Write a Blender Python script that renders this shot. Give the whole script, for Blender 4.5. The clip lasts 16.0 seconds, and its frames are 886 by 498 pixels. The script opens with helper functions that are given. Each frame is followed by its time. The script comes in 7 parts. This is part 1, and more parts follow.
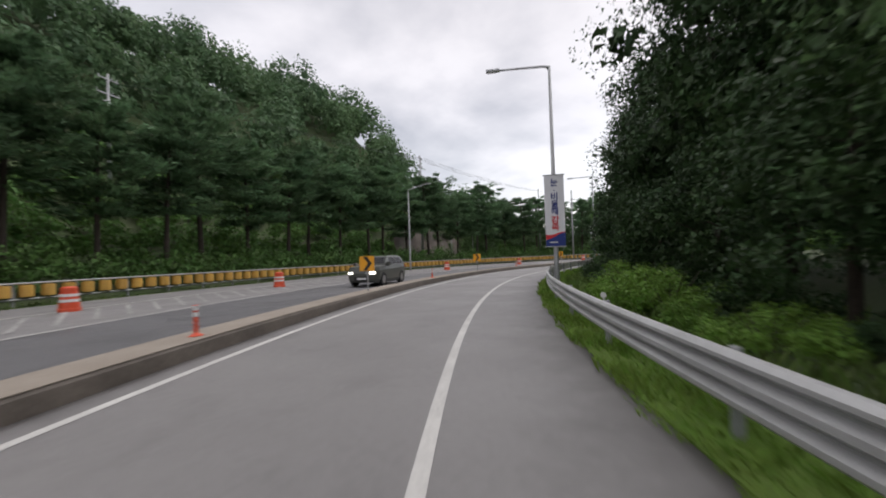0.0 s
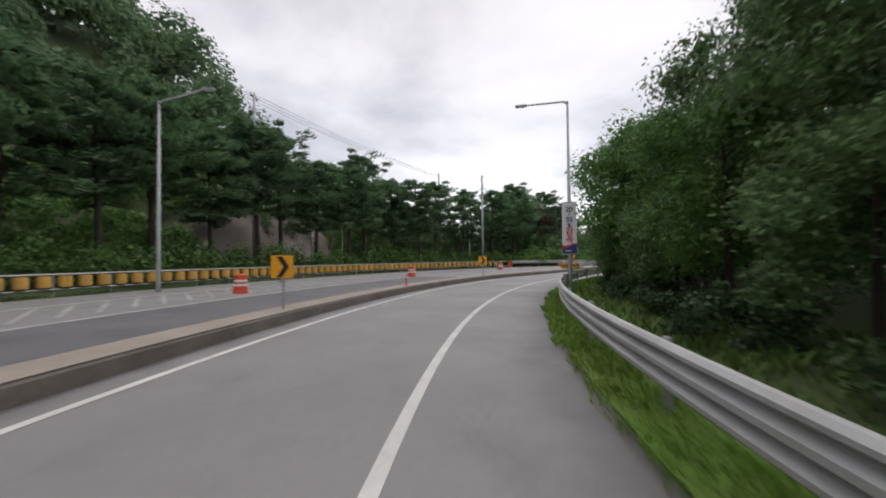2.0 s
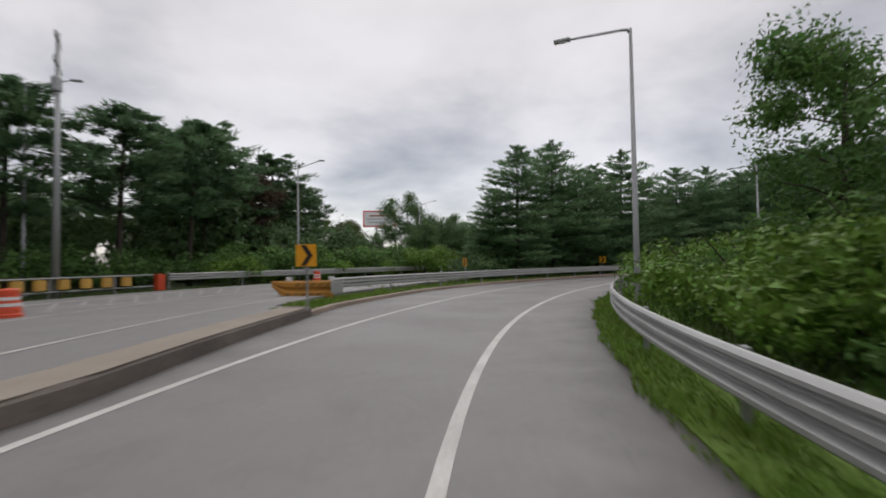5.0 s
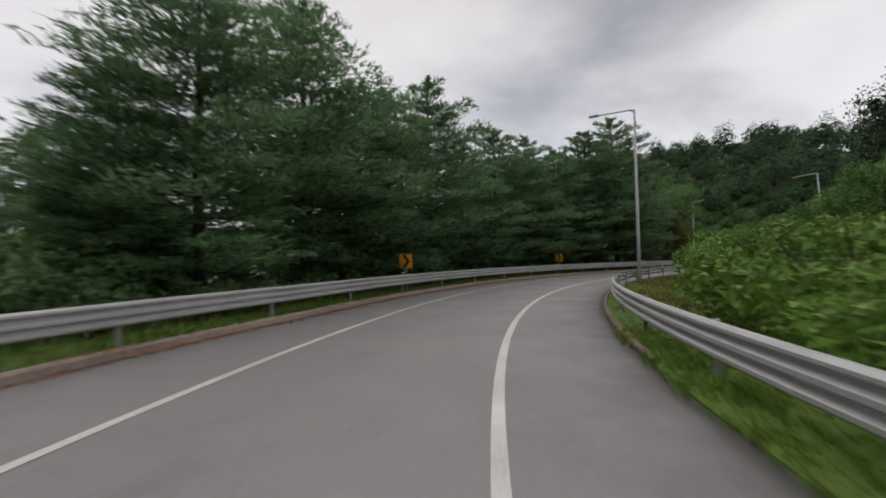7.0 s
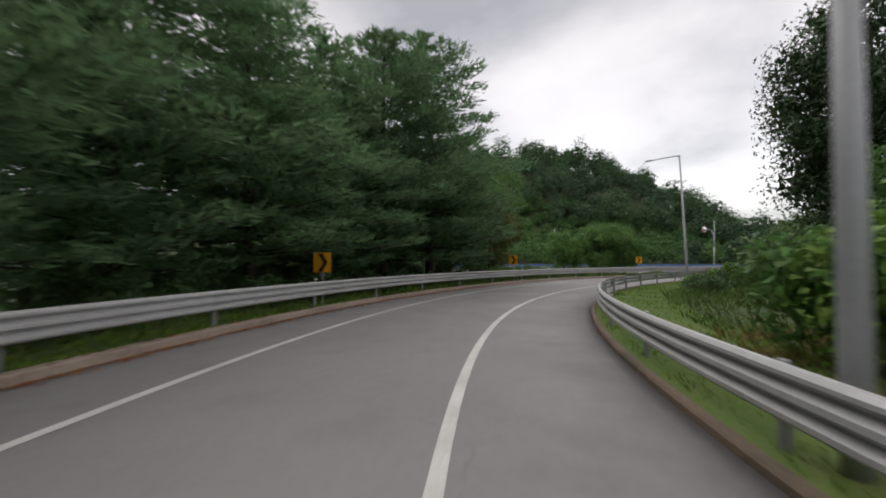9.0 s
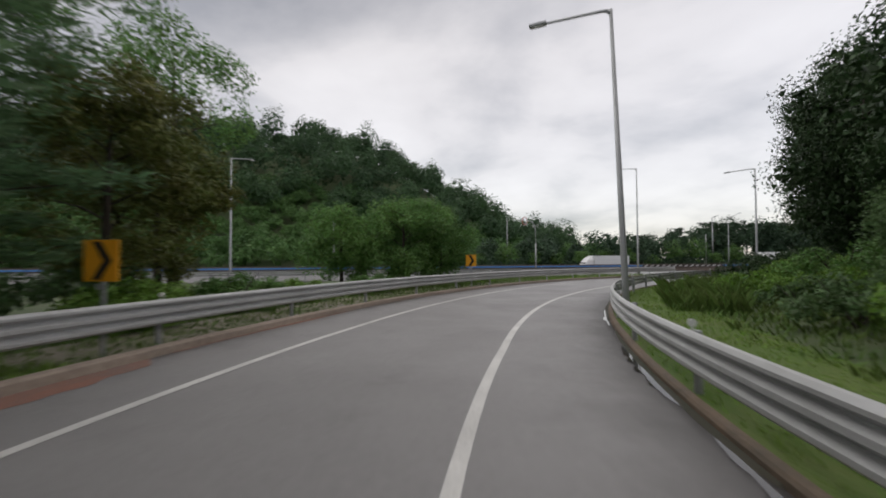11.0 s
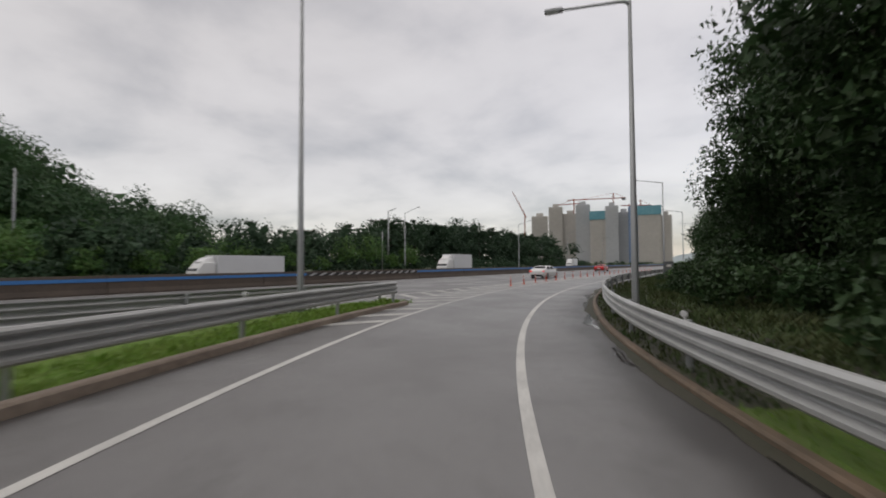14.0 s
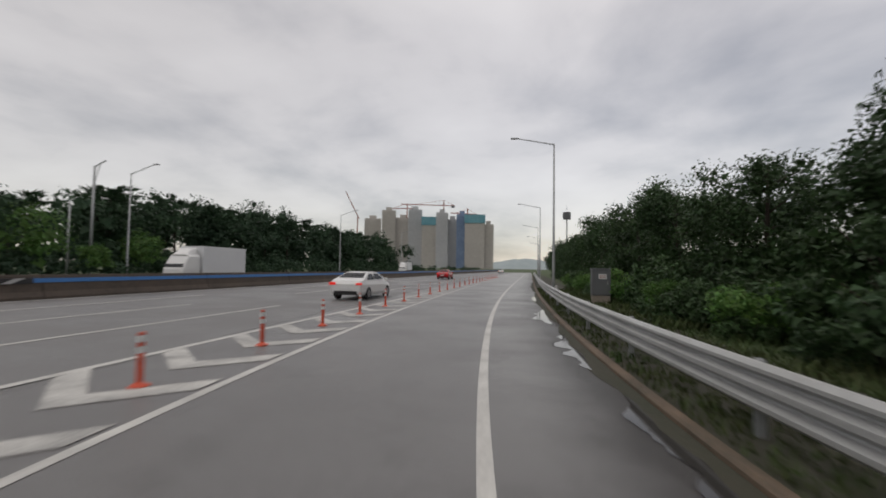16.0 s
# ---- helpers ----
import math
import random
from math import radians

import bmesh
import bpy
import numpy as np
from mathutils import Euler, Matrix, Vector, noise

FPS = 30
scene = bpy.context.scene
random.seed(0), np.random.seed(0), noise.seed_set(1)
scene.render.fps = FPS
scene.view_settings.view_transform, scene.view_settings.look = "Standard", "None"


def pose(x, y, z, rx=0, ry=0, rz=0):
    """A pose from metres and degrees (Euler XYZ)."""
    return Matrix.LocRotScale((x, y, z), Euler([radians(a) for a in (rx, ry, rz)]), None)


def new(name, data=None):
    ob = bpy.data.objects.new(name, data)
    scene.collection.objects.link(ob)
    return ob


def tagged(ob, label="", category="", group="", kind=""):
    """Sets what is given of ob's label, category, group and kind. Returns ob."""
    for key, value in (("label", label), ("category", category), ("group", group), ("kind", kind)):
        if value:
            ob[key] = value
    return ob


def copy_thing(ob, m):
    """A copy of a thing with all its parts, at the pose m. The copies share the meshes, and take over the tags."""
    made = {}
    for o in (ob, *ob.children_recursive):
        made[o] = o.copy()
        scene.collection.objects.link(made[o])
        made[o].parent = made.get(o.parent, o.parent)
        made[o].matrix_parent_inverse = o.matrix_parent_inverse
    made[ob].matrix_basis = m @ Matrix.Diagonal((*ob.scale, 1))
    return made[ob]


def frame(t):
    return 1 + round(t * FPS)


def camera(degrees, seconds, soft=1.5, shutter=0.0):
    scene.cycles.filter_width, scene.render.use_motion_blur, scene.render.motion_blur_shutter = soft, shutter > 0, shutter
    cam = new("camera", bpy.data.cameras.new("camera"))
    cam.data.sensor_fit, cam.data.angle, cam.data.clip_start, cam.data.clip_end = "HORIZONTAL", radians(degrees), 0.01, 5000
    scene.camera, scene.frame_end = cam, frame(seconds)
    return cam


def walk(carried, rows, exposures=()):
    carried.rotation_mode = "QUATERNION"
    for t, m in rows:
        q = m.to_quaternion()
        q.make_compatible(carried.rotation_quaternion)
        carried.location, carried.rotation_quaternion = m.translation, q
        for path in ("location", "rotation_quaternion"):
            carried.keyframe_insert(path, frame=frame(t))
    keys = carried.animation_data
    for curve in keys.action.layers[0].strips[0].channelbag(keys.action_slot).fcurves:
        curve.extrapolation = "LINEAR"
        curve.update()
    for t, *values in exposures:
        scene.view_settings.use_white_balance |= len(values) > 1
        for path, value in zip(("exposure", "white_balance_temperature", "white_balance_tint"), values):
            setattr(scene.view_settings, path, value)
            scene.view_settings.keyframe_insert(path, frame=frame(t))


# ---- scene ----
# ---------------------------------------------------------------- camera
cam = camera(91.94, 16.0, soft=1.8, shutter=0.3)
EYE = 1.70
ROWS = [
    (0.0, 0.00, 0.00, 0.98, 1.94, 41.52),
    (0.5, -4.01, 5.31, 1.04, 0.96, 37.99),
    (1.0, -7.65, 10.82, 1.15, 0.68, 34.48),
    (1.5, -10.93, 16.51, 1.18, 0.56, 30.84),
    (2.0, -13.83, 22.38, 1.23, 0.59, 27.12),
    (2.5, -16.31, 28.44, 1.22, 0.56, 22.84),
    (3.0, -18.31, 34.63, 1.15, 0.69, 18.35),
    (3.5, -19.77, 40.93, 1.24, 0.69, 13.28),
    (4.0, -20.63, 47.27, 1.39, 0.67, 7.51),
    (4.5, -20.81, 53.62, 1.55, 0.71, 1.13),
    (5.0, -20.26, 59.91, 1.66, 0.87, -5.68),
    (5.5, -18.96, 66.07, 1.71, 1.18, -12.73),
    (6.0, -16.89, 72.04, 1.63, 1.66, -19.96),
    (6.5, -14.06, 77.72, 1.42, 1.69, -27.57),
    (7.0, -10.52, 83.00, 1.38, 1.20, -34.76),
    (7.5, -6.34, 87.80, 1.30, 0.80, -41.87),
    (8.0, -1.60, 92.04, 1.48, 0.12, -48.94),
    (8.5, 3.61, 95.67, 1.56, -0.07, -55.97),
    (9.0, 9.21, 98.62, 1.57, 0.08, -62.98),
    (9.5, 15.10, 100.86, 1.54, 0.37, -69.98),
    (10.0, 21.21, 102.36, 1.52, 0.62, -76.99),
    (10.5, 27.43, 103.10, 1.54, 0.66, -84.03),
    (11.0, 33.68, 103.07, 1.65, 0.27, -91.13),
    (11.5, 39.86, 102.26, 1.87, 0.23, -98.33),
    (12.0, 45.91, 100.69, 1.88, 0.07, -105.32),
    (12.5, 51.74, 98.37, 1.82, 0.05, -112.59),
    (13.0, 57.27, 95.32, 1.88, 0.37, -119.83),
    (13.5, 62.40, 91.57, 1.91, 0.55, -127.05),
    (14.0, 67.05, 87.17, 1.97, 0.29, -134.29),
    (14.5, 71.15, 82.20, 2.03, 0.34, -141.22),
    (15.0, 74.71, 76.76, 2.14, -0.03, -147.03),
    (15.5, 77.78, 70.95, 2.19, -0.57, -151.81),
    (16.0, 80.39, 64.84, 2.53, -0.94, -156.43),
]
walk(cam, [(t, pose(x, y, EYE, 90 + p, r, w)) for t, x, y, p, r, w in ROWS],
     [(0, 0.20, 6350, 13), (3, 0.10, 6350, 13), (5.5, -0.20, 6430, 12), (6.6, -0.24, 6450, 12), (7.5, 0.06, 6520, 12), (8.2, 0.14, 6520, 12), (10.3, 0.08, 6450, 11), (11, -0.07, 6450, 11), (12, -0.24, 6500, 11), (14, -0.38, 6580, 11), (16, -0.50, 6600, 10.5)])

# ---------------------------------------------------------------- world: overcast sky, soft sun
world = bpy.data.worlds.new("overcast_sky")
scene.world = world
world.use_nodes = True
wn, wl = world.node_tree.nodes, world.node_tree.links
wn.clear()
w_out = wn.new("ShaderNodeOutputWorld")
w_bg = wn.new("ShaderNodeBackground")
w_bg2 = wn.new("ShaderNodeBackground")
w_add = wn.new("ShaderNodeAddShader")
sky = wn.new("ShaderNodeTexSky")
sky.sky_type = "NISHITA"
sky.sun_disc = False
sky.sun_elevation = radians(55)
sky.sun_rotation = radians(200)
w_bg.inputs["Strength"].default_value = 0.05
wl.new(sky.outputs[0], w_bg.inputs["Color"])
tc = wn.new("ShaderNodeTexCoord")
sep = wn.new("ShaderNodeSeparateXYZ")
wl.new(tc.outputs["Generated"], sep.inputs[0])
# the cloud deck as a plane overhead: direction / (height + a little)
add = wn.new("ShaderNodeMath"); add.operation = "ADD"; add.inputs[1].default_value = 0.24
mx = wn.new("ShaderNodeMath"); mx.operation = "MAXIMUM"; mx.inputs[1].default_value = 0.0
wl.new(sep.outputs["Z"], mx.inputs[0]); wl.new(mx.outputs[0], add.inputs[0])
dv = wn.new("ShaderNodeVectorMath"); dv.operation = "DIVIDE"
cmb = wn.new("ShaderNodeCombineXYZ")
for i in range(3):
    wl.new(add.outputs[0], cmb.inputs[i])
wl.new(tc.outputs["Generated"], dv.inputs[0]); wl.new(cmb.outputs[0], dv.inputs[1])
n1 = wn.new("ShaderNodeTexNoise"); n1.inputs["Scale"].default_value = 1.25; n1.inputs["Detail"].default_value = 7; n1.inputs["Roughness"].default_value = 0.5
n1.inputs["Distortion"].default_value = 0.15
wl.new(dv.outputs[0], n1.inputs["Vector"])
rmp = wn.new("ShaderNodeValToRGB")
for pos, col in ((0.32, (0.370, 0.346, 0.321, 1)), (0.45, (0.590, 0.550, 0.510, 1)), (0.57, (0.800, 0.745, 0.690, 1)), (0.70, (0.895, 0.840, 0.782, 1))):
    e = rmp.color_ramp.elements.new(pos); e.color = col
rmp.color_ramp.elements.remove(rmp.color_ramp.elements[0]); rmp.color_ramp.elements.remove(rmp.color_ramp.elements[-1])
wl.new(n1.outputs[0], rmp.inputs[0])
# an overcast deck is brightest overhead
zen = wn.new("ShaderNodeMapRange"); zen.inputs[1].default_value, zen.inputs[2].default_value, zen.inputs[3].default_value, zen.inputs[4].default_value = 0.5, 1.0, 1.0, 1.7
wl.new(sep.outputs["Z"], zen.inputs[0])
lit = wn.new("ShaderNodeVectorMath"); lit.operation = "SCALE"
wl.new(rmp.outputs[0], lit.inputs[0]); wl.new(zen.outputs[0], lit.inputs["Scale"])
wl.new(lit.outputs[0], w_bg2.inputs["Color"])
w_bg2.inputs["Strength"].default_value = 0.94
wl.new(w_bg.outputs[0], w_add.inputs[0]); wl.new(w_bg2.outputs[0], w_add.inputs[1])
wl.new(w_add.outputs[0], w_out.inputs["Surface"])

sun_data = bpy.data.lights.new("sun", "SUN")
sun_data.energy, sun_data.angle, sun_data.color = 0.8, radians(40), (1.0, 0.97, 0.93)
sun = new("sun", sun_data)
sun.matrix_world = pose(0, 0, 80, 35, 0, 160)

# ---------------------------------------------------------------- materials
def mat(name, color, rough=0.6, metal=0.0, var=None, scale=3.0, amount=0.5, bump=0.0, bump_scale=40.0, island=0.0, objvar=0.0, spec=0.5, fine=None, translucent=0.0, rough_var=0.0):
    """Principled material: base colour mixed with var by a coarse and a fine noise, relief by bump."""
    m = bpy.data.materials.new(name)
    m.use_nodes = True
    n, l = m.node_tree.nodes, m.node_tree.links
    b = n["Principled BSDF"]
    b.inputs["Roughness"].default_value, b.inputs["Metallic"].default_value = rough, metal
    b.inputs["Specular IOR Level"].default_value = spec
    co = n.new("ShaderNodeTexCoord")
    geo = n.new("ShaderNodeNewGeometry")
    base = n.new("ShaderNodeRGB"); base.outputs[0].default_value = (*color, 1)
    out = base.outputs[0]
    if var is not None:
        nz = n.new("ShaderNodeTexNoise"); nz.inputs["Scale"].default_value = scale; nz.inputs["Detail"].default_value = 6
        l.new(geo.outputs["Position"], nz.inputs["Vector"])
        nf = n.new("ShaderNodeTexNoise"); nf.inputs["Scale"].default_value = fine or scale * 14; nf.inputs["Detail"].default_value = 4
        l.new(geo.outputs["Position"], nf.inputs["Vector"])
        av = n.new("ShaderNodeMath"); av.operation = "MULTIPLY_ADD"; av.inputs[1].default_value = 0.45
        l.new(nf.outputs[0], av.inputs[0])
        hf = n.new("ShaderNodeMath"); hf.operation = "MULTIPLY"; hf.inputs[1].default_value = 0.55
        l.new(nz.outputs[0], hf.inputs[0]); l.new(hf.outputs[0], av.inputs[2])
        mr = n.new("ShaderNodeMapRange"); mr.inputs[1].default_value, mr.inputs[2].default_value = 0.36, 0.64
        mr.inputs[3].default_value, mr.inputs[4].default_value = 0.0, amount
        l.new(av.outputs[0], mr.inputs[0])
        mix = n.new("ShaderNodeMix"); mix.data_type = "RGBA"
        mix.inputs[7].default_value = (*var, 1)
        l.new(mr.outputs[0], mix.inputs[0]); l.new(out, mix.inputs[6])
        out = mix.outputs[2]
        if rough_var:
            rr = n.new("ShaderNodeMapRange"); rr.inputs[1].default_value, rr.inputs[2].default_value = 0.38, 0.62
            rr.inputs[3].default_value, rr.inputs[4].default_value = rough - rough_var, rough + rough_var
            l.new(nz.outputs[0], rr.inputs[0]); l.new(rr.outputs[0], b.inputs["Roughness"])
    if island or objvar:
        hs = n.new("ShaderNodeHueSaturation")
        l.new(out, hs.inputs["Color"])
        val = None
        for amt, node, sock in ((island, geo, "Random Per Island"), (objvar, n.new("ShaderNodeObjectInfo"), "Random")):
            if not amt:
                continue
            q = n.new("ShaderNodeMapRange"); q.inputs[3].default_value, q.inputs[4].default_value = 1 - amt, 1 + amt
            l.new(node.outputs[sock], q.inputs[0])
            if val is None:
                val = q.outputs[0]
            else:
                mm = n.new("ShaderNodeMath"); mm.operation = "MULTIPLY"
                l.new(val, mm.inputs[0]); l.new(q.outputs[0], mm.inputs[1]); val = mm.outputs[0]
        l.new(val, hs.inputs["Value"])
        if island:
            hq = n.new("ShaderNodeMapRange"); hq.inputs[3].default_value, hq.inputs[4].default_value = 0.5 - 0.035 * island, 0.5 + 0.035 * island
            l.new(geo.outputs["Random Per Island"], hq.inputs[0]); l.new(hq.outputs[0], hs.inputs["Hue"])
        out = hs.outputs[0]
    l.new(out, b.inputs["Base Color"])
    if bump:
        bn = n.new("ShaderNodeTexNoise"); bn.inputs["Scale"].default_value = bump_scale; bn.inputs["Detail"].default_value = 5
        l.new(geo.outputs["Position"], bn.inputs["Vector"])
        bp = n.new("ShaderNodeBump"); bp.inputs["Strength"].default_value = bump; bp.inputs["Distance"].default_value = 0.02
        l.new(bn.outputs[0], bp.inputs["Height"]); l.new(bp.outputs[0], b.inputs["Normal"])
    if translucent:
        tr = n.new("ShaderNodeBsdfTranslucent"); l.new(out, tr.inputs["Color"])
        ms = n.new("ShaderNodeMixShader"); ms.inputs[0].default_value = translucent
        o = n["Material Output"]
        l.new(b.outputs[0], ms.inputs[1]); l.new(tr.outputs[0], ms.inputs[2]); l.new(ms.outputs[0], o.inputs["Surface"])
    return m


M = {}
M["asphalt"] = mat("asphalt_worn", (0.240, 0.232, 0.228), 0.55, var=(0.180, 0.174, 0.172), scale=0.35, fine=9, amount=0.7, bump=0.35, bump_scale=90, rough_var=0.10)
M["asphalt_dark"] = mat("asphalt_new", (0.105, 0.104, 0.108), 0.55, var=(0.135, 0.133, 0.136), scale=0.5, fine=12, amount=0.8, bump=0.35, bump_scale=90, rough_var=0.1)
M["asphalt_wet"] = mat("asphalt_damp", (0.150, 0.147, 0.146), 0.5, var=(0.185, 0.181, 0.180), scale=0.25, fine=9, amount=0.8, bump=0.22, bump_scale=90, rough_var=0.10)
M["paint"] = mat("road_paint", (0.64, 0.63, 0.595), 0.55, var=(0.36, 0.352, 0.336), scale=1.3, fine=22, amount=0.75, bump=0.2)
M["paint_faded"] = mat("road_paint_faded", (0.42, 0.41, 0.395), 0.6, var=(0.235, 0.23, 0.225), scale=1.1, fine=20, amount=1.0, bump=0.2)
M["paint_worn"] = mat("road_paint_worn", (0.62, 0.61, 0.575), 0.6, var=(0.27, 0.265, 0.255), scale=1.6, fine=26, amount=1.0, bump=0.2)
# median kerb side, toned down against its lit top
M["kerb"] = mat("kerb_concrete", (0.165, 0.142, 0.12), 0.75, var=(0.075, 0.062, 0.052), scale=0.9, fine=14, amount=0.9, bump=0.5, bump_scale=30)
M["kerb_brown"] = mat("kerb_stained", (0.175, 0.120, 0.080), 0.7, var=(0.060, 0.05, 0.034), scale=0.8, fine=12, amount=0.9, bump=0.5, bump_scale=30)
M["kerb_buff"] = mat("kerb_buff_concrete", (0.33, 0.27, 0.215), 0.8, var=(0.17, 0.13, 0.10), scale=0.5, fine=11, amount=0.9, bump=0.6, bump_scale=30)
M["rust_dirt"] = mat("rust_red_silt", (0.26, 0.115, 0.075), 0.85, var=(0.17, 0.12, 0.10), scale=0.9, fine=8, amount=0.9, bump=0.5, bump_scale=40)
M["verge_dirt"] = mat("verge_dirt", (0.20, 0.175, 0.145), 0.9, var=(0.10, 0.115, 0.05), scale=0.55, fine=7, amount=1.0, bump=0.7, bump_scale=16)
M["turf"] = mat("short_turf", (0.074, 0.132, 0.027), 0.85, var=(0.112, 0.138, 0.043), scale=0.5, fine=9, amount=0.9, bump=0.8, bump_scale=22, spec=0.2)
M["turf_green"] = mat("verge_turf", (0.098, 0.186, 0.028), 0.85, var=(0.128, 0.172, 0.046), scale=0.5, fine=9, amount=0.9, bump=0.8, bump_scale=22, spec=0.2)
# the light on the kerb's top is put into this paler colour
M["kerb_top_lit"] = mat("kerb_top_lit", (0.31, 0.272, 0.226), 0.8, var=(0.22, 0.185, 0.15), scale=0.9, fine=14, amount=0.8, bump=0.4, bump_scale=30)
M["steel"] = mat("galvanised_steel", (0.47, 0.475, 0.47), 0.55, 0.30, var=(0.36, 0.36, 0.35), scale=0.8, fine=9, amount=0.8, bump=0.05, rough_var=0.08)
M["pole"] = mat("pole_grey", (0.36, 0.37, 0.375), 0.45, 0.35, var=(0.29, 0.295, 0.30), scale=1.2, amount=0.7)
M["soil"] = mat("verge_soil", (0.045, 0.078, 0.022), 0.9, var=(0.068, 0.080, 0.034), scale=0.35, fine=6, amount=0.9, bump=0.8, bump_scale=9)
# dark from wetness, and from tree shade that is put into the colour
M["soil_wet_shaded"] = mat("wet_shaded_soil", (0.030, 0.034, 0.018), 0.8, var=(0.046, 0.040, 0.026), scale=0.5, fine=7, amount=0.9, bump=0.8, bump_scale=12)
M["grass"] = mat("grass", (0.138, 0.258, 0.036), 0.6, var=(0.205, 0.270, 0.058), scale=0.7, amount=0.8, island=0.35, translucent=0.2, spec=0.22)
M["dry_grass"] = mat("dry_grass", (0.26, 0.19, 0.075), 0.7, var=(0.17, 0.19, 0.055), scale=0.8, amount=0.9, island=0.4, translucent=0.2, spec=0.2)
# verge grass with the shade of the trees put into its colour
M["grass_shaded"] = mat("shaded_grass", (0.050, 0.088, 0.028), 0.65, var=(0.088, 0.090, 0.040), scale=0.6, amount=0.9, island=0.35, translucent=0.15, spec=0.2)
M["litter"] = mat("fallen_leaf", (0.30, 0.085, 0.035), 0.7, var=(0.20, 0.12, 0.045), scale=1.2, amount=0.9, island=0.5, translucent=0.1, spec=0.2)
M["weed"] = mat("weed", (0.086, 0.160, 0.034), 0.6, var=(0.150, 0.190, 0.056), scale=0.5, amount=0.8, island=0.35, translucent=0.2, spec=0.22)
M["leaf_dark"] = mat("leaf_dark", (0.088, 0.158, 0.066), 0.5, var=(0.150, 0.235, 0.090), scale=0.5, amount=0.9, island=0.35, objvar=0.15, translucent=0.34, spec=0.22)
# a darker copy of leaf_dark: the woods' deep shade is in its colour
M["leaf_shaded"] = mat("leaf_shaded", (0.029, 0.056, 0.024), 0.5, var=(0.054, 0.096, 0.033), scale=0.5, amount=0.9, island=0.35, objvar=0.15, translucent=0.15, spec=0.22)
M["leaf_mid"] = mat("leaf_mid", (0.082, 0.172, 0.050), 0.5, var=(0.145, 0.255, 0.062), scale=0.45, amount=0.9, island=0.35, objvar=0.15, translucent=0.36, spec=0.22)
M["leaf_light"] = mat("leaf_light", (0.120, 0.228, 0.036), 0.5, var=(0.175, 0.290, 0.050), scale=0.5, amount=0.9, island=0.35, objvar=0.12, translucent=0.22, spec=0.22)
M["leaf_yellow"] = mat("leaf_yellowing", (0.145, 0.136, 0.034), 0.5, var=(0.085, 0.128, 0.031), scale=0.5, amount=0.9, island=0.35, translucent=0.18, spec=0.22)
M["leaf_red"] = mat("leaf_russet", (0.090, 0.035, 0.022), 0.5, var=(0.045, 0.045, 0.018), scale=0.5, amount=0.8, island=0.4, translucent=0.15)
M["needle"] = mat("pine_needle", (0.108, 0.198, 0.098), 0.55, var=(0.175, 0.275, 0.125), scale=0.45, amount=0.9, island=0.35, objvar=0.18, translucent=0.45, spec=0.22)
M["needle_dark"] = mat("red_pine_needle", (0.084, 0.156, 0.080), 0.55, var=(0.135, 0.215, 0.100), scale=0.45, amount=0.9, island=0.35, objvar=0.18, translucent=0.36, spec=0.22)
M["forest"] = mat("far_forest", (0.040, 0.080, 0.040), 0.6, var=(0.070, 0.132, 0.050), scale=0.06, fine=0.5, amount=0.9, island=0.22, translucent=0.30, spec=0.22)
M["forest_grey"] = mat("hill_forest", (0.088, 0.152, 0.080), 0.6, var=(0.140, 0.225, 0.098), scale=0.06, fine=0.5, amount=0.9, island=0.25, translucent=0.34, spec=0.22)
M["forest_pine"] = mat("far_pine_wood", (0.030, 0.058, 0.034), 0.6, var=(0.050, 0.092, 0.044), scale=0.10, fine=0.6, amount=0.9, island=0.25, translucent=0.18, spec=0.22)
M["bark"] = mat("bark", (0.060, 0.045, 0.034), 0.9, var=(0.030, 0.023, 0.018), scale=2.5, amount=0.9, bump=0.9, bump_scale=18)
M["hedge"] = mat("hedge_leaf", (0.062, 0.130, 0.034), 0.6, var=(0.104, 0.186, 0.046), scale=0.7, amount=0.9, island=0.35, translucent=0.1, spec=0.22)
M["rock"] = mat("rock_face", (0.205, 0.165, 0.140), 0.9, var=(0.105, 0.096, 0.088), scale=0.35, fine=3, amount=0.9, bump=1.0, bump_scale=1.5)
M["yellow"] = mat("sign_yellow", (0.80, 0.37, 0.018), 0.4, var=(0.70, 0.33, 0.02), scale=3, amount=0.5)
M["roller"] = mat("roller_yellow", (0.62, 0.36, 0.07), 0.5, var=(0.50, 0.29, 0.08), scale=2, amount=0.8, objvar=0.1)
M["black"] = mat("sign_black", (0.018, 0.017, 0.018), 0.45)
M["orange"] = mat("orange_plastic", (0.62, 0.075, 0.025), 0.42, var=(0.50, 0.07, 0.03), scale=3, amount=0.6)
M["white"] = mat("white_plastic", (0.72, 0.72, 0.72), 0.45, var=(0.55, 0.55, 0.54), scale=2.5, amount=0.5)
M["banner"] = mat("banner_cloth", (0.74, 0.74, 0.76), 0.8, var=(0.66, 0.66, 0.69), scale=1.0, amount=0.6)
M["navy"] = mat("print_navy", (0.025, 0.045, 0.20), 0.8)
M["red"] = mat("print_red", (0.62, 0.035, 0.04), 0.8)
M["ink"] = mat("print_ink", (0.03, 0.035, 0.06), 0.8)
M["mid_brown"] = mat("median_concrete", (0.105, 0.080, 0.062), 0.8, var=(0.060, 0.047, 0.038), scale=0.6, fine=6, amount=0.9, bump=0.4, bump_scale=12)
M["blue"] = mat("median_blue", (0.045, 0.19, 0.48), 0.5, var=(0.04, 0.15, 0.38), scale=1, amount=0.6)
M["forest_green"] = mat("far_forest_green", (0.048, 0.108, 0.036), 0.6, var=(0.100, 0.192, 0.050), scale=0.045, fine=0.4, amount=0.9, island=0.22, translucent=0.22, spec=0.22)
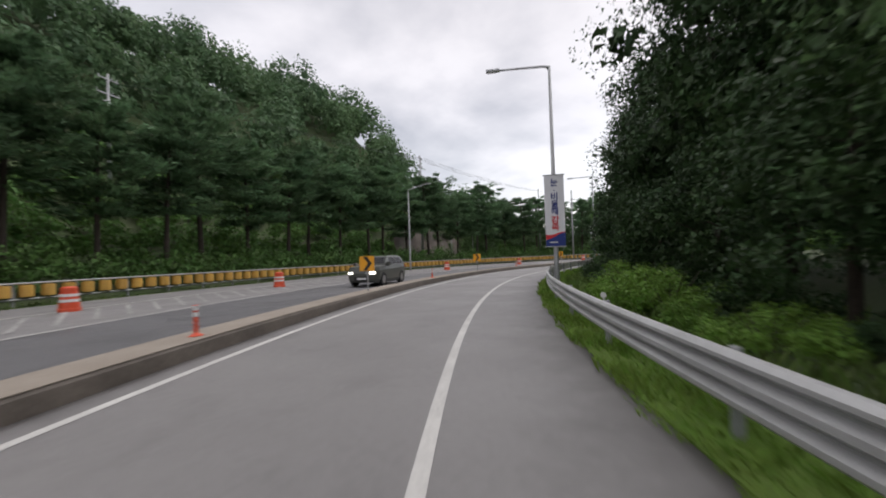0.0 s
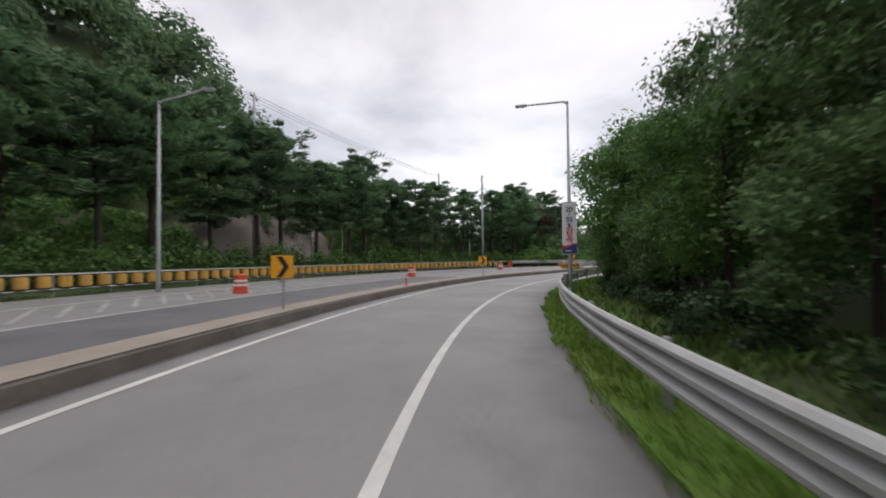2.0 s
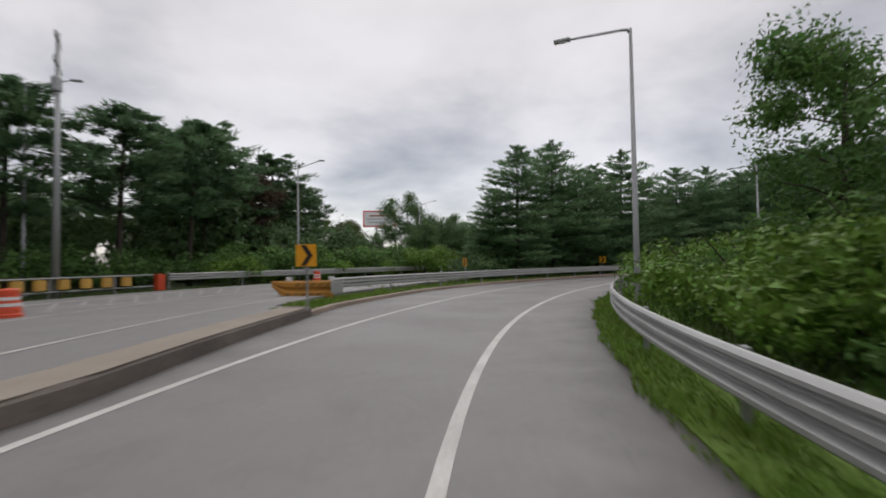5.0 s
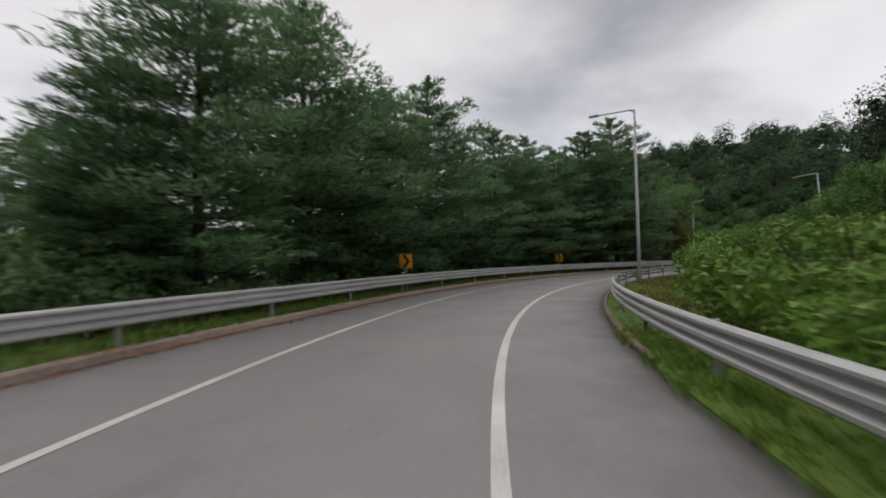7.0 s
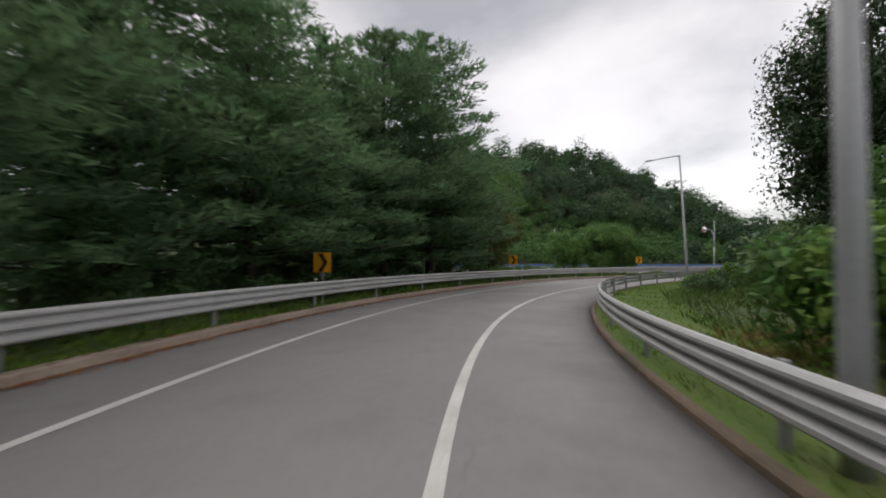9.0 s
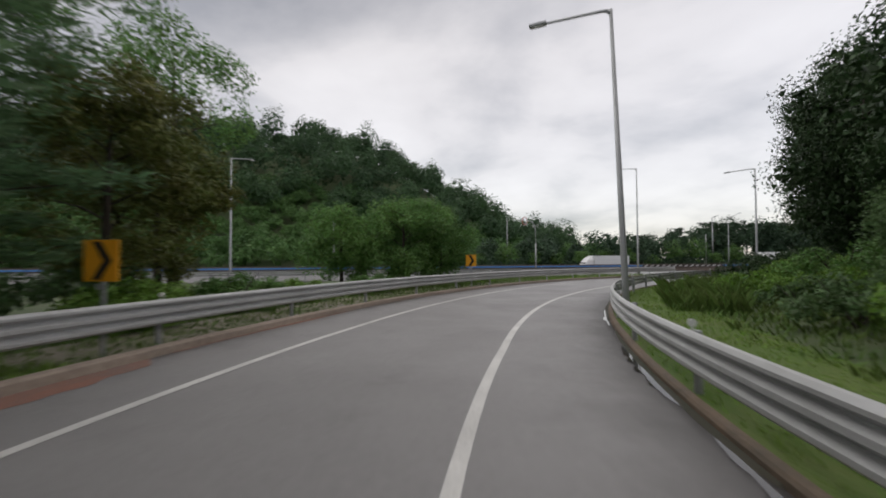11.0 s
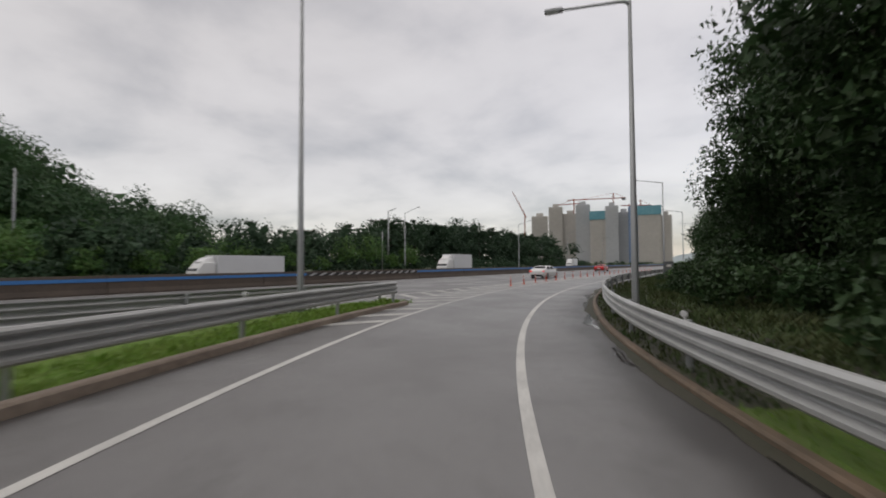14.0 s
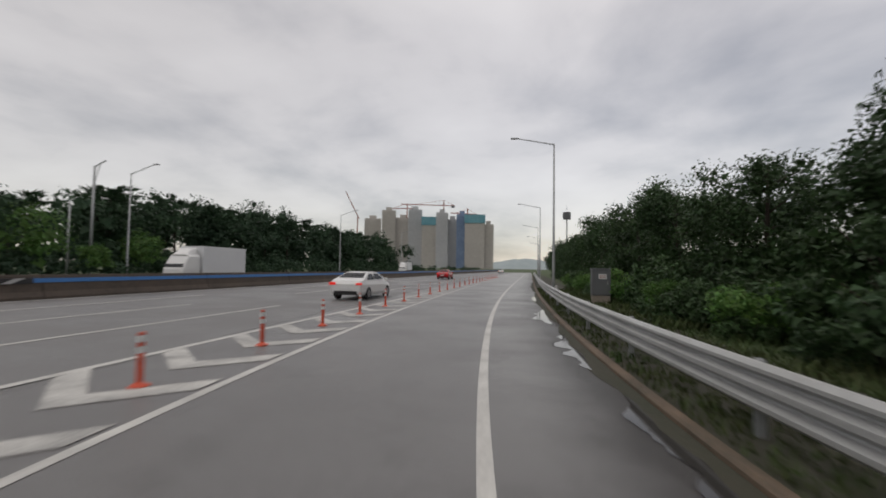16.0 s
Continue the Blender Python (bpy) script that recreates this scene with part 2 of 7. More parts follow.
M["nose"] = mat("nose_yellow", (0.46, 0.21, 0.02), 0.55, var=(0.30, 0.15, 0.03), scale=2, amount=0.9)
M["nose_dark"] = mat("nose_stripe", (0.28, 0.13, 0.015), 0.55, var=(0.18, 0.09, 0.02), scale=3, amount=0.8)
M["rubber"] = mat("tyre_rubber", (0.02, 0.02, 0.021), 0.8)
M["rim"] = mat("wheel_rim", (0.35, 0.35, 0.36), 0.3, 0.9)
M["car_white"] = mat("car_paint_white", (0.74, 0.74, 0.73), 0.25, var=(0.68, 0.68, 0.67), scale=1, amount=0.5)
M["car_red"] = mat("car_paint_red", (0.42, 0.012, 0.016), 0.25, var=(0.34, 0.010, 0.014), scale=1, amount=0.5)
M["car_green"] = mat("car_paint_olive", (0.075, 0.080, 0.070), 0.3, var=(0.055, 0.060, 0.052), scale=1, amount=0.5)
M["glass"] = mat("tinted_glass", (0.02, 0.022, 0.025), 0.08)
M["truck_box"] = mat("truck_box_white", (0.70, 0.71, 0.72), 0.45, var=(0.60, 0.61, 0.62), scale=0.6, amount=0.5)
M["water"] = mat("puddle_water", (0.035, 0.033, 0.031), 0.05)
# the beige and grey concrete are lightened to stand in for haze
M["tower_beige"] = mat("tower_concrete_beige_hazed", (0.52, 0.49, 0.46), 0.85, var=(0.43, 0.405, 0.38), scale=0.03, fine=0.3, amount=0.8)
M["tower_grey"] = mat("tower_concrete_grey_hazed", (0.50, 0.505, 0.52), 0.85, var=(0.42, 0.425, 0.445), scale=0.03, fine=0.3, amount=0.8)
M["tower_blue"] = mat("tower_sheeting_blue", (0.26, 0.34, 0.48), 0.8, var=(0.14, 0.20, 0.33), scale=0.05, fine=0.4, amount=0.8)
M["teal"] = mat("tower_netting_teal", (0.17, 0.36, 0.42), 0.8, var=(0.08, 0.24, 0.32), scale=0.05, fine=0.4, amount=0.8)
# wooded ridge far off: the pale blue-green is haze mixed into the colour
M["far_hill_hazed"] = mat("distant_hill_hazed", (0.34, 0.39, 0.40), 0.9, var=(0.27, 0.32, 0.33), scale=0.004, fine=0.03, amount=0.9)
M["rust"] = mat("rust_red", (0.33, 0.09, 0.05), 0.7, var=(0.25, 0.08, 0.05), scale=1, amount=0.6)
M["mirror"] = mat("convex_mirror", (0.85, 0.85, 0.85), 0.03, 1.0)
M["cabinet"] = mat("cabinet_grey", (0.13, 0.135, 0.14), 0.5, var=(0.10, 0.105, 0.11), scale=1.5, amount=0.7)


def road_mat(name, color, var, damp):
    """Asphalt with two scales of grain, faint cracks, and the wear layer of the road mesh (damp dirt along the edges, polished tracks)."""
    m = mat(name, color, 0.55, var=var, scale=0.35, fine=9, amount=0.75, bump=0.35, bump_scale=90, rough_var=0.05)
    n, l = m.node_tree.nodes, m.node_tree.links
    b = n["Principled BSDF"]
    geo = n.new("ShaderNodeNewGeometry")
    dry = b.inputs["Base Color"].links[0].from_socket
    # rain-damp asphalt: darker and smoother, in patches
    dm = n.new("ShaderNodeAttribute"); dm.attribute_name = "damp"
    pn = n.new("ShaderNodeTexNoise"); pn.inputs["Scale"].default_value = 0.22; pn.inputs["Detail"].default_value = 5
    l.new(geo.outputs["Position"], pn.inputs["Vector"])
    pm = n.new("ShaderNodeMath"); pm.operation = "MULTIPLY_ADD"; pm.inputs[1].default_value = 0.24; pm.inputs[2].default_value = 0.80
    l.new(pn.outputs[0], pm.inputs[0])
    dp = n.new("ShaderNodeMath"); dp.operation = "MULTIPLY"; dp.use_clamp = True
    l.new(dm.outputs["Fac"], dp.inputs[0]); l.new(pm.outputs[0], dp.inputs[1])
    dk = n.new("ShaderNodeMix"); dk.data_type = "RGBA"; dk.blend_type = "MULTIPLY"; dk.inputs[7].default_value = (0.74, 0.745, 0.755, 1)
    l.new(dp.outputs[0], dk.inputs[0]); l.new(dry, dk.inputs[6])
    base = dk.outputs[2]
    old = b.inputs["Roughness"].links[0].from_socket
    rl = n.new("ShaderNodeMath"); rl.operation = "MULTIPLY_ADD"; rl.inputs[1].default_value = -0.22
    l.new(dp.outputs[0], rl.inputs[0]); l.new(old, rl.inputs[2]); l.new(rl.outputs[0], b.inputs["Roughness"])
    at = n.new("ShaderNodeAttribute"); at.attribute_name = "wear"
    nz = n.new("ShaderNodeTexNoise"); nz.inputs["Scale"].default_value = 0.9; nz.inputs["Detail"].default_value = 8; nz.inputs["Roughness"].default_value = 0.65
    l.new(geo.outputs["Position"], nz.inputs["Vector"])
    ad = n.new("ShaderNodeMath"); ad.operation = "MULTIPLY_ADD"; ad.inputs[1].default_value = 1.0
    mr = n.new("ShaderNodeMapRange"); mr.inputs[1].default_value, mr.inputs[2].default_value = 0.56, 1.2
    sb = n.new("ShaderNodeMath"); sb.operation = "ADD"
    l.new(at.outputs["Fac"], sb.inputs[0]); l.new(nz.outputs[0], sb.inputs[1]); l.new(sb.outputs[0], mr.inputs[0])
    mx = n.new("ShaderNodeMix"); mx.data_type = "RGBA"; mx.inputs[7].default_value = (*damp, 1)
    wd = n.new("ShaderNodeMix"); wd.data_type = "RGBA"; wd.inputs[6].default_value, wd.inputs[7].default_value = (*damp, 1), (0.034, 0.031, 0.028, 1)
    l.new(dm.outputs["Fac"], wd.inputs[0]); l.new(wd.outputs[2], mx.inputs[7])
    l.new(mr.outputs[0], mx.inputs[0]); l.new(base, mx.inputs[6])
    vo = n.new("ShaderNodeTexVoronoi"); vo.feature = "DISTANCE_TO_EDGE"; vo.inputs["Scale"].default_value = 0.16
    wp = n.new("ShaderNodeVectorMath"); wp.operation = "MULTIPLY_ADD"; wp.inputs[1].default_value = (0.9, 0.9, 0.9)
    nw = n.new("ShaderNodeTexNoise"); nw.inputs["Scale"].default_value = 1.3; nw.inputs["Detail"].default_value = 6
    l.new(geo.outputs["Position"], nw.inputs["Vector"]); l.new(nw.outputs["Color"], wp.inputs[0]); l.new(geo.outputs["Position"], wp.inputs[2]); l.new(wp.outputs[0], vo.inputs["Vector"])
    cr = n.new("ShaderNodeMapRange"); cr.inputs[1].default_value, cr.inputs[2].default_value, cr.inputs[3].default_value, cr.inputs[4].default_value = 0.0, 0.0030, 0.20, 0.0
    l.new(vo.outputs["Distance"], cr.inputs[0])
    m2 = n.new("ShaderNodeMix"); m2.data_type = "RGBA"; m2.inputs[7].default_value = (0.07, 0.068, 0.066, 1)
    l.new(cr.outputs[0], m2.inputs[0]); l.new(mx.outputs[2], m2.inputs[6]); l.new(m2.outputs[2], b.inputs["Base Color"])
    return m


M["road"] = road_mat("asphalt_ramp", (0.232, 0.224, 0.219), (0.180, 0.174, 0.171), (0.095, 0.091, 0.088))


def glowing(name, color, strength):
    m = bpy.data.materials.new(name)
    m.use_nodes = True
    b = m.node_tree.nodes["Principled BSDF"]
    b.inputs["Base Color"].default_value = (*color, 1)
    b.inputs["Emission Color"].default_value = (*color, 1)
    b.inputs["Emission Strength"].default_value = strength
    return m


M["headlight"] = glowing("headlight_lit", (1.0, 0.93, 0.78), 3.0)
M["taillight"] = glowing("tail_light_lit", (0.8, 0.03, 0.02), 0.5)

# ---------------------------------------------------------------- helpers of the scene
def finish(bm, name, material, smooth=False):
    me = bpy.data.meshes.new(name)
    bm.to_mesh(me)
    bm.free()
    for mt in (material if isinstance(material, (list, tuple)) else [material]):
        me.materials.append(mt)
    if smooth:
        for p in me.polygons:
            p.use_smooth = True
    return me


def part(name, bm, material, parent, label="", smooth=False):
    """Link a bmesh (or a mesh) as one mesh object under parent."""
    me = bm if isinstance(bm, bpy.types.Mesh) else finish(bm, name, material, smooth)
    ob = new(name, me)
    if parent is not None:
        ob.parent = parent
    if label:
        tagged(ob, label)
    return ob


def np_mesh(name, verts, faces, material, smooth=False):
    """A mesh from arrays: verts (n, 3), faces (m, k), all of the same corner count."""
    v, f = np.asarray(verts, dtype=np.float32), np.asarray(faces, dtype=np.int32)
    me = bpy.data.meshes.new(name)
    k = f.shape[1]
    me.vertices.add(len(v)); me.vertices.foreach_set("co", v.ravel())
    me.loops.add(f.size); me.loops.foreach_set("vertex_index", f.ravel())
    me.polygons.add(len(f)); me.polygons.foreach_set("loop_start", np.arange(len(f), dtype=np.int32) * k)
    me.update(calc_edges=True)
    me.materials.append(material)
    if smooth:
        me.polygons.foreach_set("use_smooth", np.ones(len(f), dtype=bool))
    return me


def box(bm, x0, x1, y0, y1, z0, z1, m=None, bevel=0.0):
    r = bmesh.ops.create_cube(bm, size=1)
    vs = r["verts"]
    for v in vs:
        v.co = Vector(((x0 + x1) / 2 + v.co.x * (x1 - x0), (y0 + y1) / 2 + v.co.y * (y1 - y0), (z0 + z1) / 2 + v.co.z * (z1 - z0)))
    if bevel:
        es = list({e for v in vs for e in v.link_edges})
        vs = bmesh.ops.bevel(bm, geom=es, offset=bevel, segments=2, affect="EDGES", profile=0.7)["verts"]
        vs = list({v for v in vs})
    if m is not None:
        bmesh.ops.transform(bm, matrix=m, verts=[v for v in bm.verts if v in set(vs)])
    return vs


def tube(bm, pts, radii, seg=10, cap=True):
    """A tapered tube through the points."""
    rings = []
    n = len(pts)
    for i, p in enumerate(pts):
        p = Vector(p)
        d = (Vector(pts[min(i + 1, n - 1)]) - Vector(pts[max(i - 1, 0)])).normalized()
        a = d.cross(Vector((0.31, 0.95, 0.05)))
        if a.length < 0.1:
            a = d.cross(Vector((1, 0, 0)))
        a.normalize()
        b = d.cross(a)
        r = radii[i] if isinstance(radii, (list, tuple)) else radii
        rings.append([bm.verts.new(p + (a * math.cos(2 * math.pi * k / seg) + b * math.sin(2 * math.pi * k / seg)) * r) for k in range(seg)])
    for i in range(n - 1):
        for k in range(seg):
            bm.faces.new((rings[i][k], rings[i][(k + 1) % seg], rings[i + 1][(k + 1) % seg], rings[i + 1][k]))
    if cap:
        bm.faces.new(rings[0][::-1]); bm.faces.new(rings[-1])
    bmesh.ops.recalc_face_normals(bm, faces=bm.faces[:])


class Curve:
    """A plan curve given by its heading (degrees) at even steps; at(s, off) is off metres to its right."""
    def __init__(self, x, y, s0, step, heads):
        self.s0 = s0
        self.ds = 0.25
        n = int(step * (len(heads) - 1) / self.ds)
        self.s = s0 + np.arange(n + 1) * self.ds
        h = np.radians(np.interp(self.s, s0 + step * np.arange(len(heads)), heads))
        self.h = h
        hm = (h[1:] + h[:-1]) / 2
        px = np.concatenate([[0], np.cumsum(-np.sin(hm) * self.ds)])
        py = np.concatenate([[0], np.cumsum(np.cos(hm) * self.ds)])
        i0 = int(round(-s0 / self.ds))
        self.x, self.y = px - px[i0] + x, py - py[i0] + y

    def at(self, s, off=0.0):
        x, y, h = np.interp(s, self.s, self.x), np.interp(s, self.s, self.y), np.interp(s, self.s, self.h)
        return x + np.cos(h) * off, y + np.sin(h) * off

    def head(self, s):
        return float(np.interp(s, self.s, self.h))

    def near(self, x, y):
        """(s, off) of plan points, arrays."""
        x, y = np.atleast_1d(x), np.atleast_1d(y)
        xs, ys, hs, ss = self.x[::4], self.y[::4], self.h[::4], self.s[::4]
        j = np.argmin((x[:, None] - xs) ** 2 + (y[:, None] - ys) ** 2, 1)
        return ss[j], (x - xs[j]) * np.cos(hs[j]) + (y - ys[j]) * np.sin(hs[j])

    def place(self, s, off, z=0.0, turn=0.0):
        x, y = self.at(s, off)
        return pose(float(x), float(y), z, 0, 0, math.degrees(self.head(s)) + turn)


def strip(curve, s0, s1, profile, step=1.0, closed=False):
    """Sweep a profile of (off, z) along the curve; off may be a function of s. Returns verts, faces."""
    ss = np.linspace(s0, s1, max(2, int(round((s1 - s0) / step)) + 1))
    k = len(profile)
    v = np.zeros((len(ss), k, 3))
    for i, (o, z) in enumerate(profile):
        off = np.array([o(s) for s in ss]) if callable(o) else np.full(len(ss), o)
        x, y = curve.at(ss, off)
        v[:, i, 0], v[:, i, 1], v[:, i, 2] = x, y, np.array([z(s) for s in ss]) if callable(z) else z
    f = []
    kk = k if closed else k - 1
    for i in range(len(ss) - 1):
        for j in range(kk):
            a, b = i * k + j, i * k + (j + 1) % k
            f.append((a, b, b + k, a + k))
    return v.reshape(-1, 3), f


def swept(name, curve, s0, s1, profile, material, parent=None, step=1.0, closed=True, smooth=False, label=""):
    v, f = strip(curve, s0, s1, profile, step, closed)
    bm = bmesh.new()
    vs = [bm.verts.new(p) for p in v]
    for q in f:
        bm.faces.new([vs[i] for i in q])
    if closed:
        k = len(profile)
        bm.faces.new(vs[:k][::-1]); bm.faces.new(vs[-k:])
    bmesh.ops.recalc_face_normals(bm, faces=bm.faces[:])
    return part(name, bm, material, parent, label, smooth)


def lerp(points):
    xs, ys = zip(*points)
    return lambda s: float(np.interp(s, xs, ys))


# ---------------------------------------------------------------- plan curves
RAMP = Curve(-1.89, -1.52, -60, 10, [45, 45, 45, 44.5, 43.5, 42, 39.2, 34.1, 29.1, 23.0, 15.7, 7.5, -1.8, -12.4, -23.8, -34.4, -44.0, -54.2, -64.7, -75.7, -87.5, -99.5, -110.3, -121.2,
                                    -131.6, -141.6, -150.5, -157.6, -162.8, -165.6, -167, -167.6] + [-168] * 20)
HWY = Curve(88.3, 61.0, -240, 20, [-162] * 7 + [-164, -165.5, -166.5, -167.2, -167.8, -168.2] + [-168.5] * 6 + [-169] * 8 + [-170] * 25)
OPP = Curve(-20.0, 13.0, -60, 10, [46, 46, 46, 44, 40, 34, 27, 22, 16, 9, 4, 0, -5, -17, -37, -42, -30, -22] + [-20] * 10)
right_line = lerp([(-60, 2.02), (20, 2.0), (30, 1.96), (44, 2.03), (56, 2.0), (72, 2.0), (86, 2.1), (100, 2.02), (110, 2.0), (140, 1.9), (146, 1.95), (155, 2.15), (166, 2.04), (178, 2.06), (190, 2.04), (202, 1.96), (215, 1.81), (440, 1.8)])
left_line = lerp([(-60, -2.12), (10, -2.12), (28, -2.03), (45, -1.97), (60, -2.05), (78, -2.2), (95, -2.17), (105, -2.02), (143, -2.07), (157, -1.92), (170, -1.98), (184, -1.97), (198, -1.97), (209, -1.88), (440, -1.86)])
DECK = 0.20         # level of the other road
MED = -15.0         # median wall, from the edge line of the highway
left_kerb = lerp([(-60, -2.7), (72, -2.7), (78, -4.0), (82, -5.0), (90, -5.6), (95, -5.4), (100, -4.95), (106, -4.4), (114, -4.25), (125, -4.1), (144, -3.85), (165, -3.97), (186, -3.8), (194, -3.5), (204, -3.2)])
right_edge = lerp([(-60, 4.27), (12, 4.27), (30, 4.2), (46, 4.24), (70, 4.25), (79, 4.3), (92, 4.15), (104, 4.35), (112, 4.46), (125, 4.5), (143, 4.42), (157, 4.5), (165, 4.4), (171, 4.28), (183, 4.38), (190, 4.18), (197, 4.02), (216, 3.9), (232, 4.0), (440, 4.0)])
opp_outer = lerp([(-60, -12.2), (48, -12.2), (90, -9.6), (200, -9.0)])


def meet(s):
    """Offset from OPP at which the cross line at s meets the back of the median kerb."""
    best = 0.5
    for o in np.arange(0.5, 14, 0.25):
        x, y = OPP.at(s, o)
        rs, ro = RAMP.near(x, y)
        if float(ro[0]) > left_kerb(float(rs[0])) - 0.6:
            break
        best = o
    return best


_ms = np.arange(-60, 101, 2.0)
_mo = [meet(s) for s in _ms]
opp_inner = lambda s: float(np.interp(s, _ms, _mo)) if s < 66 else min(float(np.interp(s, _ms, _mo)), float(np.interp(s, [66, 80, 92], [5.0, 4.5, 2.0])))

# ---------------------------------------------------------------- ground
def smooth(a, b, x):
    t = np.clip((x - a) / (b - a), 0, 1)
    return t * t * (3 - 2 * t)


def ground_z(x, y):
    """Height of the land at plan points (arrays)."""
    x, y = np.asarray(x, float), np.asarray(y, float)
    so, oo = OPP.near(x.ravel(), y.ravel())
    so, oo = so.reshape(x.shape), oo.reshape(x.shape)
    d = -oo - 12.2                                    # metres beyond the roller barrier
    crest = np.interp(y, [-45, 10, 43, 55, 65, 72, 80, 95, 117], [38, 38, 36.5, 38, 36.5, 29, 21.5, 10, 1.3])
    west = crest * smooth(4, 55, d) * (1 - smooth(-25, 5, x)) * smooth(-160, -90, y)
    cut = (x + 49) * 0.9265 + (y - 46) * 0.3764       # metres before the foot of the rock face
    here = smooth(40, 46, y) * (1 - smooth(78, 84, y))
    west = west * (1 - here * (1 - smooth(3.2, 8.5, -cut)) * 0.93)
    west = west + 0.18 * np.clip(d - 1, 0, 8)* (1 - smooth(50, 100, y))
    sh, oh = HWY.near(x.ravel(), y.ravel())
    sh, oh = sh.reshape(x.shape), oh.reshape(x.shape)
    e = -oh - 34                                     # metres beyond the far carriageway
    east = 39.5 * smooth(0, 75, e) * smooth(46, 142, y) * (1 - 0.35 * smooth(190, 400, y))
    z = np.where(oo < 0, west, 0) + np.where(oh < 0, east, 0)
    sr, orr = RAMP.near(x.ravel(), y.ravel())
    sr, orr = sr.reshape(x.shape), orr.reshape(x.shape)
    inner = (orr > 7) & (sr > -30) & (sr < 240)
    z = z + np.where(inner, 0.9 * smooth(7, 16, orr), 0)
    z = z + 0.10 * np.sin(x * 0.9 + 1.3 * np.sin(y * 0.5)) * np.sin(y * 0.7) * smooth(6, 14, np.abs(orr)) * (np.abs(oh + 13) > 30)
    return z - 0.05


gx = np.concatenate([[-3000, -1500, -800, -450, -300, -230], np.arange(-190, 260, 3.0), [275, 300, 350, 420, 550, 800, 1500, 3000]])
gy = np.concatenate([[-3000, -1500, -900, -600, -400, -300, -240, -200, -170], np.arange(-140, 220, 3.0), [235, 260, 300, 360, 450, 700, 1500, 3000]])
GX, GY = np.meshgrid(gx, gy)
GZ = ground_z(GX, GY)
gv = np.stack([GX, GY, GZ], -1).reshape(-1, 3)
nx = len(gx)
gi = np.arange((len(gy) - 1) * (nx - 1))
ga = (gi // (nx - 1)) * nx + gi % (nx - 1)
ground = new("ground", np_mesh("ground", gv, np.stack([ga, ga + 1, ga + nx + 1, ga + nx], 1), M["soil"], True))
tagged(ground, "grassy soil with wooded slopes beside the roads", "ground", kind="structure")


# ---------------------------------------------------------------- carriageways
def slab(name, curve, s0, s1, o0, o1, z, material, label, depth=0.25, step=1.0):
    ob = swept(name, curve, s0, s1, [(o0, z), (o1, z), (o1, z - depth), (o0, z - depth)], material, step=step)
    return tagged(ob, label, "road", kind="structure")


def worn_slab(name, s0, s1, o0, o1, material, label, n=32):
    """The ramp's surface: a slab whose top carries a wear layer and a damp layer."""
    q = np.linspace(0, 1, n + 1)
    prof = [((lambda s, k=k: o0(s) + (o1(s) - o0(s)) * k), 0.0) for k in q] + [(o1, -0.25), (o0, -0.25)]
    v, f = strip(RAMP, s0, s1, prof, 1.0, True)
    me = np_mesh(name, v, f, material)
    ss = np.linspace(s0, s1, max(2, int(round(s1 - s0)) + 1))
    w, d = np.zeros((len(ss), len(prof))), np.zeros((len(ss), len(prof)))
    for i, s in enumerate(ss):
        off = o0(s) + (o1(s) - o0(s)) * q
        a, b = off - o0(s), o1(s) - off
        damp = float(smooth(150, 215, s))
        left, right = 1 - float(smooth(196, 203, s)), 1.0 + 1.0 * float(smooth(140, 205, s))
        lip = 0.62 * left * np.exp(-a / 0.45) + right * (0.72 * np.exp(-b / 0.5) + 0.16 * np.exp(-(b / 1.1) ** 2))
        track = 0.07 * (np.exp(-((off - 0.82) / 0.32) ** 2) + np.exp(-((off + 0.82) / 0.32) ** 2))
        w[i, :n + 1] = np.clip(lip + track, 0, 1)
        d[i, :n + 1] = damp
    for nm, val in (("wear", w), ("damp", d)):
        me.attributes.new(nm, "FLOAT", "POINT").data.foreach_set("value", val.ravel().astype(np.float32))
    return tagged(new(name, me), label, "road", kind="structure")


ramp_left = lambda s: left_kerb(s) - 0.05 if s < 200 else float(np.interp(s, [200, 204], [-3.4, -4.4]))
worn_slab("ramp_road", -60, 440, ramp_left, lambda s: right_edge(s) + 0.05, M["road"], "worn grey asphalt slip road curving round a loop, damp at its end")
slab("opposite_road", OPP, -60, 170, lambda s: opp_outer(s) + 3.0, opp_inner, DECK - 0.01, M["asphalt"], "worn grey asphalt of the opposite road", depth=0.3)
slab("opposite_lane", OPP, -60, 42, -0.92, lambda s: opp_inner(s) - 0.4, DECK - 0.003, M["asphalt_dark"], "freshly laid dark asphalt lane", depth=0.1)
slab("highway_near", HWY, -240, 400, MED + 0.2, 4.0, -0.008, M["asphalt_wet"], "damp asphalt highway carriageway", step=4)
slab("highway_far", HWY, -240, 400, MED - 15.5, MED - 0.6, -0.008, M["asphalt_wet"], "damp asphalt of the far highway carriageway", step=4)


def line(name, curve, s0, s1, off, width, z, label, step=1.0):
    o = off if callable(off) else (lambda s: off)
    ob = swept(name, curve, s0, s1, [(lambda s: o(s) - width / 2, z), (lambda s: o(s) + width / 2, z)], M["paint"], step=step, closed=False)
    return tagged(ob, label, "road marking", kind="structure")


line("edge_line_1", RAMP, -60, 262, left_line, 0.15, 0.006, "solid white edge line on asphalt")
line("edge_line_2", RAMP, -60, 440, right_line, 0.15, 0.006, "solid white shoulder line on asphalt")
line("opposite_line_1", OPP, -60, 74, -1.0, 0.12, DECK + 0.002, "white line beside the hatched strip")
line("opposite_line_2", OPP, -60, 74, -5.5, 0.17, DECK + 0.002, "white outer edge line")
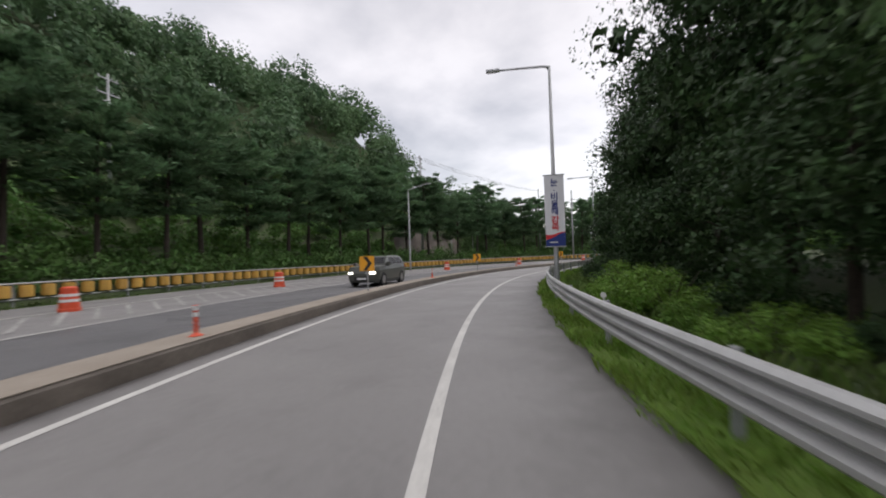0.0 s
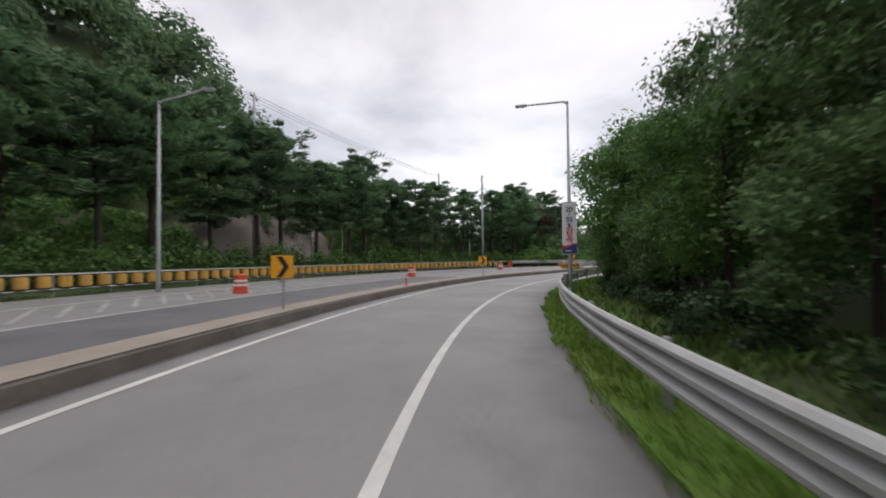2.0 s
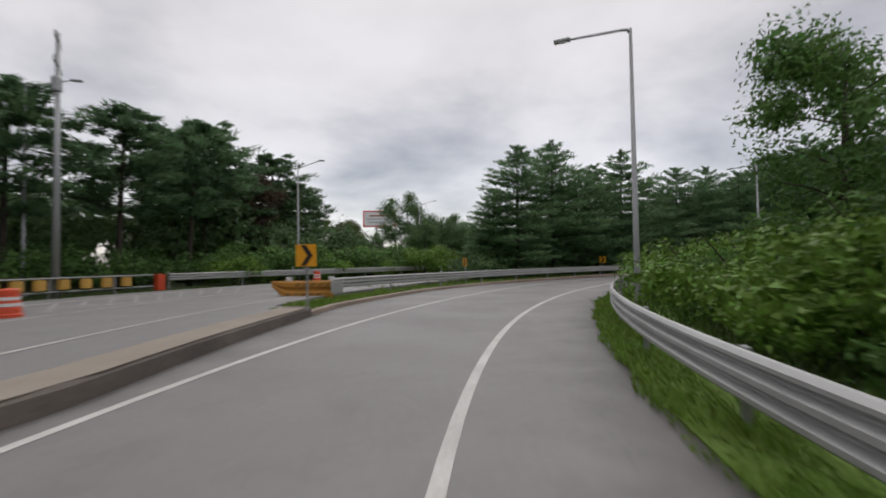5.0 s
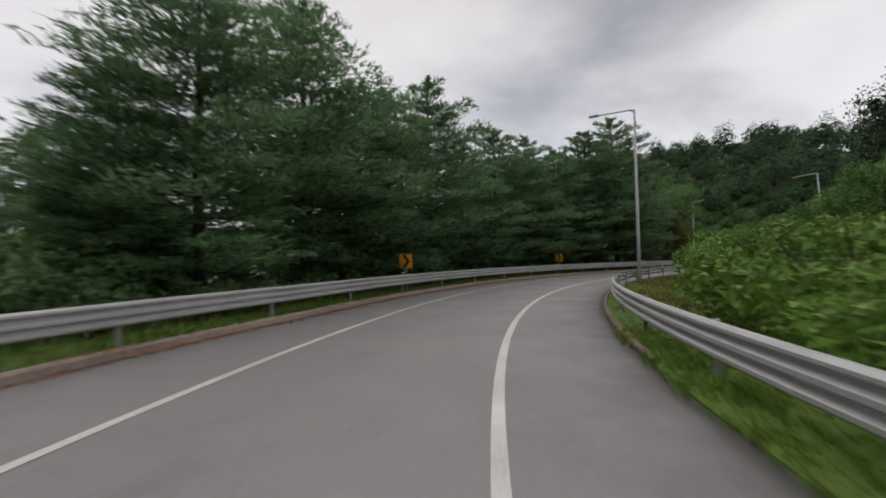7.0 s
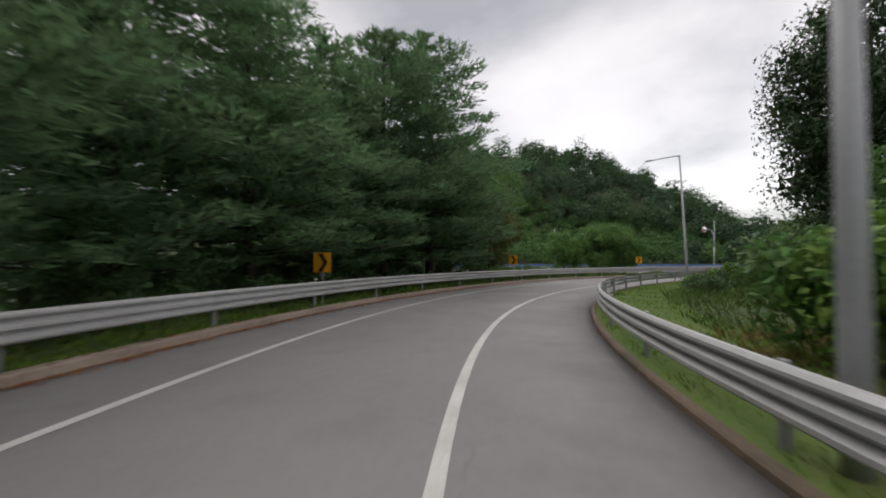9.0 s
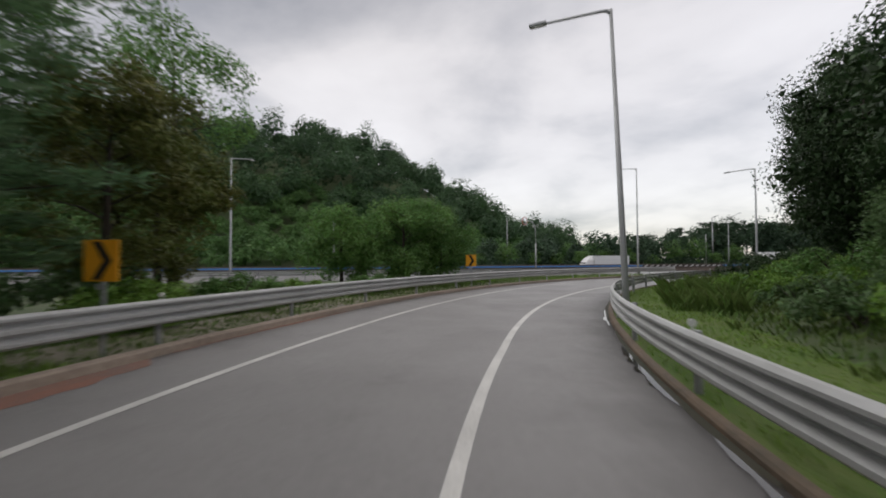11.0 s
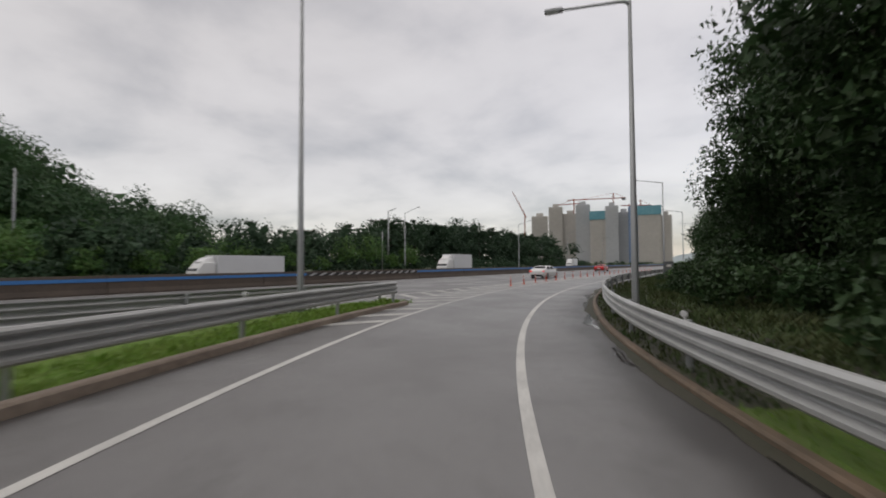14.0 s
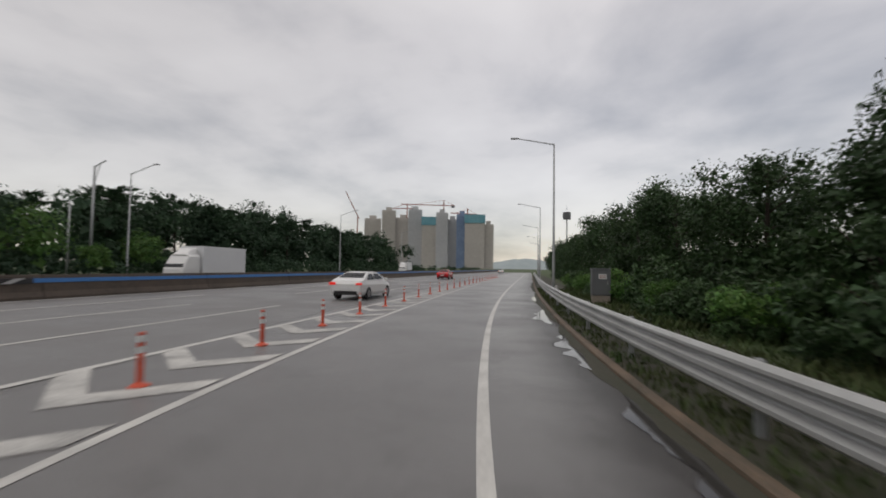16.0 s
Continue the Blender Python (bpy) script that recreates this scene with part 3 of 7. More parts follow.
line("opposite_line_3", OPP, 44, 150, 3.6, 0.12, DECK + 0.002, "white inner edge line")
line("highway_line_1", HWY, -240, -24, 0.0, 0.18, 0.002, "solid white edge line of the highway", 4)
line("highway_line_2", HWY, -24, 400, 0.0, 0.18, 0.007, "solid white line along the painted gore", 4)
line("highway_line_3", HWY, -240, 400, MED + 0.9, 0.18, 0.002, "solid line beside the median wall", 4)


def dashes(off, shift):
    bm = bmesh.new()
    for i in range(18):
        a = -161 + i * 20 + shift
        v, f = strip(HWY, a, a + 12, [(off - 0.075, 0.002), (off + 0.075, 0.002)], 2.5)
        vs = [bm.verts.new(p) for p in v]
        for q in f:
            bm.faces.new([vs[j] for j in q])
    tagged(part("lane_dashes", bm, M["paint"], None), "dashed white lane line on the highway", "road marking", kind="structure")


for off, shift in ((-3.5, 0.0), (-7.1, -0.8), (-10.7, 4.0)):
    dashes(off, shift)


def stripe(name, quad, z, label, paint=None):
    bm = bmesh.new()
    bm.faces.new([bm.verts.new((float(a), float(b), z)) for a, b in quad])
    return tagged(part(name, bm, paint or M["paint_worn"], None), label, "road marking", kind="structure")


# the painted gore: chevron bars between the ramp's edge line and the highway's
for i in range(26):
    s = 198.2 + i * 1.84
    gap = -float(RAMP.near(*HWY.at(float(HWY.near(*RAMP.at(s, -4.5))[0][0]), 0.0))[1][0]) - 2.0
    if gap < 0.7:
        continue
    arm = 1.45 if s < 203 else min(2.05, gap * 0.5)
    tip = s - 0.75 * arm
    stripe("gore_bar", (RAMP.at(s - 0.56, -2.03), RAMP.at(s, -2.03), RAMP.at(tip, -2.0 - arm), RAMP.at(tip - 0.6, -2.0 - arm)), 0.010, "white bar of the painted gore")
    if s > 204.5:
        end = tip + 0.95 * (gap - arm)
        stripe("gore_bar", (RAMP.at(tip - 0.6, -2.0 - arm), RAMP.at(tip, -2.0 - arm), RAMP.at(end, -1.9 - gap), RAMP.at(end - 0.6, -1.9 - gap)), 0.0105, "white bar of the painted gore")
# hatching on the other road
for i in range(108):
    s = -50 + i * 1.15
    stripe("hatch_bar", (OPP.at(s, -1.9), OPP.at(s + 0.20, -1.9), OPP.at(s + 3.2, -5.15), OPP.at(s + 3.0, -5.15)), DECK + 0.003, "faded white hatching bar", M["paint_faded"])

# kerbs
# a thin strip added over the median kerb carries its lit top as colour
tagged(swept("kerb_coping", RAMP, -60, 79.4, [(lambda s: left_kerb(s) - 0.07, 0.304), (lambda s: left_kerb(s) - 0.93, 0.304), (lambda s: left_kerb(s) - 0.93, 0.29), (lambda s: left_kerb(s) - 0.07, 0.29)], M["kerb_top_lit"], step=1.0), "strip over the median kerb's flat top in a paler, lit tone", "kerb", kind="structure")
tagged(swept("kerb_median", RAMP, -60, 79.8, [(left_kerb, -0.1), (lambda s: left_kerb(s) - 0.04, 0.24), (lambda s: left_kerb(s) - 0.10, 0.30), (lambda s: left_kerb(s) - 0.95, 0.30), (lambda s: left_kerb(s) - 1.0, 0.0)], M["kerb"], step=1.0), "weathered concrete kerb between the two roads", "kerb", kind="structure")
tagged(swept("kerb_left", RAMP, 79.8, 202.6, [(left_kerb, -0.1), (lambda s: left_kerb(s) - 0.04, 0.13), (lambda s: left_kerb(s) - 0.09, 0.16), (lambda s: left_kerb(s) - 0.25, 0.16), (lambda s: left_kerb(s) - 0.27, -0.1)], M["kerb_buff"]), "weathered buff concrete kerb", "kerb", kind="structure")
tagged(swept("kerb_right", RAMP, 101, 330, [(right_edge, -0.1), (lambda s: right_edge(s) + 0.02, 0.07), (lambda s: right_edge(s) + 0.05, 0.10), (lambda s: right_edge(s) + 0.15, 0.10), (lambda s: right_edge(s) + 0.18, -0.1)], M["kerb_brown"]), "brown stained concrete kerb", "kerb", kind="structure")


# verges and silt
def verge(name, s0, s1, o0, o1, z, material, label):
    tagged(swept(name, RAMP, s0, s1, [(o0, z), (o1, z), (o1, z - 0.2), (o0, z - 0.2)], material), label, "verge", kind="structure")


verge("verge_1", 84, 150, lambda s: left_kerb(s) - 0.27, lambda s: left_kerb(s) - 2.2, 0.06, M["soil"], "soil verge under the guard rail")
verge("verge_6", 184, 202.6, lambda s: left_kerb(s) - 0.27, lambda s: left_kerb(s) - 2.6, 0.06, M["turf_green"], "short green turf at the end of the guard rail")
verge("verge_2", 150, 184, lambda s: left_kerb(s) - 0.27, lambda s: left_kerb(s) - 2.6, 0.06, M["verge_dirt"], "bare dusty verge under the guard rail")
verge("verge_3", 103, 191, lambda s: right_edge(s) + 0.17, lambda s: right_edge(s) + 3.2, 0.05, M["turf"], "short yellowish turf beside the kerb")
verge("verge_5", 191, 330, lambda s: right_edge(s) + 0.17, lambda s: right_edge(s) + 3.2, 0.05, M["soil_wet_shaded"], "wet soil verge beside the kerb, also darkened for tree shade")
verge("verge_4", -40, 103, lambda s: right_edge(s) + 0.04, lambda s: right_edge(s) + 2.2, 0.025, M["turf_green"], "short green turf beside the road")


def silt(s0, s1, w, seed):
    """A thin irregular band of red silt washed along the foot of the left kerb."""
    rng = np.random.default_rng(seed)
    n = max(8, int((s1 - s0) / 0.35))
    wob = np.convolve(rng.uniform(0.05, 1.3, n + 5), np.ones(5) / 5, "valid") ** 1.6 * np.abs(np.sin(np.pi * np.arange(n + 1) / n)) ** 0.4
    v = []
    for i in range(n + 1):
        s = s0 + (s1 - s0) * i / n
        for o in (left_kerb(s) - 0.01, left_kerb(s) + 0.02 + w * wob[i]):
            x, y = RAMP.at(s, o); v.append((float(x), float(y), 0.005))
    f = [(2 * i, 2 * i + 1, 2 * i + 3, 2 * i + 2) for i in range(n)]
    tagged(new("silt_patch", np_mesh("silt_patch", v, f, M["rust_dirt"])), "red silt washed along the kerb", "dirt", kind="structure")


for i, (a, b, w) in enumerate(((100, 109, 0.14), (110, 124, 0.2), (125, 134, 0.18), (135, 147, 0.55), (148, 153, 0.7), (153.5, 160, 0.16))):
    silt(a, b, w, i)

# ---------------------------------------------------------------- guard rails
W_BEAM = [(0.00, 0.240), (0.045, 0.236), (0.086, 0.196), (0.086, 0.158), (0.022, 0.122), (0.0, 0.098), (0.010, 0.078), (0.088, 0.034), (0.088, -0.022), (0.022, -0.060), (0.0, -0.086), (0.010, -0.106), (0.088, -0.150), (0.086, -0.198), (0.045, -0.236), (0.0, -0.240)]


def guard_rail(name, curve, s0, s1, off, side, label, top=0.83, posts=2.0, base=0.0, reflect=True, bay=4.0):
    """Three-wave rail; side +1: its face looks to the right of the curve (the rail is on the left)."""
    o = off if callable(off) else (lambda s: off)
    root = tagged(new(name), label, "guard rail", group="guard rails")
    zc = top - 0.235
    prof = [(lambda s, d=d: o(s) + side * d, zc + z) for d, z in W_BEAM] + [(lambda s, d=d: o(s) + side * (d - 0.006), zc + z) for d, z in reversed(W_BEAM)]
    n = max(1, int(round((s1 - s0) / bay)))
    for i in range(n):
        a, b = s0 + (s1 - s0) * i / n, s0 + (s1 - s0) * (i + 1) / n
        swept("rail_beam", curve, a, b + 0.02, prof, M["steel"], root, step=1.0, smooth=False)
    bm = bmesh.new()
    tube(bm, [(0, 0, -0.3), (0, 0, top - 0.02), (0, 0, top)], [0.055, 0.055, 0.045], 10)
    box(bm, -0.05, 0.05, 0.0, 0.12, zc - 0.08, zc + 0.08)
    post_me = finish(bm, "post", M["pole"])
    bm = bmesh.new()
    bmesh.ops.create_cone(bm, cap_ends=True, segments=14, radius1=0.05, radius2=0.05, depth=0.03, matrix=Matrix.Translation((0, 0, top + 0.09)) @ Matrix.Rotation(radians(90), 4, "X"))
    box(bm, -0.012, 0.012, -0.008, 0.008, top - 0.05, top + 0.05)
    refl_me = finish(bm, "reflector", M["white"])
    m = max(2, int((s1 - s0) / posts) + 1)
    for i in range(m):
        s = s0 + (s1 - s0) * i / (m - 1)
        p = part("post", post_me, None, root)
        p.matrix_basis = curve.place(s, o(s) - side * 0.10, base, 90 if side < 0 else -90)
        if reflect and i % 5 == 2:
            r = part("reflector", refl_me, None, root, "white round reflector")
            r.matrix_basis = curve.place(s, o(s) - side * 0.04, base)
    return root


rail_r = lerp([(-60, 4.62), (4, 4.62), (20, 4.58), (30, 4.66), (45, 4.74), (70, 4.74), (92, 4.74), (104, 4.84), (125, 4.84), (143, 4.7), (157, 4.62), (170, 4.58), (183, 4.5), (196, 4.42), (216, 4.5), (235, 4.5), (440, 4.5)])
rail_l = lerp([(84, -7.75), (88, -7.4), (92, -6.75), (96, -6.1), (100, -5.6), (106, -4.95), (112, -4.75), (125, -4.5), (144, -4.35), (165, -4.3), (186, -4.2), (194, -3.85), (204, -3.6)])
guard_rail("guard_rail", RAMP, -40, 104, rail_r, -1, "galvanised steel guard rail along a grass verge", posts=4.0)
guard_rail("guard_rail", RAMP, 104, 330, rail_r, -1, "galvanised steel guard rail behind a brown kerb", posts=4.0)
guard_rail("guard_rail", RAMP, 84.9, 202.2, rail_l, 1, "galvanised steel guard rail on the outside of the bend", top=0.98, posts=4.0)
guard_rail("guard_rail", OPP, 75.4, 150, opp_outer, 1, "galvanised steel guard rail of the opposite road", top=1.15, posts=4.0, base=0.1)
guard_rail("guard_rail", HWY, -200, -16, 2.6, -1, "galvanised steel guard rail beside the highway", top=0.9, posts=4.0)


# ---------------------------------------------------------------- roller barrier
def roller_barrier():
    root = tagged(new("roller_barrier"), "roller barrier of yellow drums between steel rails", "crash barrier")
    for z in (0.36, 1.10):
        swept("rail_pipe", OPP, -50, 74.6, [((lambda s, a=a: opp_outer(s) + 0.06 * math.cos(a)), z + 0.05 * math.sin(a)) for a in np.arange(8) * math.pi / 4], M["pole"], root, step=2.0)
    bm = bmesh.new()
    bmesh.ops.create_cone(bm, cap_ends=True, segments=16, radius1=0.285, radius2=0.285, depth=0.56)
    bmesh.ops.bevel(bm, geom=[e for e in bm.edges if abs(e.verts[0].co.z - e.verts[1].co.z) < 1e-4], offset=0.035, segments=2, affect="EDGES")
    me = finish(bm, "roller", M["roller"], False)
    bm = bmesh.new()
    box(bm, -0.04, 0.04, -0.06, 0.06, -0.1, 1.12)
    post = finish(bm, "post", M["pole"])
    for i in range(149):
        s = -48 + i * 0.82
        r = part("roller", me, None, root)
        r.matrix_basis = OPP.place(s, opp_outer(s), 0.74)
        if i % 3 == 0:
            p = part("post", post, None, root)
            p.matrix_basis = OPP.place(s + 0.41, opp_outer(s) - 0.12, 0.0)
    bm = bmesh.new()
    box(bm, -0.22, 0.22, -0.25, 0.25, 0.05, 1.14, bevel=0.05)
    part("end_cap", bm, M["orange"], root, "orange end cap").matrix_basis = OPP.place(74.9, opp_outer(74.9), 0.0)


roller_barrier()


# ---------------------------------------------------------------- lamps
def street_lamp(x, y, height, arm_head, arm=2.0, rise=0.05, label="grey steel street lamp with a single arm", wide=0.085, z=0.0):
    root = tagged(new("street_lamp"), label, "street lamp", group="street lamps")
    root.matrix_basis = pose(x, y, z, 0, 0, arm_head)
    bm = bmesh.new()
    tube(bm, [(0, 0, -0.1), (0, 0, 0.5), (0, 0, height)], [wide * 1.15, wide * 1.1, wide * 0.55], 14)
    part("pole", bm, M["pole"], root, smooth=True)
    bm = bmesh.new()
    box(bm, -0.16, 0.16, -0.16, 0.16, -0.05, 0.03, bevel=0.01)
    part("base_plate", bm, M["pole"], root)
    bm = bmesh.new()
    tube(bm, [(0, 0, height - 0.15), (0, 0.12, height - 0.02), (0, 0.3, height + 0.01), (0, arm, height + rise)], [wide * 0.55, wide * 0.55, wide * 0.5, wide * 0.4], 10)
    part("arm", bm, M["pole"], root, smooth=True)
    bm = bmesh.new()
    box(bm, -0.11, 0.11, arm - 0.08, arm + 0.52, height + rise - 0.04, height + rise + 0.06, bevel=0.03)
    part("lamp_head", bm, M["pole"], root)
    bm = bmesh.new()
    box(bm, -0.08, 0.08, arm + 0.05, arm + 0.46, height + rise - 0.06, height + rise - 0.041)
    part("lamp_glass", bm, M["white"], root)
    return root



# ---------------------------------------------------------------- plants
RNG = np.random.default_rng(7)


def unit(n, rng=None):
    v = (rng or RNG).normal(size=(n, 3))
    return v / np.linalg.norm(v, axis=1)[:, None]


def cards(c, nrm, length, width, rng=None, t=None):
    """Three-cornered leaves centred at c, facing nrm. Returns verts, faces."""
    rng = rng or RNG
    n = len(c)
    t = np.cross(nrm, unit(n, rng)) if t is None else t
    t = t / (np.linalg.norm(t, axis=1)[:, None] + 1e-9)
    b = np.cross(nrm, t)
    L, Wd = (np.asarray(length) * np.ones(n))[:, None], (np.asarray(width) * np.ones(n))[:, None]
    v = np.stack([c - t * L * 0.4 + b * Wd * 0.5, c + t * L * 0.6 - nrm * Wd * 0.15, c - t * L * 0.4 - b * Wd * 0.5], 1).reshape(-1, 3)
    return v, np.arange(3 * n).reshape(n, 3)


def lobes(rng, n, centre, radius, flat=0.75):
    """Centres and radii of the clumps that make up a crown."""
    d = unit(n, rng)
    r = radius * rng.uniform(0.25, 0.80, n) ** 0.6
    c = np.array(centre) + d * r[:, None] * np.array([1, 1, flat])
    return c, radius * rng.uniform(0.26, 0.46, n)


def lobe_leaves(rng, c, r, n, lmin, lmax, ratio=0.5, flat=0.8, droop=0.25):
    k = rng.integers(0, len(c), n)
    d = unit(n, rng)
    q = rng.uniform(0.55, 1.0, n)
    p = c[k] + d * (r[k] * q)[:, None] * np.array([1, 1, flat])
    nrm = d * 0.6 + unit(n, rng) * 0.7 + np.array([0, 0, droop])
    nrm /= np.linalg.norm(nrm, axis=1)[:, None]
    L = rng.uniform(lmin, lmax, n)
    return cards(p, nrm, L, L * ratio, rng)


def cores(c, r, flat, k=0.6, per=14, size=0.62):
    """Inner foliage: broad leaves turned all ways inside each clump, so that the crown is closed."""
    rng = np.random.default_rng(len(c))
    per, size = int(per * 2.2), size * 0.62
    n = len(c) * per
    q = np.repeat(np.arange(len(c)), per)
    p = c[q] + unit(n, rng) * (r[q] * k * rng.uniform(0.2, 1.0, n))[:, None] * np.array([1, 1, flat])
    L = r[q] * size * rng.uniform(0.7, 1.2, n)
    return cards(p, unit(n, rng), L, L * 0.9, rng)


def leafy(name, v, f, cv, cf, leaf):
    """One mesh of leaves and inner foliage."""
    vv = np.concatenate([v, cv])
    return np_mesh(name, vv, np.concatenate([f, cf + len(v)]), leaf)


def limb_tree(rng, bm, height, spread, r0, start=0.35, n=9):
    """Trunk with a bend and limbs."""
    bend = rng.normal(0, 0.03, 2) * height
    trunk = [(bend[0] * t * t, bend[1] * t * t, height * t - 0.15) for t in (0, 0.1, 0.35, 0.65, 0.9)]
    tube(bm, trunk, [r0 * 1.25, r0, r0 * 0.8, r0 * 0.5, r0 * 0.15], 9)
    for i in range(n):
        t = start + (0.85 - start) * i / n
        a = i * 2.4 + rng.uniform(-0.4, 0.4)
        b = np.array([bend[0] * t * t, bend[1] * t * t, height * t])
        e = np.array([math.cos(a), math.sin(a), rng.uniform(0.15, 0.7)]) * spread * rng.uniform(0.5, 0.8) * (1.1 - 0.7 * t)
        tube(bm, [tuple(b), tuple(b + e * 0.5 + np.array([0, 0, 0.1])), tuple(b + e)], [r0 * 0.38 * (1 - t * 0.5), r0 * 0.25 * (1 - t * 0.5), r0 * 0.08], 6)


def broadleaf(seed, height, spread, leaves, lmin, lmax, leaf, base=0.15, nl=26, ratio=0.5, inner=True):
    """A leafy tree: trunk with limbs, crown of single leaves in clumps."""
    rng = np.random.default_rng(seed)
    root = tagged(new("tree"), "", "tree")
    bm = bmesh.new()
    limb_tree(rng, bm, height * 0.92, spread, 0.05 + height * 0.013)
    part("trunk", bm, M["bark"], root, smooth=True)
    hz = height * (1 - base) / 2
    c, r = lobes(rng, nl, (0, 0, height * base + hz), 1.0, 1.0)
    c = (c - np.array([0, 0, height * base + hz])) * np.array([spread, spread, hz]) + np.array([0, 0, height * base + hz])
    r = rng.uniform(0.24, 0.42, nl) * spread
    v, f = lobe_leaves(rng, c, r, int(leaves * 1.9), lmin * 0.70, lmax * 0.66, ratio * 1.15)
    cv, cf = cores(c, r, 0.8, 0.62, 24 if inner else 3, 0.36)
    part("crown", leafy("crown", v, f, cv, cf, leaf), None, root)
    return root


def pine(seed, height, spread, leaves, base=0.4, lsize=0.34, leaf=None, tiers=16, droop=0.0, shape=2.2):
    """A pine: straight trunk, level boughs that carry flat pads of needles."""
    rng = np.random.default_rng(seed)
    root = tagged(new("pine_tree"), "", "tree")
    bm = bmesh.new()
    bend = rng.normal(0, 0.035, 2) * height
    ax = lambda t: np.array([bend[0] * t * t, bend[1] * t * t, height * t])
    r0 = 0.04 + 0.012 * height
    tube(bm, [tuple(ax(t) - np.array([0, 0, 0.15 if t == 0 else 0])) for t in (0, 0.2, 0.5, 0.8, 0.98)], [r0 * 1.2, r0, r0 * 0.8, r0 * 0.45, 0.03], 9)
    cs, rs, ds = [], [], []
    nb = tiers * 4
    for i in range(nb):
        t = base + (0.98 - base) * ((i + rng.uniform(0, 1)) / nb)
        u = (t - base) / (1 - base)
        w = spread * (1.0 - 0.9 * u ** shape) * (0.55 + 0.45 * min(1.0, u * 5 + 0.2)) * rng.uniform(0.62, 1.12)
        a = i * 2.4 + rng.uniform(-0.5, 0.5)
        b = ax(t)
        e = b + np.array([math.cos(a) * w, math.sin(a) * w, rng.uniform(-0.1, 0.35) * w - droop * w])
        tube(bm, [tuple(b), tuple((b + e) / 2 + np.array([0, 0, 0.06 * w])), tuple(e)], [r0 * 0.26 * (1.1 - t), r0 * 0.18 * (1.1 - t), 0.012], 4, False)
        for q in (0.45, 0.75, 1.0):
            ds.append((e - b) / (np.linalg.norm(e - b) + 1e-6)); cs.append(b + (e - b) * q + rng.normal(0, 0.05, 3) * spread); rs.append((0.16 + 0.16 * rng.random()) * (0.4 + 0.6 * w / spread) * spread)
    part("trunk", bm, M["bark"], root, smooth=True)
    c, r = np.array(cs), np.array(rs)
    n = int(leaves * 1.8)
    k = rng.integers(0, len(c), n)
    d = unit(n, rng)
    p = c[k] + d * (r[k] * rng.uniform(0.3, 1.05, n))[:, None] * np.array([1, 1, 0.38])
    along_b = np.array(ds)[k] + unit(n, rng) * 0.55 + np.array([0, 0, 0.12])
    along_b /= np.linalg.norm(along_b, axis=1)[:, None]
    nrm = np.cross(along_b, unit(n, rng) * np.array([1, 1, 0.3])); nrm /= np.linalg.norm(nrm, axis=1)[:, None] + 1e-9
    L = rng.uniform(lsize * 0.5, lsize * 1.0, n)
    v, f = cards(p, nrm, L, L * 0.26, rng, along_b)
    cv, cf = cores(c[::3], r[::3], 0.3, 0.6, 5, 0.8)
    part("crown", leafy("crown", v, f, cv, cf, leaf or M["needle"]), None, root)
    return root


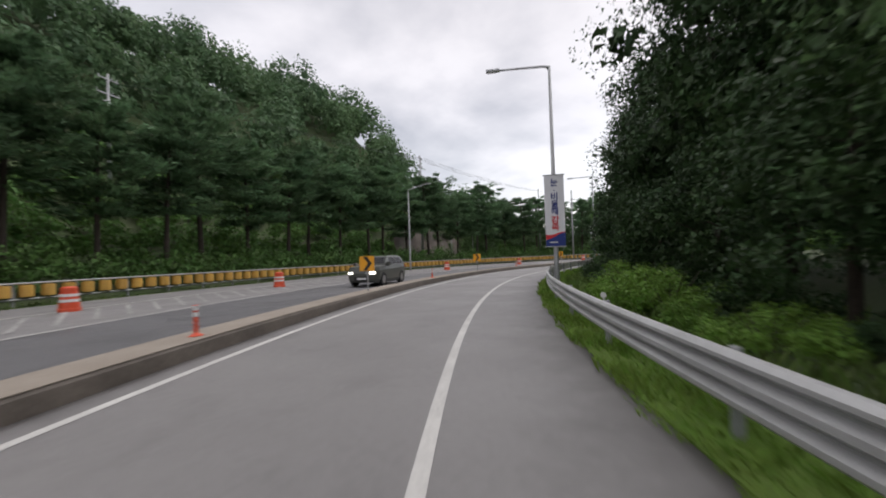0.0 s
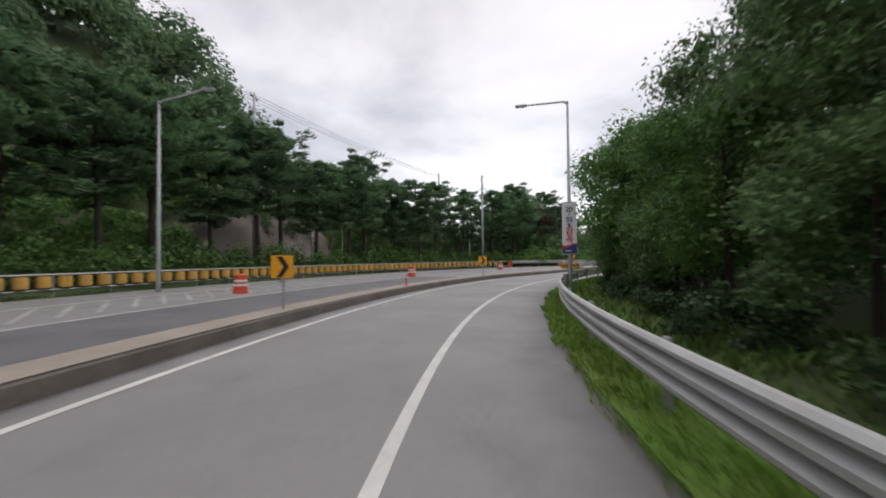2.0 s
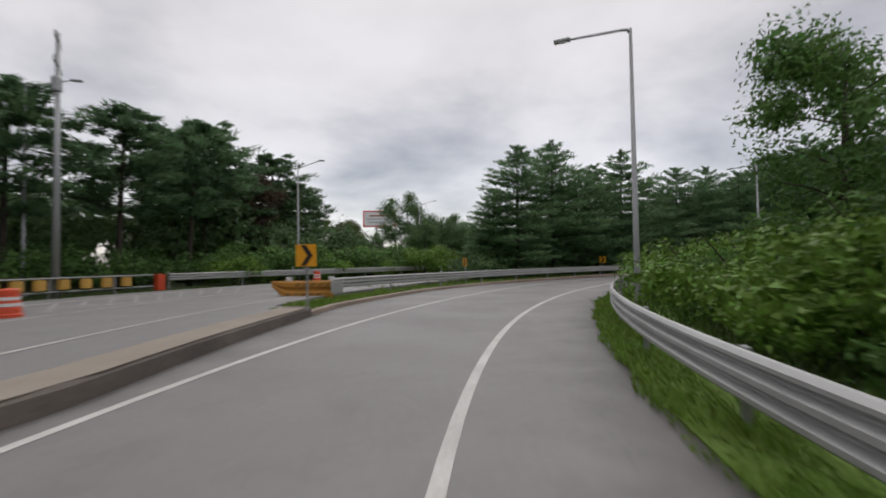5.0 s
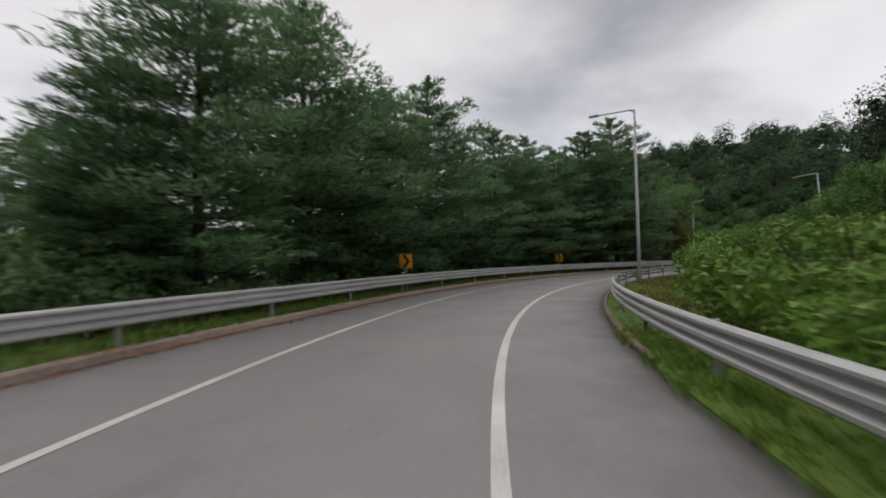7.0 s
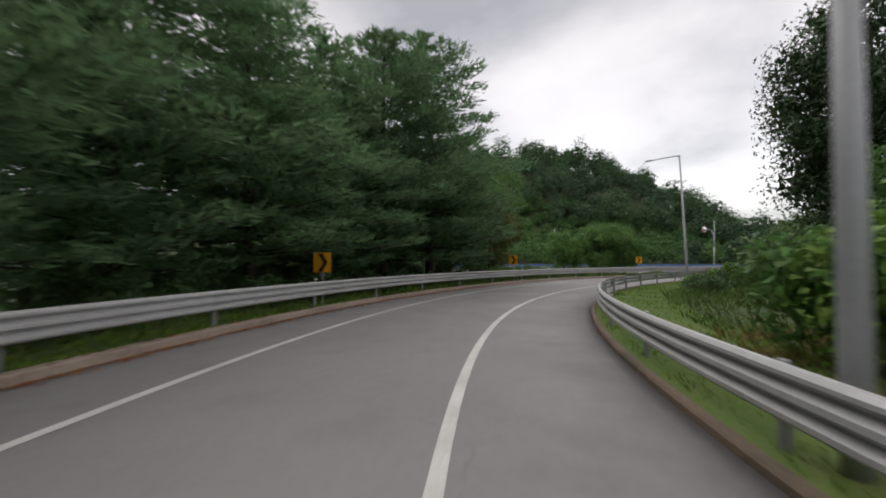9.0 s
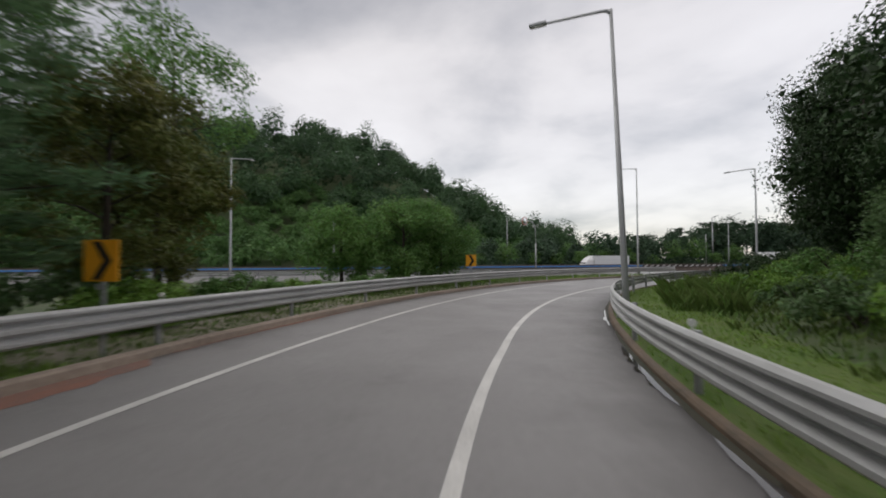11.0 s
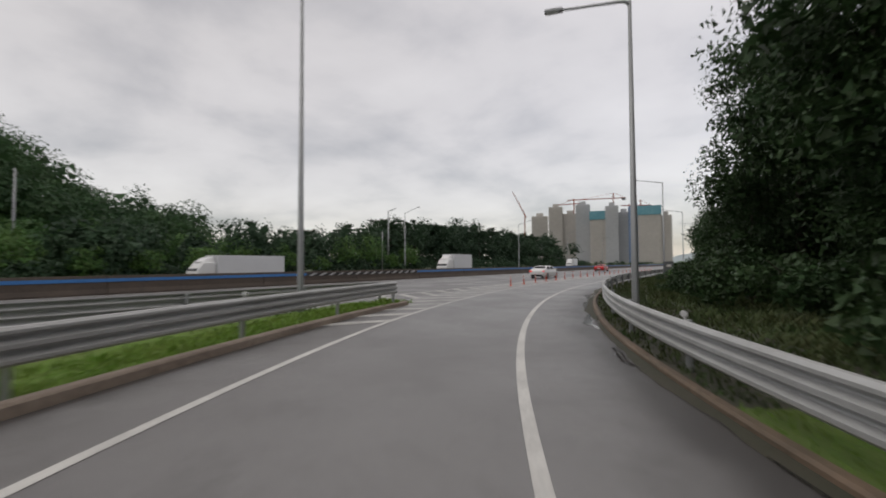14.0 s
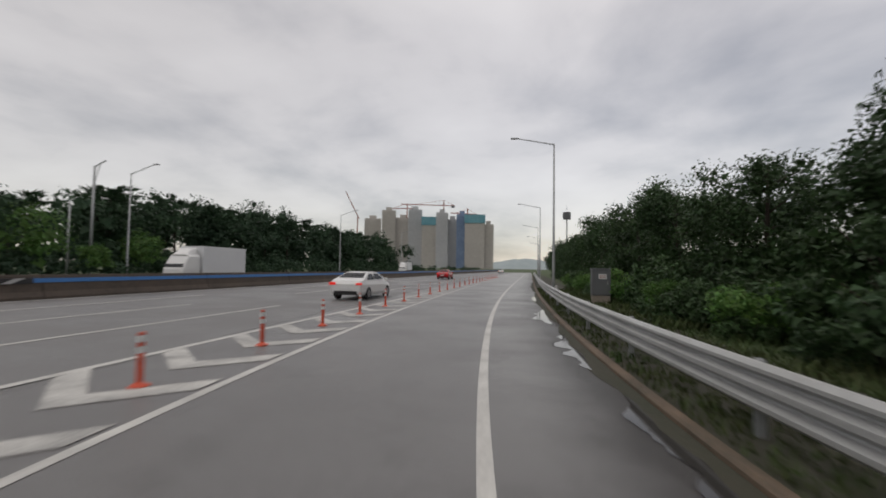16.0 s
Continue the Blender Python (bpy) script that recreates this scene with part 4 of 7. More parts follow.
def fir(seed, height, spread, leaves, base=0.1, lsize=0.6, whorls=17, leaf=None, shape=2.1):
    """A layered conifer: whorls of level boughs, each a long flat spray of needles with gaps between the layers."""
    rng = np.random.default_rng(seed)
    root = tagged(new("conifer_tree"), "", "tree")
    bm = bmesh.new()
    bend = rng.normal(0, 0.02, 2) * height
    ax = lambda t: np.array([bend[0] * t * t, bend[1] * t * t, height * t])
    r0 = 0.05 + 0.012 * height
    tube(bm, [tuple(ax(t) - np.array([0, 0, 0.15 if t == 0 else 0])) for t in (0, 0.2, 0.5, 0.8, 0.99)], [r0 * 1.2, r0, r0 * 0.8, r0 * 0.4, 0.02], 9)
    cs, rs, ds, wt = [], [], [], []
    for i in range(whorls):
        u = (i + rng.uniform(-0.2, 0.2)) / (whorls - 0.5)
        u = max(0.0, min(0.985, u))
        t = base + (1 - base) * u
        reach = spread * (1 - u ** shape) * (0.72 + 0.28 * min(1.0, u * 5)) + 0.35
        n = 7 if u < 0.75 else 5
        a0 = rng.uniform(0, 6.28)
        for q in range(n):
            a = a0 + q * 6.283 / n + rng.uniform(-0.3, 0.3)
            w = reach * rng.uniform(0.5, 1.2)
            b = ax(t) + np.array([0, 0, rng.normal(0, 0.12)])
            rise = (0.10 + 0.45 * u ** 2) * w + rng.normal(0, 0.06) * w
            e = b + np.array([math.cos(a) * w, math.sin(a) * w, rise])
            mid = (b + e) / 2 - np.array([0, 0, 0.05 * w])
            tube(bm, [tuple(b), tuple(mid), tuple(e)], [r0 * 0.24 * (1.1 - t), r0 * 0.16 * (1.1 - t), 0.01], 4, False)
            dirn = (e - b) / (np.linalg.norm(e - b) + 1e-6)
            side = np.array([-math.sin(a), math.cos(a), 0.0])
            for k in (0.3, 0.55, 0.78, 1.0):
                for sg in (-1, 1):
                    sw = 0.20 * w * (1.15 - abs(k - 0.6)) * rng.uniform(0.3, 1.0)
                    dd = dirn + side * sg * 0.55
                    cs.append(b + (e - b) * k + side * sg * sw + np.array([0, 0, rng.normal(0, 0.05)])); ds.append(dd / np.linalg.norm(dd)); rs.append(0.16 * w + 0.16); wt.append(0.3 + w)
    part("trunk", bm, M["bark"], root, smooth=True)
    c, r, dv = np.array(cs), np.array(rs), np.array(ds)
    pw = np.array(wt); pw /= pw.sum()
    leaves = int(leaves * 2.3)
    k = rng.choice(len(c), leaves, p=pw)
    p = c[k] + unit(leaves, rng) * (r[k] * rng.uniform(0.2, 1.05, leaves))[:, None] * np.array([1, 1, 0.30])
    al = dv[k] + unit(leaves, rng) * 0.6 + np.array([0, 0, 0.16])
    al /= np.linalg.norm(al, axis=1)[:, None]
    nrm = np.cross(al, unit(leaves, rng) * np.array([1, 1, 0.45])); nrm /= np.linalg.norm(nrm, axis=1)[:, None] + 1e-9
    L = rng.uniform(lsize * 0.45, lsize * 1.0, leaves)
    v, f = cards(p, nrm, L, L * 0.25, rng, al)
    part("crown", np_mesh("crown", v, f, leaf or M["needle"]), None, root)
    return root


def bush(seed, height, spread, leaves, lmin, lmax, leaf, nl=14):
    rng = np.random.default_rng(seed)
    root = tagged(new("bush"), "", "bush")
    bm = bmesh.new()
    for i in range(5):
        a = i * 1.26
        tube(bm, [(0, 0, -0.1), (math.cos(a) * spread * 0.25, math.sin(a) * spread * 0.25, height * 0.4), (math.cos(a) * spread * 0.5, math.sin(a) * spread * 0.5, height * 0.7)], [0.04, 0.03, 0.01], 5)
    part("stem", bm, M["bark"], root)
    a, q = rng.uniform(0, 6.28, nl), rng.uniform(0, 0.85, nl) ** 0.5
    c = np.stack([np.cos(a) * q * spread, np.sin(a) * q * spread, height * (0.2 + 0.55 * rng.random(nl) * (1 - q * q * 0.6))], 1)
    r = rng.uniform(0.22, 0.36, nl) * min(spread, height)
    v, f = lobe_leaves(rng, c, r, int(leaves * 1.6), lmin * 0.74, lmax * 0.72, 0.62)
    v[:, 2] = np.abs(v[:, 2]) * 0.98
    cv, cf = cores(c, r, 0.8, 0.6, 13, 0.5)
    cv[:, 2] = np.abs(cv[:, 2])
    part("foliage", leafy("foliage", v, f, cv, cf, leaf), None, root)
    return root


def put(proto, x, y, scale=1.0, turn=None, label="", z=None, group="", tall=1.0):
    """Copy a plant to a place on the land."""
    zz = float(ground_z(np.array([x]), np.array([y]))[0]) if z is None else z
    a = float(RNG.uniform(0, 360)) if turn is None else turn
    ob = copy_thing(proto, pose(float(x), float(y), zz - 0.02, 0, 0, a))
    ob.scale = (scale, scale, scale * tall)
    if label:
        tagged(ob, label)
    if group:
        tagged(ob, group=group)
    return ob


def discard(proto):
    for o in list(proto.children_recursive) + [proto]:
        bpy.data.objects.remove(o)


def forest(name, pts, radius, per, lmin, lmax, leaf, label, tall=1.3, inner=26):
    """Far woods as one mesh: a rounded crown of leaf clumps at every point."""
    rng = np.random.default_rng(len(pts))
    per = int(per * 1.7)
    n = len(pts) * per
    k = np.repeat(np.arange(len(pts)), per)
    R = radius * rng.uniform(0.65, 1.3, len(pts))
    T = tall * rng.uniform(0.75, 1.25, len(pts))
    d = unit(n, rng); d[:, 2] = np.abs(d[:, 2]) * 1.2 - 0.35
    lump = 1 + 0.16 * np.sin(d[:, 0] * 5 + k) * np.sin(d[:, 1] * 5 + 2 * k) + 0.10 * np.sin(d[:, 2] * 9 + k)
    up = np.stack([np.zeros(len(pts)), np.zeros(len(pts)), R * T * 0.9], 1)
    p = pts[k] + d * (R[k] * lump * rng.uniform(0.62, 0.96, n))[:, None] * np.stack([np.ones(n), np.ones(n), T[k]], 1) + up[k]
    nrm = d * 0.75 + unit(n, rng) * 0.6 + np.array([0, 0, 0.2]); nrm /= np.linalg.norm(nrm, axis=1)[:, None]
    L = rng.uniform(lmin, lmax, n) * 0.72
    v, f = cards(p, nrm, L, L * 0.8, rng)
    cv, cf = cores(pts + up, R, tall, 0.70, inner, 0.5)
    return tagged(new(name, leafy(name, v, f, cv, cf, leaf)), label, "woods", kind="stuff")


def blades(name, curve, s0, s1, o0, o1, n, hmin, hmax, material, label, width=0.02, z=0.0):
    """Grass as one mesh of bent blades."""
    rng = np.random.default_rng(n)
    s, q = rng.uniform(s0, s1, n), rng.random(n)
    f0 = np.array([o0(a) for a in s]) if callable(o0) else np.full(n, o0)
    f1 = np.array([o1(a) for a in s]) if callable(o1) else np.full(n, o1)
    x, y = curve.at(s, f0 + (f1 - f0) * q)
    zz = np.full(n, z) if not callable(z) else z(x, y)
    patch = 0.6 + 0.4 * np.sin(s * 0.9 + np.sin(s * 0.37) * 3) * np.sin(s * 2.3 + q * 4)
    h = rng.uniform(hmin, hmax, n) * patch
    a = rng.uniform(0, 6.28, n)
    lean = rng.uniform(0.2, 0.9, n) * h
    dx, dy = np.cos(a), np.sin(a)
    w = width * rng.uniform(0.6, 1.4, n)
    base = np.stack([x, y, zz], 1)
    side = np.stack([-dy * w, dx * w, np.zeros(n)], 1)
    mid = base + np.stack([dx * lean * 0.35, dy * lean * 0.35, h * 0.6], 1)
    tip = base + np.stack([dx * lean, dy * lean, h], 1)
    v = np.stack([base - side, base + side, mid + side * 0.6, tip], 1).reshape(-1, 3)
    i = np.arange(n)[:, None] * 4
    return tagged(new(name, np_mesh(name, v, i + np.array([[0, 1, 2, 3]]), material)), label, "grass", kind="stuff")

# ---------------------------------------------------------------- lamps in their places
LAMPS = []
for i, (x, y) in enumerate(((-8.36, 16.62), (-18.0, 44.65), (-12.0, 74.2), (13.6, 97.3), (47.6, 96.8), (72.5, 73.4))):
    s = float(RAMP.near(x, y)[0][0])
    LAMPS.append(street_lamp(x, y, (9.6, 9.65, 9.9, 10.45, 9.95, 10.15)[i], math.degrees(RAMP.head(s)) + 90, arm=2.15, rise=0.06, label="grey steel street lamp behind the guard rail", wide=0.10))
for x, y, h, head in ((-35.8, 34.7, 9.5, -66), (-42.0, 87.0, 12.3, -80), (-30.0, 102.2, 10.85, -110), (-17.1, 128.6, 10.75, -110)):
    street_lamp(x, y, h, head, arm=2.3, rise=0.5, label="slim grey street lamp beside the opposite road", z=0.1, wide=0.095)
for x, y, h, head in ((73.6, 121.9, 11.4, -100), (81.2, 80.3, 12.05, -78), (85.9, 30.5, 11.7, -78), (93, -1, 11.2, -78), (99.6, -33, 11.2, -78), (106, -66, 11.2, -78), (112, -98, 11.2, -78)):
    street_lamp(x, y, h, head, arm=2.9, rise=0.55, label="tall grey highway street lamp", wide=0.10)
for x, y, h, head in ((128.4, 37.1, 11.1, 100), (131, -2, 11.5, 100), (140, -42, 11.5, 100), (148, -84, 11.5, 100)):
    street_lamp(x, y, h, head, arm=3.0, rise=0.8, label="tall grey street lamp across the highway", wide=0.10)

# one lamp leans a little towards the road
LAMPS[4].matrix_basis = Matrix.Translation(LAMPS[4].matrix_basis.translation) @ Matrix.Rotation(radians(2.9), 4, Vector((-0.9, -0.42, 0))) @ LAMPS[4].matrix_basis.to_3x3().to_4x4()

# ---------------------------------------------------------------- trees
T_DARK = [broadleaf(11, 11.5, 4.4, 8000, 0.18, 0.38, M["leaf_dark"], base=0.06, nl=48), broadleaf(12, 13.0, 4.8, 8500, 0.18, 0.38, M["leaf_dark"], base=0.06, nl=52), broadleaf(13, 10.0, 4.0, 7200, 0.18, 0.37, M["leaf_mid"], base=0.06, nl=44)]
T_BACK = [broadleaf(14, 12.0, 4.8, 1700, 0.42, 0.76, M["leaf_dark"], base=0.06, nl=40)]
T_TALL = [broadleaf(15, 16.0, 5.4, 12500, 0.18, 0.38, M["leaf_shaded"], base=0.02, nl=74), broadleaf(16, 15.0, 5.2, 12000, 0.18, 0.38, M["leaf_shaded"], base=0.02, nl=70)]
T_PINE = [pine(21, 13.0, 4.3, 5000, 0.40, 0.74, leaf=M["needle_dark"], tiers=13, shape=4), pine(22, 14.0, 4.6, 5200, 0.43, 0.74, leaf=M["needle_dark"], tiers=13, shape=4), pine(23, 12.0, 4.1, 4700, 0.36, 0.74, leaf=M["needle_dark"], tiers=12, shape=4)]
T_FIR = [fir(31, 14.0, 5.0, 12000, 0.12, 0.50, 18), fir(32, 15.0, 5.1, 12500, 0.14, 0.50, 19), fir(33, 12.6, 4.8, 11500, 0.11, 0.48, 17)]
T_FIRB = [fir(34, 13.5, 4.8, 4000, 0.10, 1.0, 16)]
T_BUSH = [bush(41, 2.8, 2.4, 2300, 0.16, 0.33, M["leaf_light"], nl=22), bush(42, 3.4, 2.8, 2500, 0.17, 0.34, M["leaf_mid"], nl=24), bush(43, 2.0, 2.0, 1900, 0.14, 0.29, M["leaf_light"], nl=20)]
T_NEAR = [bush(46, 2.8, 2.4, 3500, 0.11, 0.25, M["leaf_light"], nl=24), bush(47, 3.2, 2.7, 3700, 0.10, 0.24, M["leaf_light"], nl=26), bush(48, 2.2, 2.1, 3400, 0.09, 0.22, M["leaf_mid"], nl=22)]
T_SHADE = [bush(44, 2.6, 2.4, 1150, 0.20, 0.42, M["leaf_dark"], nl=20), bush(45, 2.0, 2.2, 1050, 0.19, 0.40, M["leaf_dark"], nl=18)]
# shrubs like T_SHADE, with the shade under the trees put into the leaves
T_DEEP = [bush(49, 2.6, 2.4, 1500, 0.17, 0.36, M["leaf_shaded"], nl=20), bush(50, 2.0, 2.2, 1400, 0.16, 0.34, M["leaf_shaded"], nl=18)]
T_SMALL = [broadleaf(51, 6.5, 3.3, 5600, 0.16, 0.34, M["leaf_mid"], base=0.03, nl=38), broadleaf(52, 7.3, 3.5, 5800, 0.16, 0.34, M["leaf_mid"], base=0.03, nl=38)]
T_SPARSE = [broadleaf(53, 13.5, 3.6, 3600, 0.16, 0.34, M["leaf_mid"], base=0.38, nl=26, inner=False)]
T_MERGE = [broadleaf(55, 7.0, 3.2, 4500, 0.16, 0.35, M["leaf_shaded"], base=0.02, nl=38), broadleaf(56, 8.0, 3.4, 4700, 0.16, 0.35, M["leaf_shaded"], base=0.02, nl=40)]
T_EDGE = [broadleaf(57, 7.5, 3.3, 4600, 0.16, 0.35, M["leaf_dark"], base=0.02, nl=40)]
T_ARCH = [broadleaf(54, 9.0, 3.4, 5200, 0.14, 0.32, M["leaf_mid"], base=0.15, nl=34)]
T_YELLOW = [broadleaf(61, 9.0, 3.0, 6500, 0.16, 0.32, M["leaf_yellow"], base=0.05, nl=30)]
T_RED = [broadleaf(62, 8.5, 2.8, 4500, 0.16, 0.32, M["leaf_red"], base=0.35, nl=24)]


def along(curve, protos, places, label, group, z=None):
    for i, (s, off, sc) in enumerate(places):
        x, y = curve.at(s, off)
        put(protos[i % len(protos)], x, y, sc, label=label, group=group, z=z)


# inside the loop, beside the first straight
along(RAMP, T_DARK, [(-18, 10.5, 1.2), (-10, 12, 1.2), (-2, 11, 1.2), (6, 12.5, 1.25)], "dense green broadleaf tree behind the guard rail", "trees inside the loop")
along(RAMP, T_TALL, [(13, 13.6, 0.92), (17, 12.6, 0.98), (20, 11.8, 0.94), (26, 11.7, 0.86), (32, 11.7, 0.80)], "dense dark green broadleaf tree behind the guard rail", "trees inside the loop")
along(RAMP, T_DARK, [(38, 11.7, 0.92), (44, 11.8, 0.84), (50, 10.2, 0.9), (56, 10.8, 0.9), (62, 11, 0.85), (67, 12, 0.8)], "dense dark green broadleaf tree behind the guard rail", "trees inside the loop")
along(RAMP, T_BACK, [(-4, 18, 1.35), (6, 19, 1.4), (17, 18, 1.35), (29, 17.5, 1.25), (41, 17, 1.15), (53, 17.5, 1.05), (64, 17, 0.95), (72, 16.5, 0.8), (196, 20, 1.2), (183, 20, 1.2), (172, 20, 1.0)], "dark green tree inside the loop", "trees inside the loop")
along(RAMP, T_DEEP, [(2, 8.4, 0.62), (6, 8.3, 0.55), (10, 8.4, 0.55), (14, 8.2, 0.6), (18, 7.7, 0.6), (23, 7.6, 0.5)], "bush behind the guard rail, its leaf green darkened for shade", "bushes inside the loop")
along(RAMP, T_BUSH, [(74, 10.5, 1.3), (80, 11, 1.2), (86, 11, 1.15), (92, 11.5, 1.15), (98, 12, 1.15), (104, 12.5, 1.1), (110, 11.5, 1.1), (116, 12, 1.1), (122, 12.5, 1.2), (128, 12, 1.1), (128, 9.6, 1.0)], "light green vine-covered bush beyond the guard rail", "bushes inside the loop")
along(RAMP, T_NEAR, [(113, 10.6, 0.9), (116.5, 10.2, 0.95), (120, 10.0, 1.1), (123.5, 10.2, 1.2), (127, 10.4, 1.2)], "green vine-covered bush behind the dry verge", "bushes inside the loop")
along(RAMP, T_NEAR[:2], [(9.0, 6.7, 0.36), (11.6, 7.0, 0.55), (13.2, 6.6, 0.55), (14.6, 7.1, 0.60), (16.4, 6.7, 0.42), (7.0, 6.8, 0.36)], "light green broad-leaved vine mound beyond the guard rail", "bushes inside the loop")
along(RAMP, T_DEEP, [(27, 7.4, 0.55), (31.5, 7.7, 0.6), (36, 7.5, 0.55), (40.5, 7.8, 0.6), (45, 7.6, 0.55), (49.5, 7.8, 0.6), (54, 7.6, 0.6)], "shrub behind the guard rail, its leaf green darkened for shade", "bushes inside the loop")
along(RAMP, T_NEAR, [ (63, 7.5, 0.85), (67, 7.6, 0.95), (71, 7.8, 0.95), (75, 7.9, 1.0), (79, 7.9, 1.05), (83, 8.0, 1.05), (87, 7.8, 1.1), (91, 8.0, 1.15), (95, 7.9, 1.1), (98.5, 7.7, 1.05), (102, 7.9, 1.0), (105.5, 8.7, 0.95)], "light green bush with fine leaves leaning on the guard rail", "bushes inside the loop")
along(RAMP, T_SMALL, [(70, 14, 1.0), (76, 15, 0.8), (84, 16, 0.62), (93, 16.5, 0.6), (102, 17, 0.6), (111, 17, 0.65), (120, 17.5, 0.8), (130, 18, 0.9), (139, 18, 1.0), (147, 18, 1.1), (136, 14.5, 0.9), (122, 15.5, 0.7)], "small leafy green tree above the bushes", "trees inside the loop")
along(RAMP, [T_DARK[1]], [(52.8, 12.0, 0.82), (60, 11.8, 0.85)], "tall dark broadleaf tree behind the guard rail", "trees inside the loop")
along(RAMP, T_TALL, [(158, 15.6, 1.1), (164, 16.6, 1.05), (186, 14.4, 0.92), (192, 14.6, 0.96), (199, 13.5, 1.05), (205, 13.5, 1.06), (178, 18.5, 1.0), (210, 12.5, 0.80), (215.5, 15.4, 0.9), (222.5, 16.6, 0.78)], "tall dark broadleaf tree at the inside of the bend", "trees inside the loop")
along(RAMP, T_MERGE, [(196, 17, 0.8), (200, 12, 0.62), (204, 16, 0.9), (208, 17.5, 0.95), (212, 15.5, 0.85), (215, 11.7, 0.82), (222, 11.5, 0.82), (230, 11.8, 0.82), (238, 11.5, 1.0), (246, 11.4, 1.05), (254, 11.4, 1.08), (263, 11.5, 1.1), (272, 11.5, 1.0), (282, 11.5, 1.05), (293, 12, 1.1), (306, 12, 1.15), (320, 12.5, 1.2), (336, 12.5, 1.3), (356, 13, 1.3), (380, 13, 1.3),
                                      (218, 16, 1.15), (228, 16.5, 1.1), (240, 17, 1.1), (252, 17, 1.15), (266, 17, 1.2)], "leafy green tree beside the merging lane", "trees beside the merge")

along(RAMP, T_DEEP, [(212 + 3.6 * i, 13.6 + 0.8 * ((i * 3) % 4), 1.2 + 0.15 * (i % 3)) for i in range(16)], "dark green shrub between the trees", "bushes beside the merge")
along(RAMP, T_DEEP, [(208 + 4.4 * i, 9.2 + 0.5 * ((i * 3) % 4), 0.75 + 0.12 * ((i * 5) % 4)) for i in range(22)], "green bush in front of the trees", "bushes beside the merge")

along(RAMP, T_BUSH[1:2] + T_NEAR[2:], [(224, 9.4, 0.62), (231, 9.0, 0.7), (236.5, 8.6, 0.75), (241, 8.8, 0.8), (246, 8.5, 0.7), (252, 8.8, 0.75), (258, 8.6, 0.7)], "green vine-covered bush before the trees", "bushes beside the merge")
along(RAMP, T_DEEP, [(214 + 3.3 * i, 7.9 + 0.35 * ((i * 3) % 4), 0.42 + 0.08 * ((i * 5) % 3)) for i in range(15)], "low dark green bush in front of the trees", "bushes beside the merge")
along(RAMP, T_DEEP, [(180 + 3.1 * i, 9.6 + 0.7 * ((i * 3) % 4), 0.8 + 0.15 * ((i * 5) % 3)) for i in range(13)], "shrub under the trees, its leaf green darkened for shade", "shrubs under the trees")
along(RAMP, T_BUSH, [(164, 11, 0.55), (168, 12, 0.7), (172, 11.2, 0.55), (176, 11.6, 0.6), (170, 14.5, 0.85), (177, 14.5, 0.85)], "green bush beyond the guard rail", "bushes inside the loop")
along(RAMP, T_MERGE, [(3 + 5.3 * i, 8.9 + 0.5 * ((i * 3) % 3), 0.62 + 0.06 * ((i * 5) % 3)) for i in range(6)], "dark leafy tree filling the edge of the woods", "trees inside the loop")
along(RAMP, T_EDGE + T_ARCH, [(3 + 5.3 * i, 8.9 + 0.5 * ((i * 3) % 3), 0.62 + 0.06 * ((i * 5) % 3)) for i in range(6, 13)], "leafy green tree filling the edge of the woods", "trees inside the loop")
along(RAMP, T_EDGE, [(157, 12.8, 0.62), (161, 12.2, 0.55)], "leafy dark tree in front of the tall trees", "trees inside the loop")
along(RAMP, T_DEEP + T_SHADE, [(134, 12.5, 1.2), (141, 13, 1.3), (147, 13.2, 1.35), (152, 12, 1.05), (156, 11, 0.9)], "dark green bush below the tall trees", "bushes inside the loop")
along(RAMP, T_SHADE + T_BUSH[:1], [(148, 8.6, 0.5), (151.5, 9.4, 0.65), (155, 9.8, 0.7), (159, 9.6, 0.6), (163, 9.8, 0.65), (168, 9.2, 0.55), (173, 9.0, 0.5), (178, 9.0, 0.55)], "dark green shrub beyond the guard rail", "bushes inside the loop")
along(RAMP, T_SHADE, [(101.5, -9.4, 0.9), (103.2, -10, 1.1), (104, -11.4, 1.25), (105.6, -11.8, 1.3)], "dark green shrub at the end of the conifers", "shrubs under the conifers")
along(RAMP, [T_DARK[0]], [(105.0, -11.2, 0.5)], "small dark tree beside the conifers", "trees outside the bend")
along(RAMP, T_EDGE, [(52, 7.9, 0.7), (57, 7.8, 0.75), (62, 7.9, 0.75), (67, 8.1, 0.75), (71, 9.0, 0.7)], "leafy green tree crowding the guard rail", "trees inside the loop")
for i, (x, y) in enumerate([(-15.3, 47.5), (-14.4, 44.8), (-14.2, 51.3)]):
    put(T_ARCH[0], x, y, 0.96 + 0.06 * i, label="leafy tree leaning out over the guard rail", group="trees inside the loop")
along(RAMP, T_ARCH, [(86, 11.6, 1.05)], "dark tree with feathery drooping branches above the bushes", "trees inside the loop")

# conifers outside the bend
front = [(106.2, -9.0, 0.91), (111, -8.6, 0.95), (114.5, -8.4, 0.92), (117.6, -8.6, 0.90), (121.2, -8.3, 0.97), (125.5, -8.4, 0.90), (130, -8.5, 0.96), (134.5, -8.3, 0.92), (139, -8.5, 1.05), (143.5, -8.6, 1.15), (148, -8.6, 1.24), (151.6, -9.8, 0.92), (104.8, -10.6, 0.6)]
along(RAMP, T_FIR, front, "dark green layered conifer outside the guard rail", "conifers outside the bend")
along(RAMP, T_FIRB, [(116, -13.4, 0.85), (132, -12.8, 0.85), (138, -13, 0.95), (145, -13, 1.05)], "dark green conifer behind the roadside row", "conifers outside the bend")
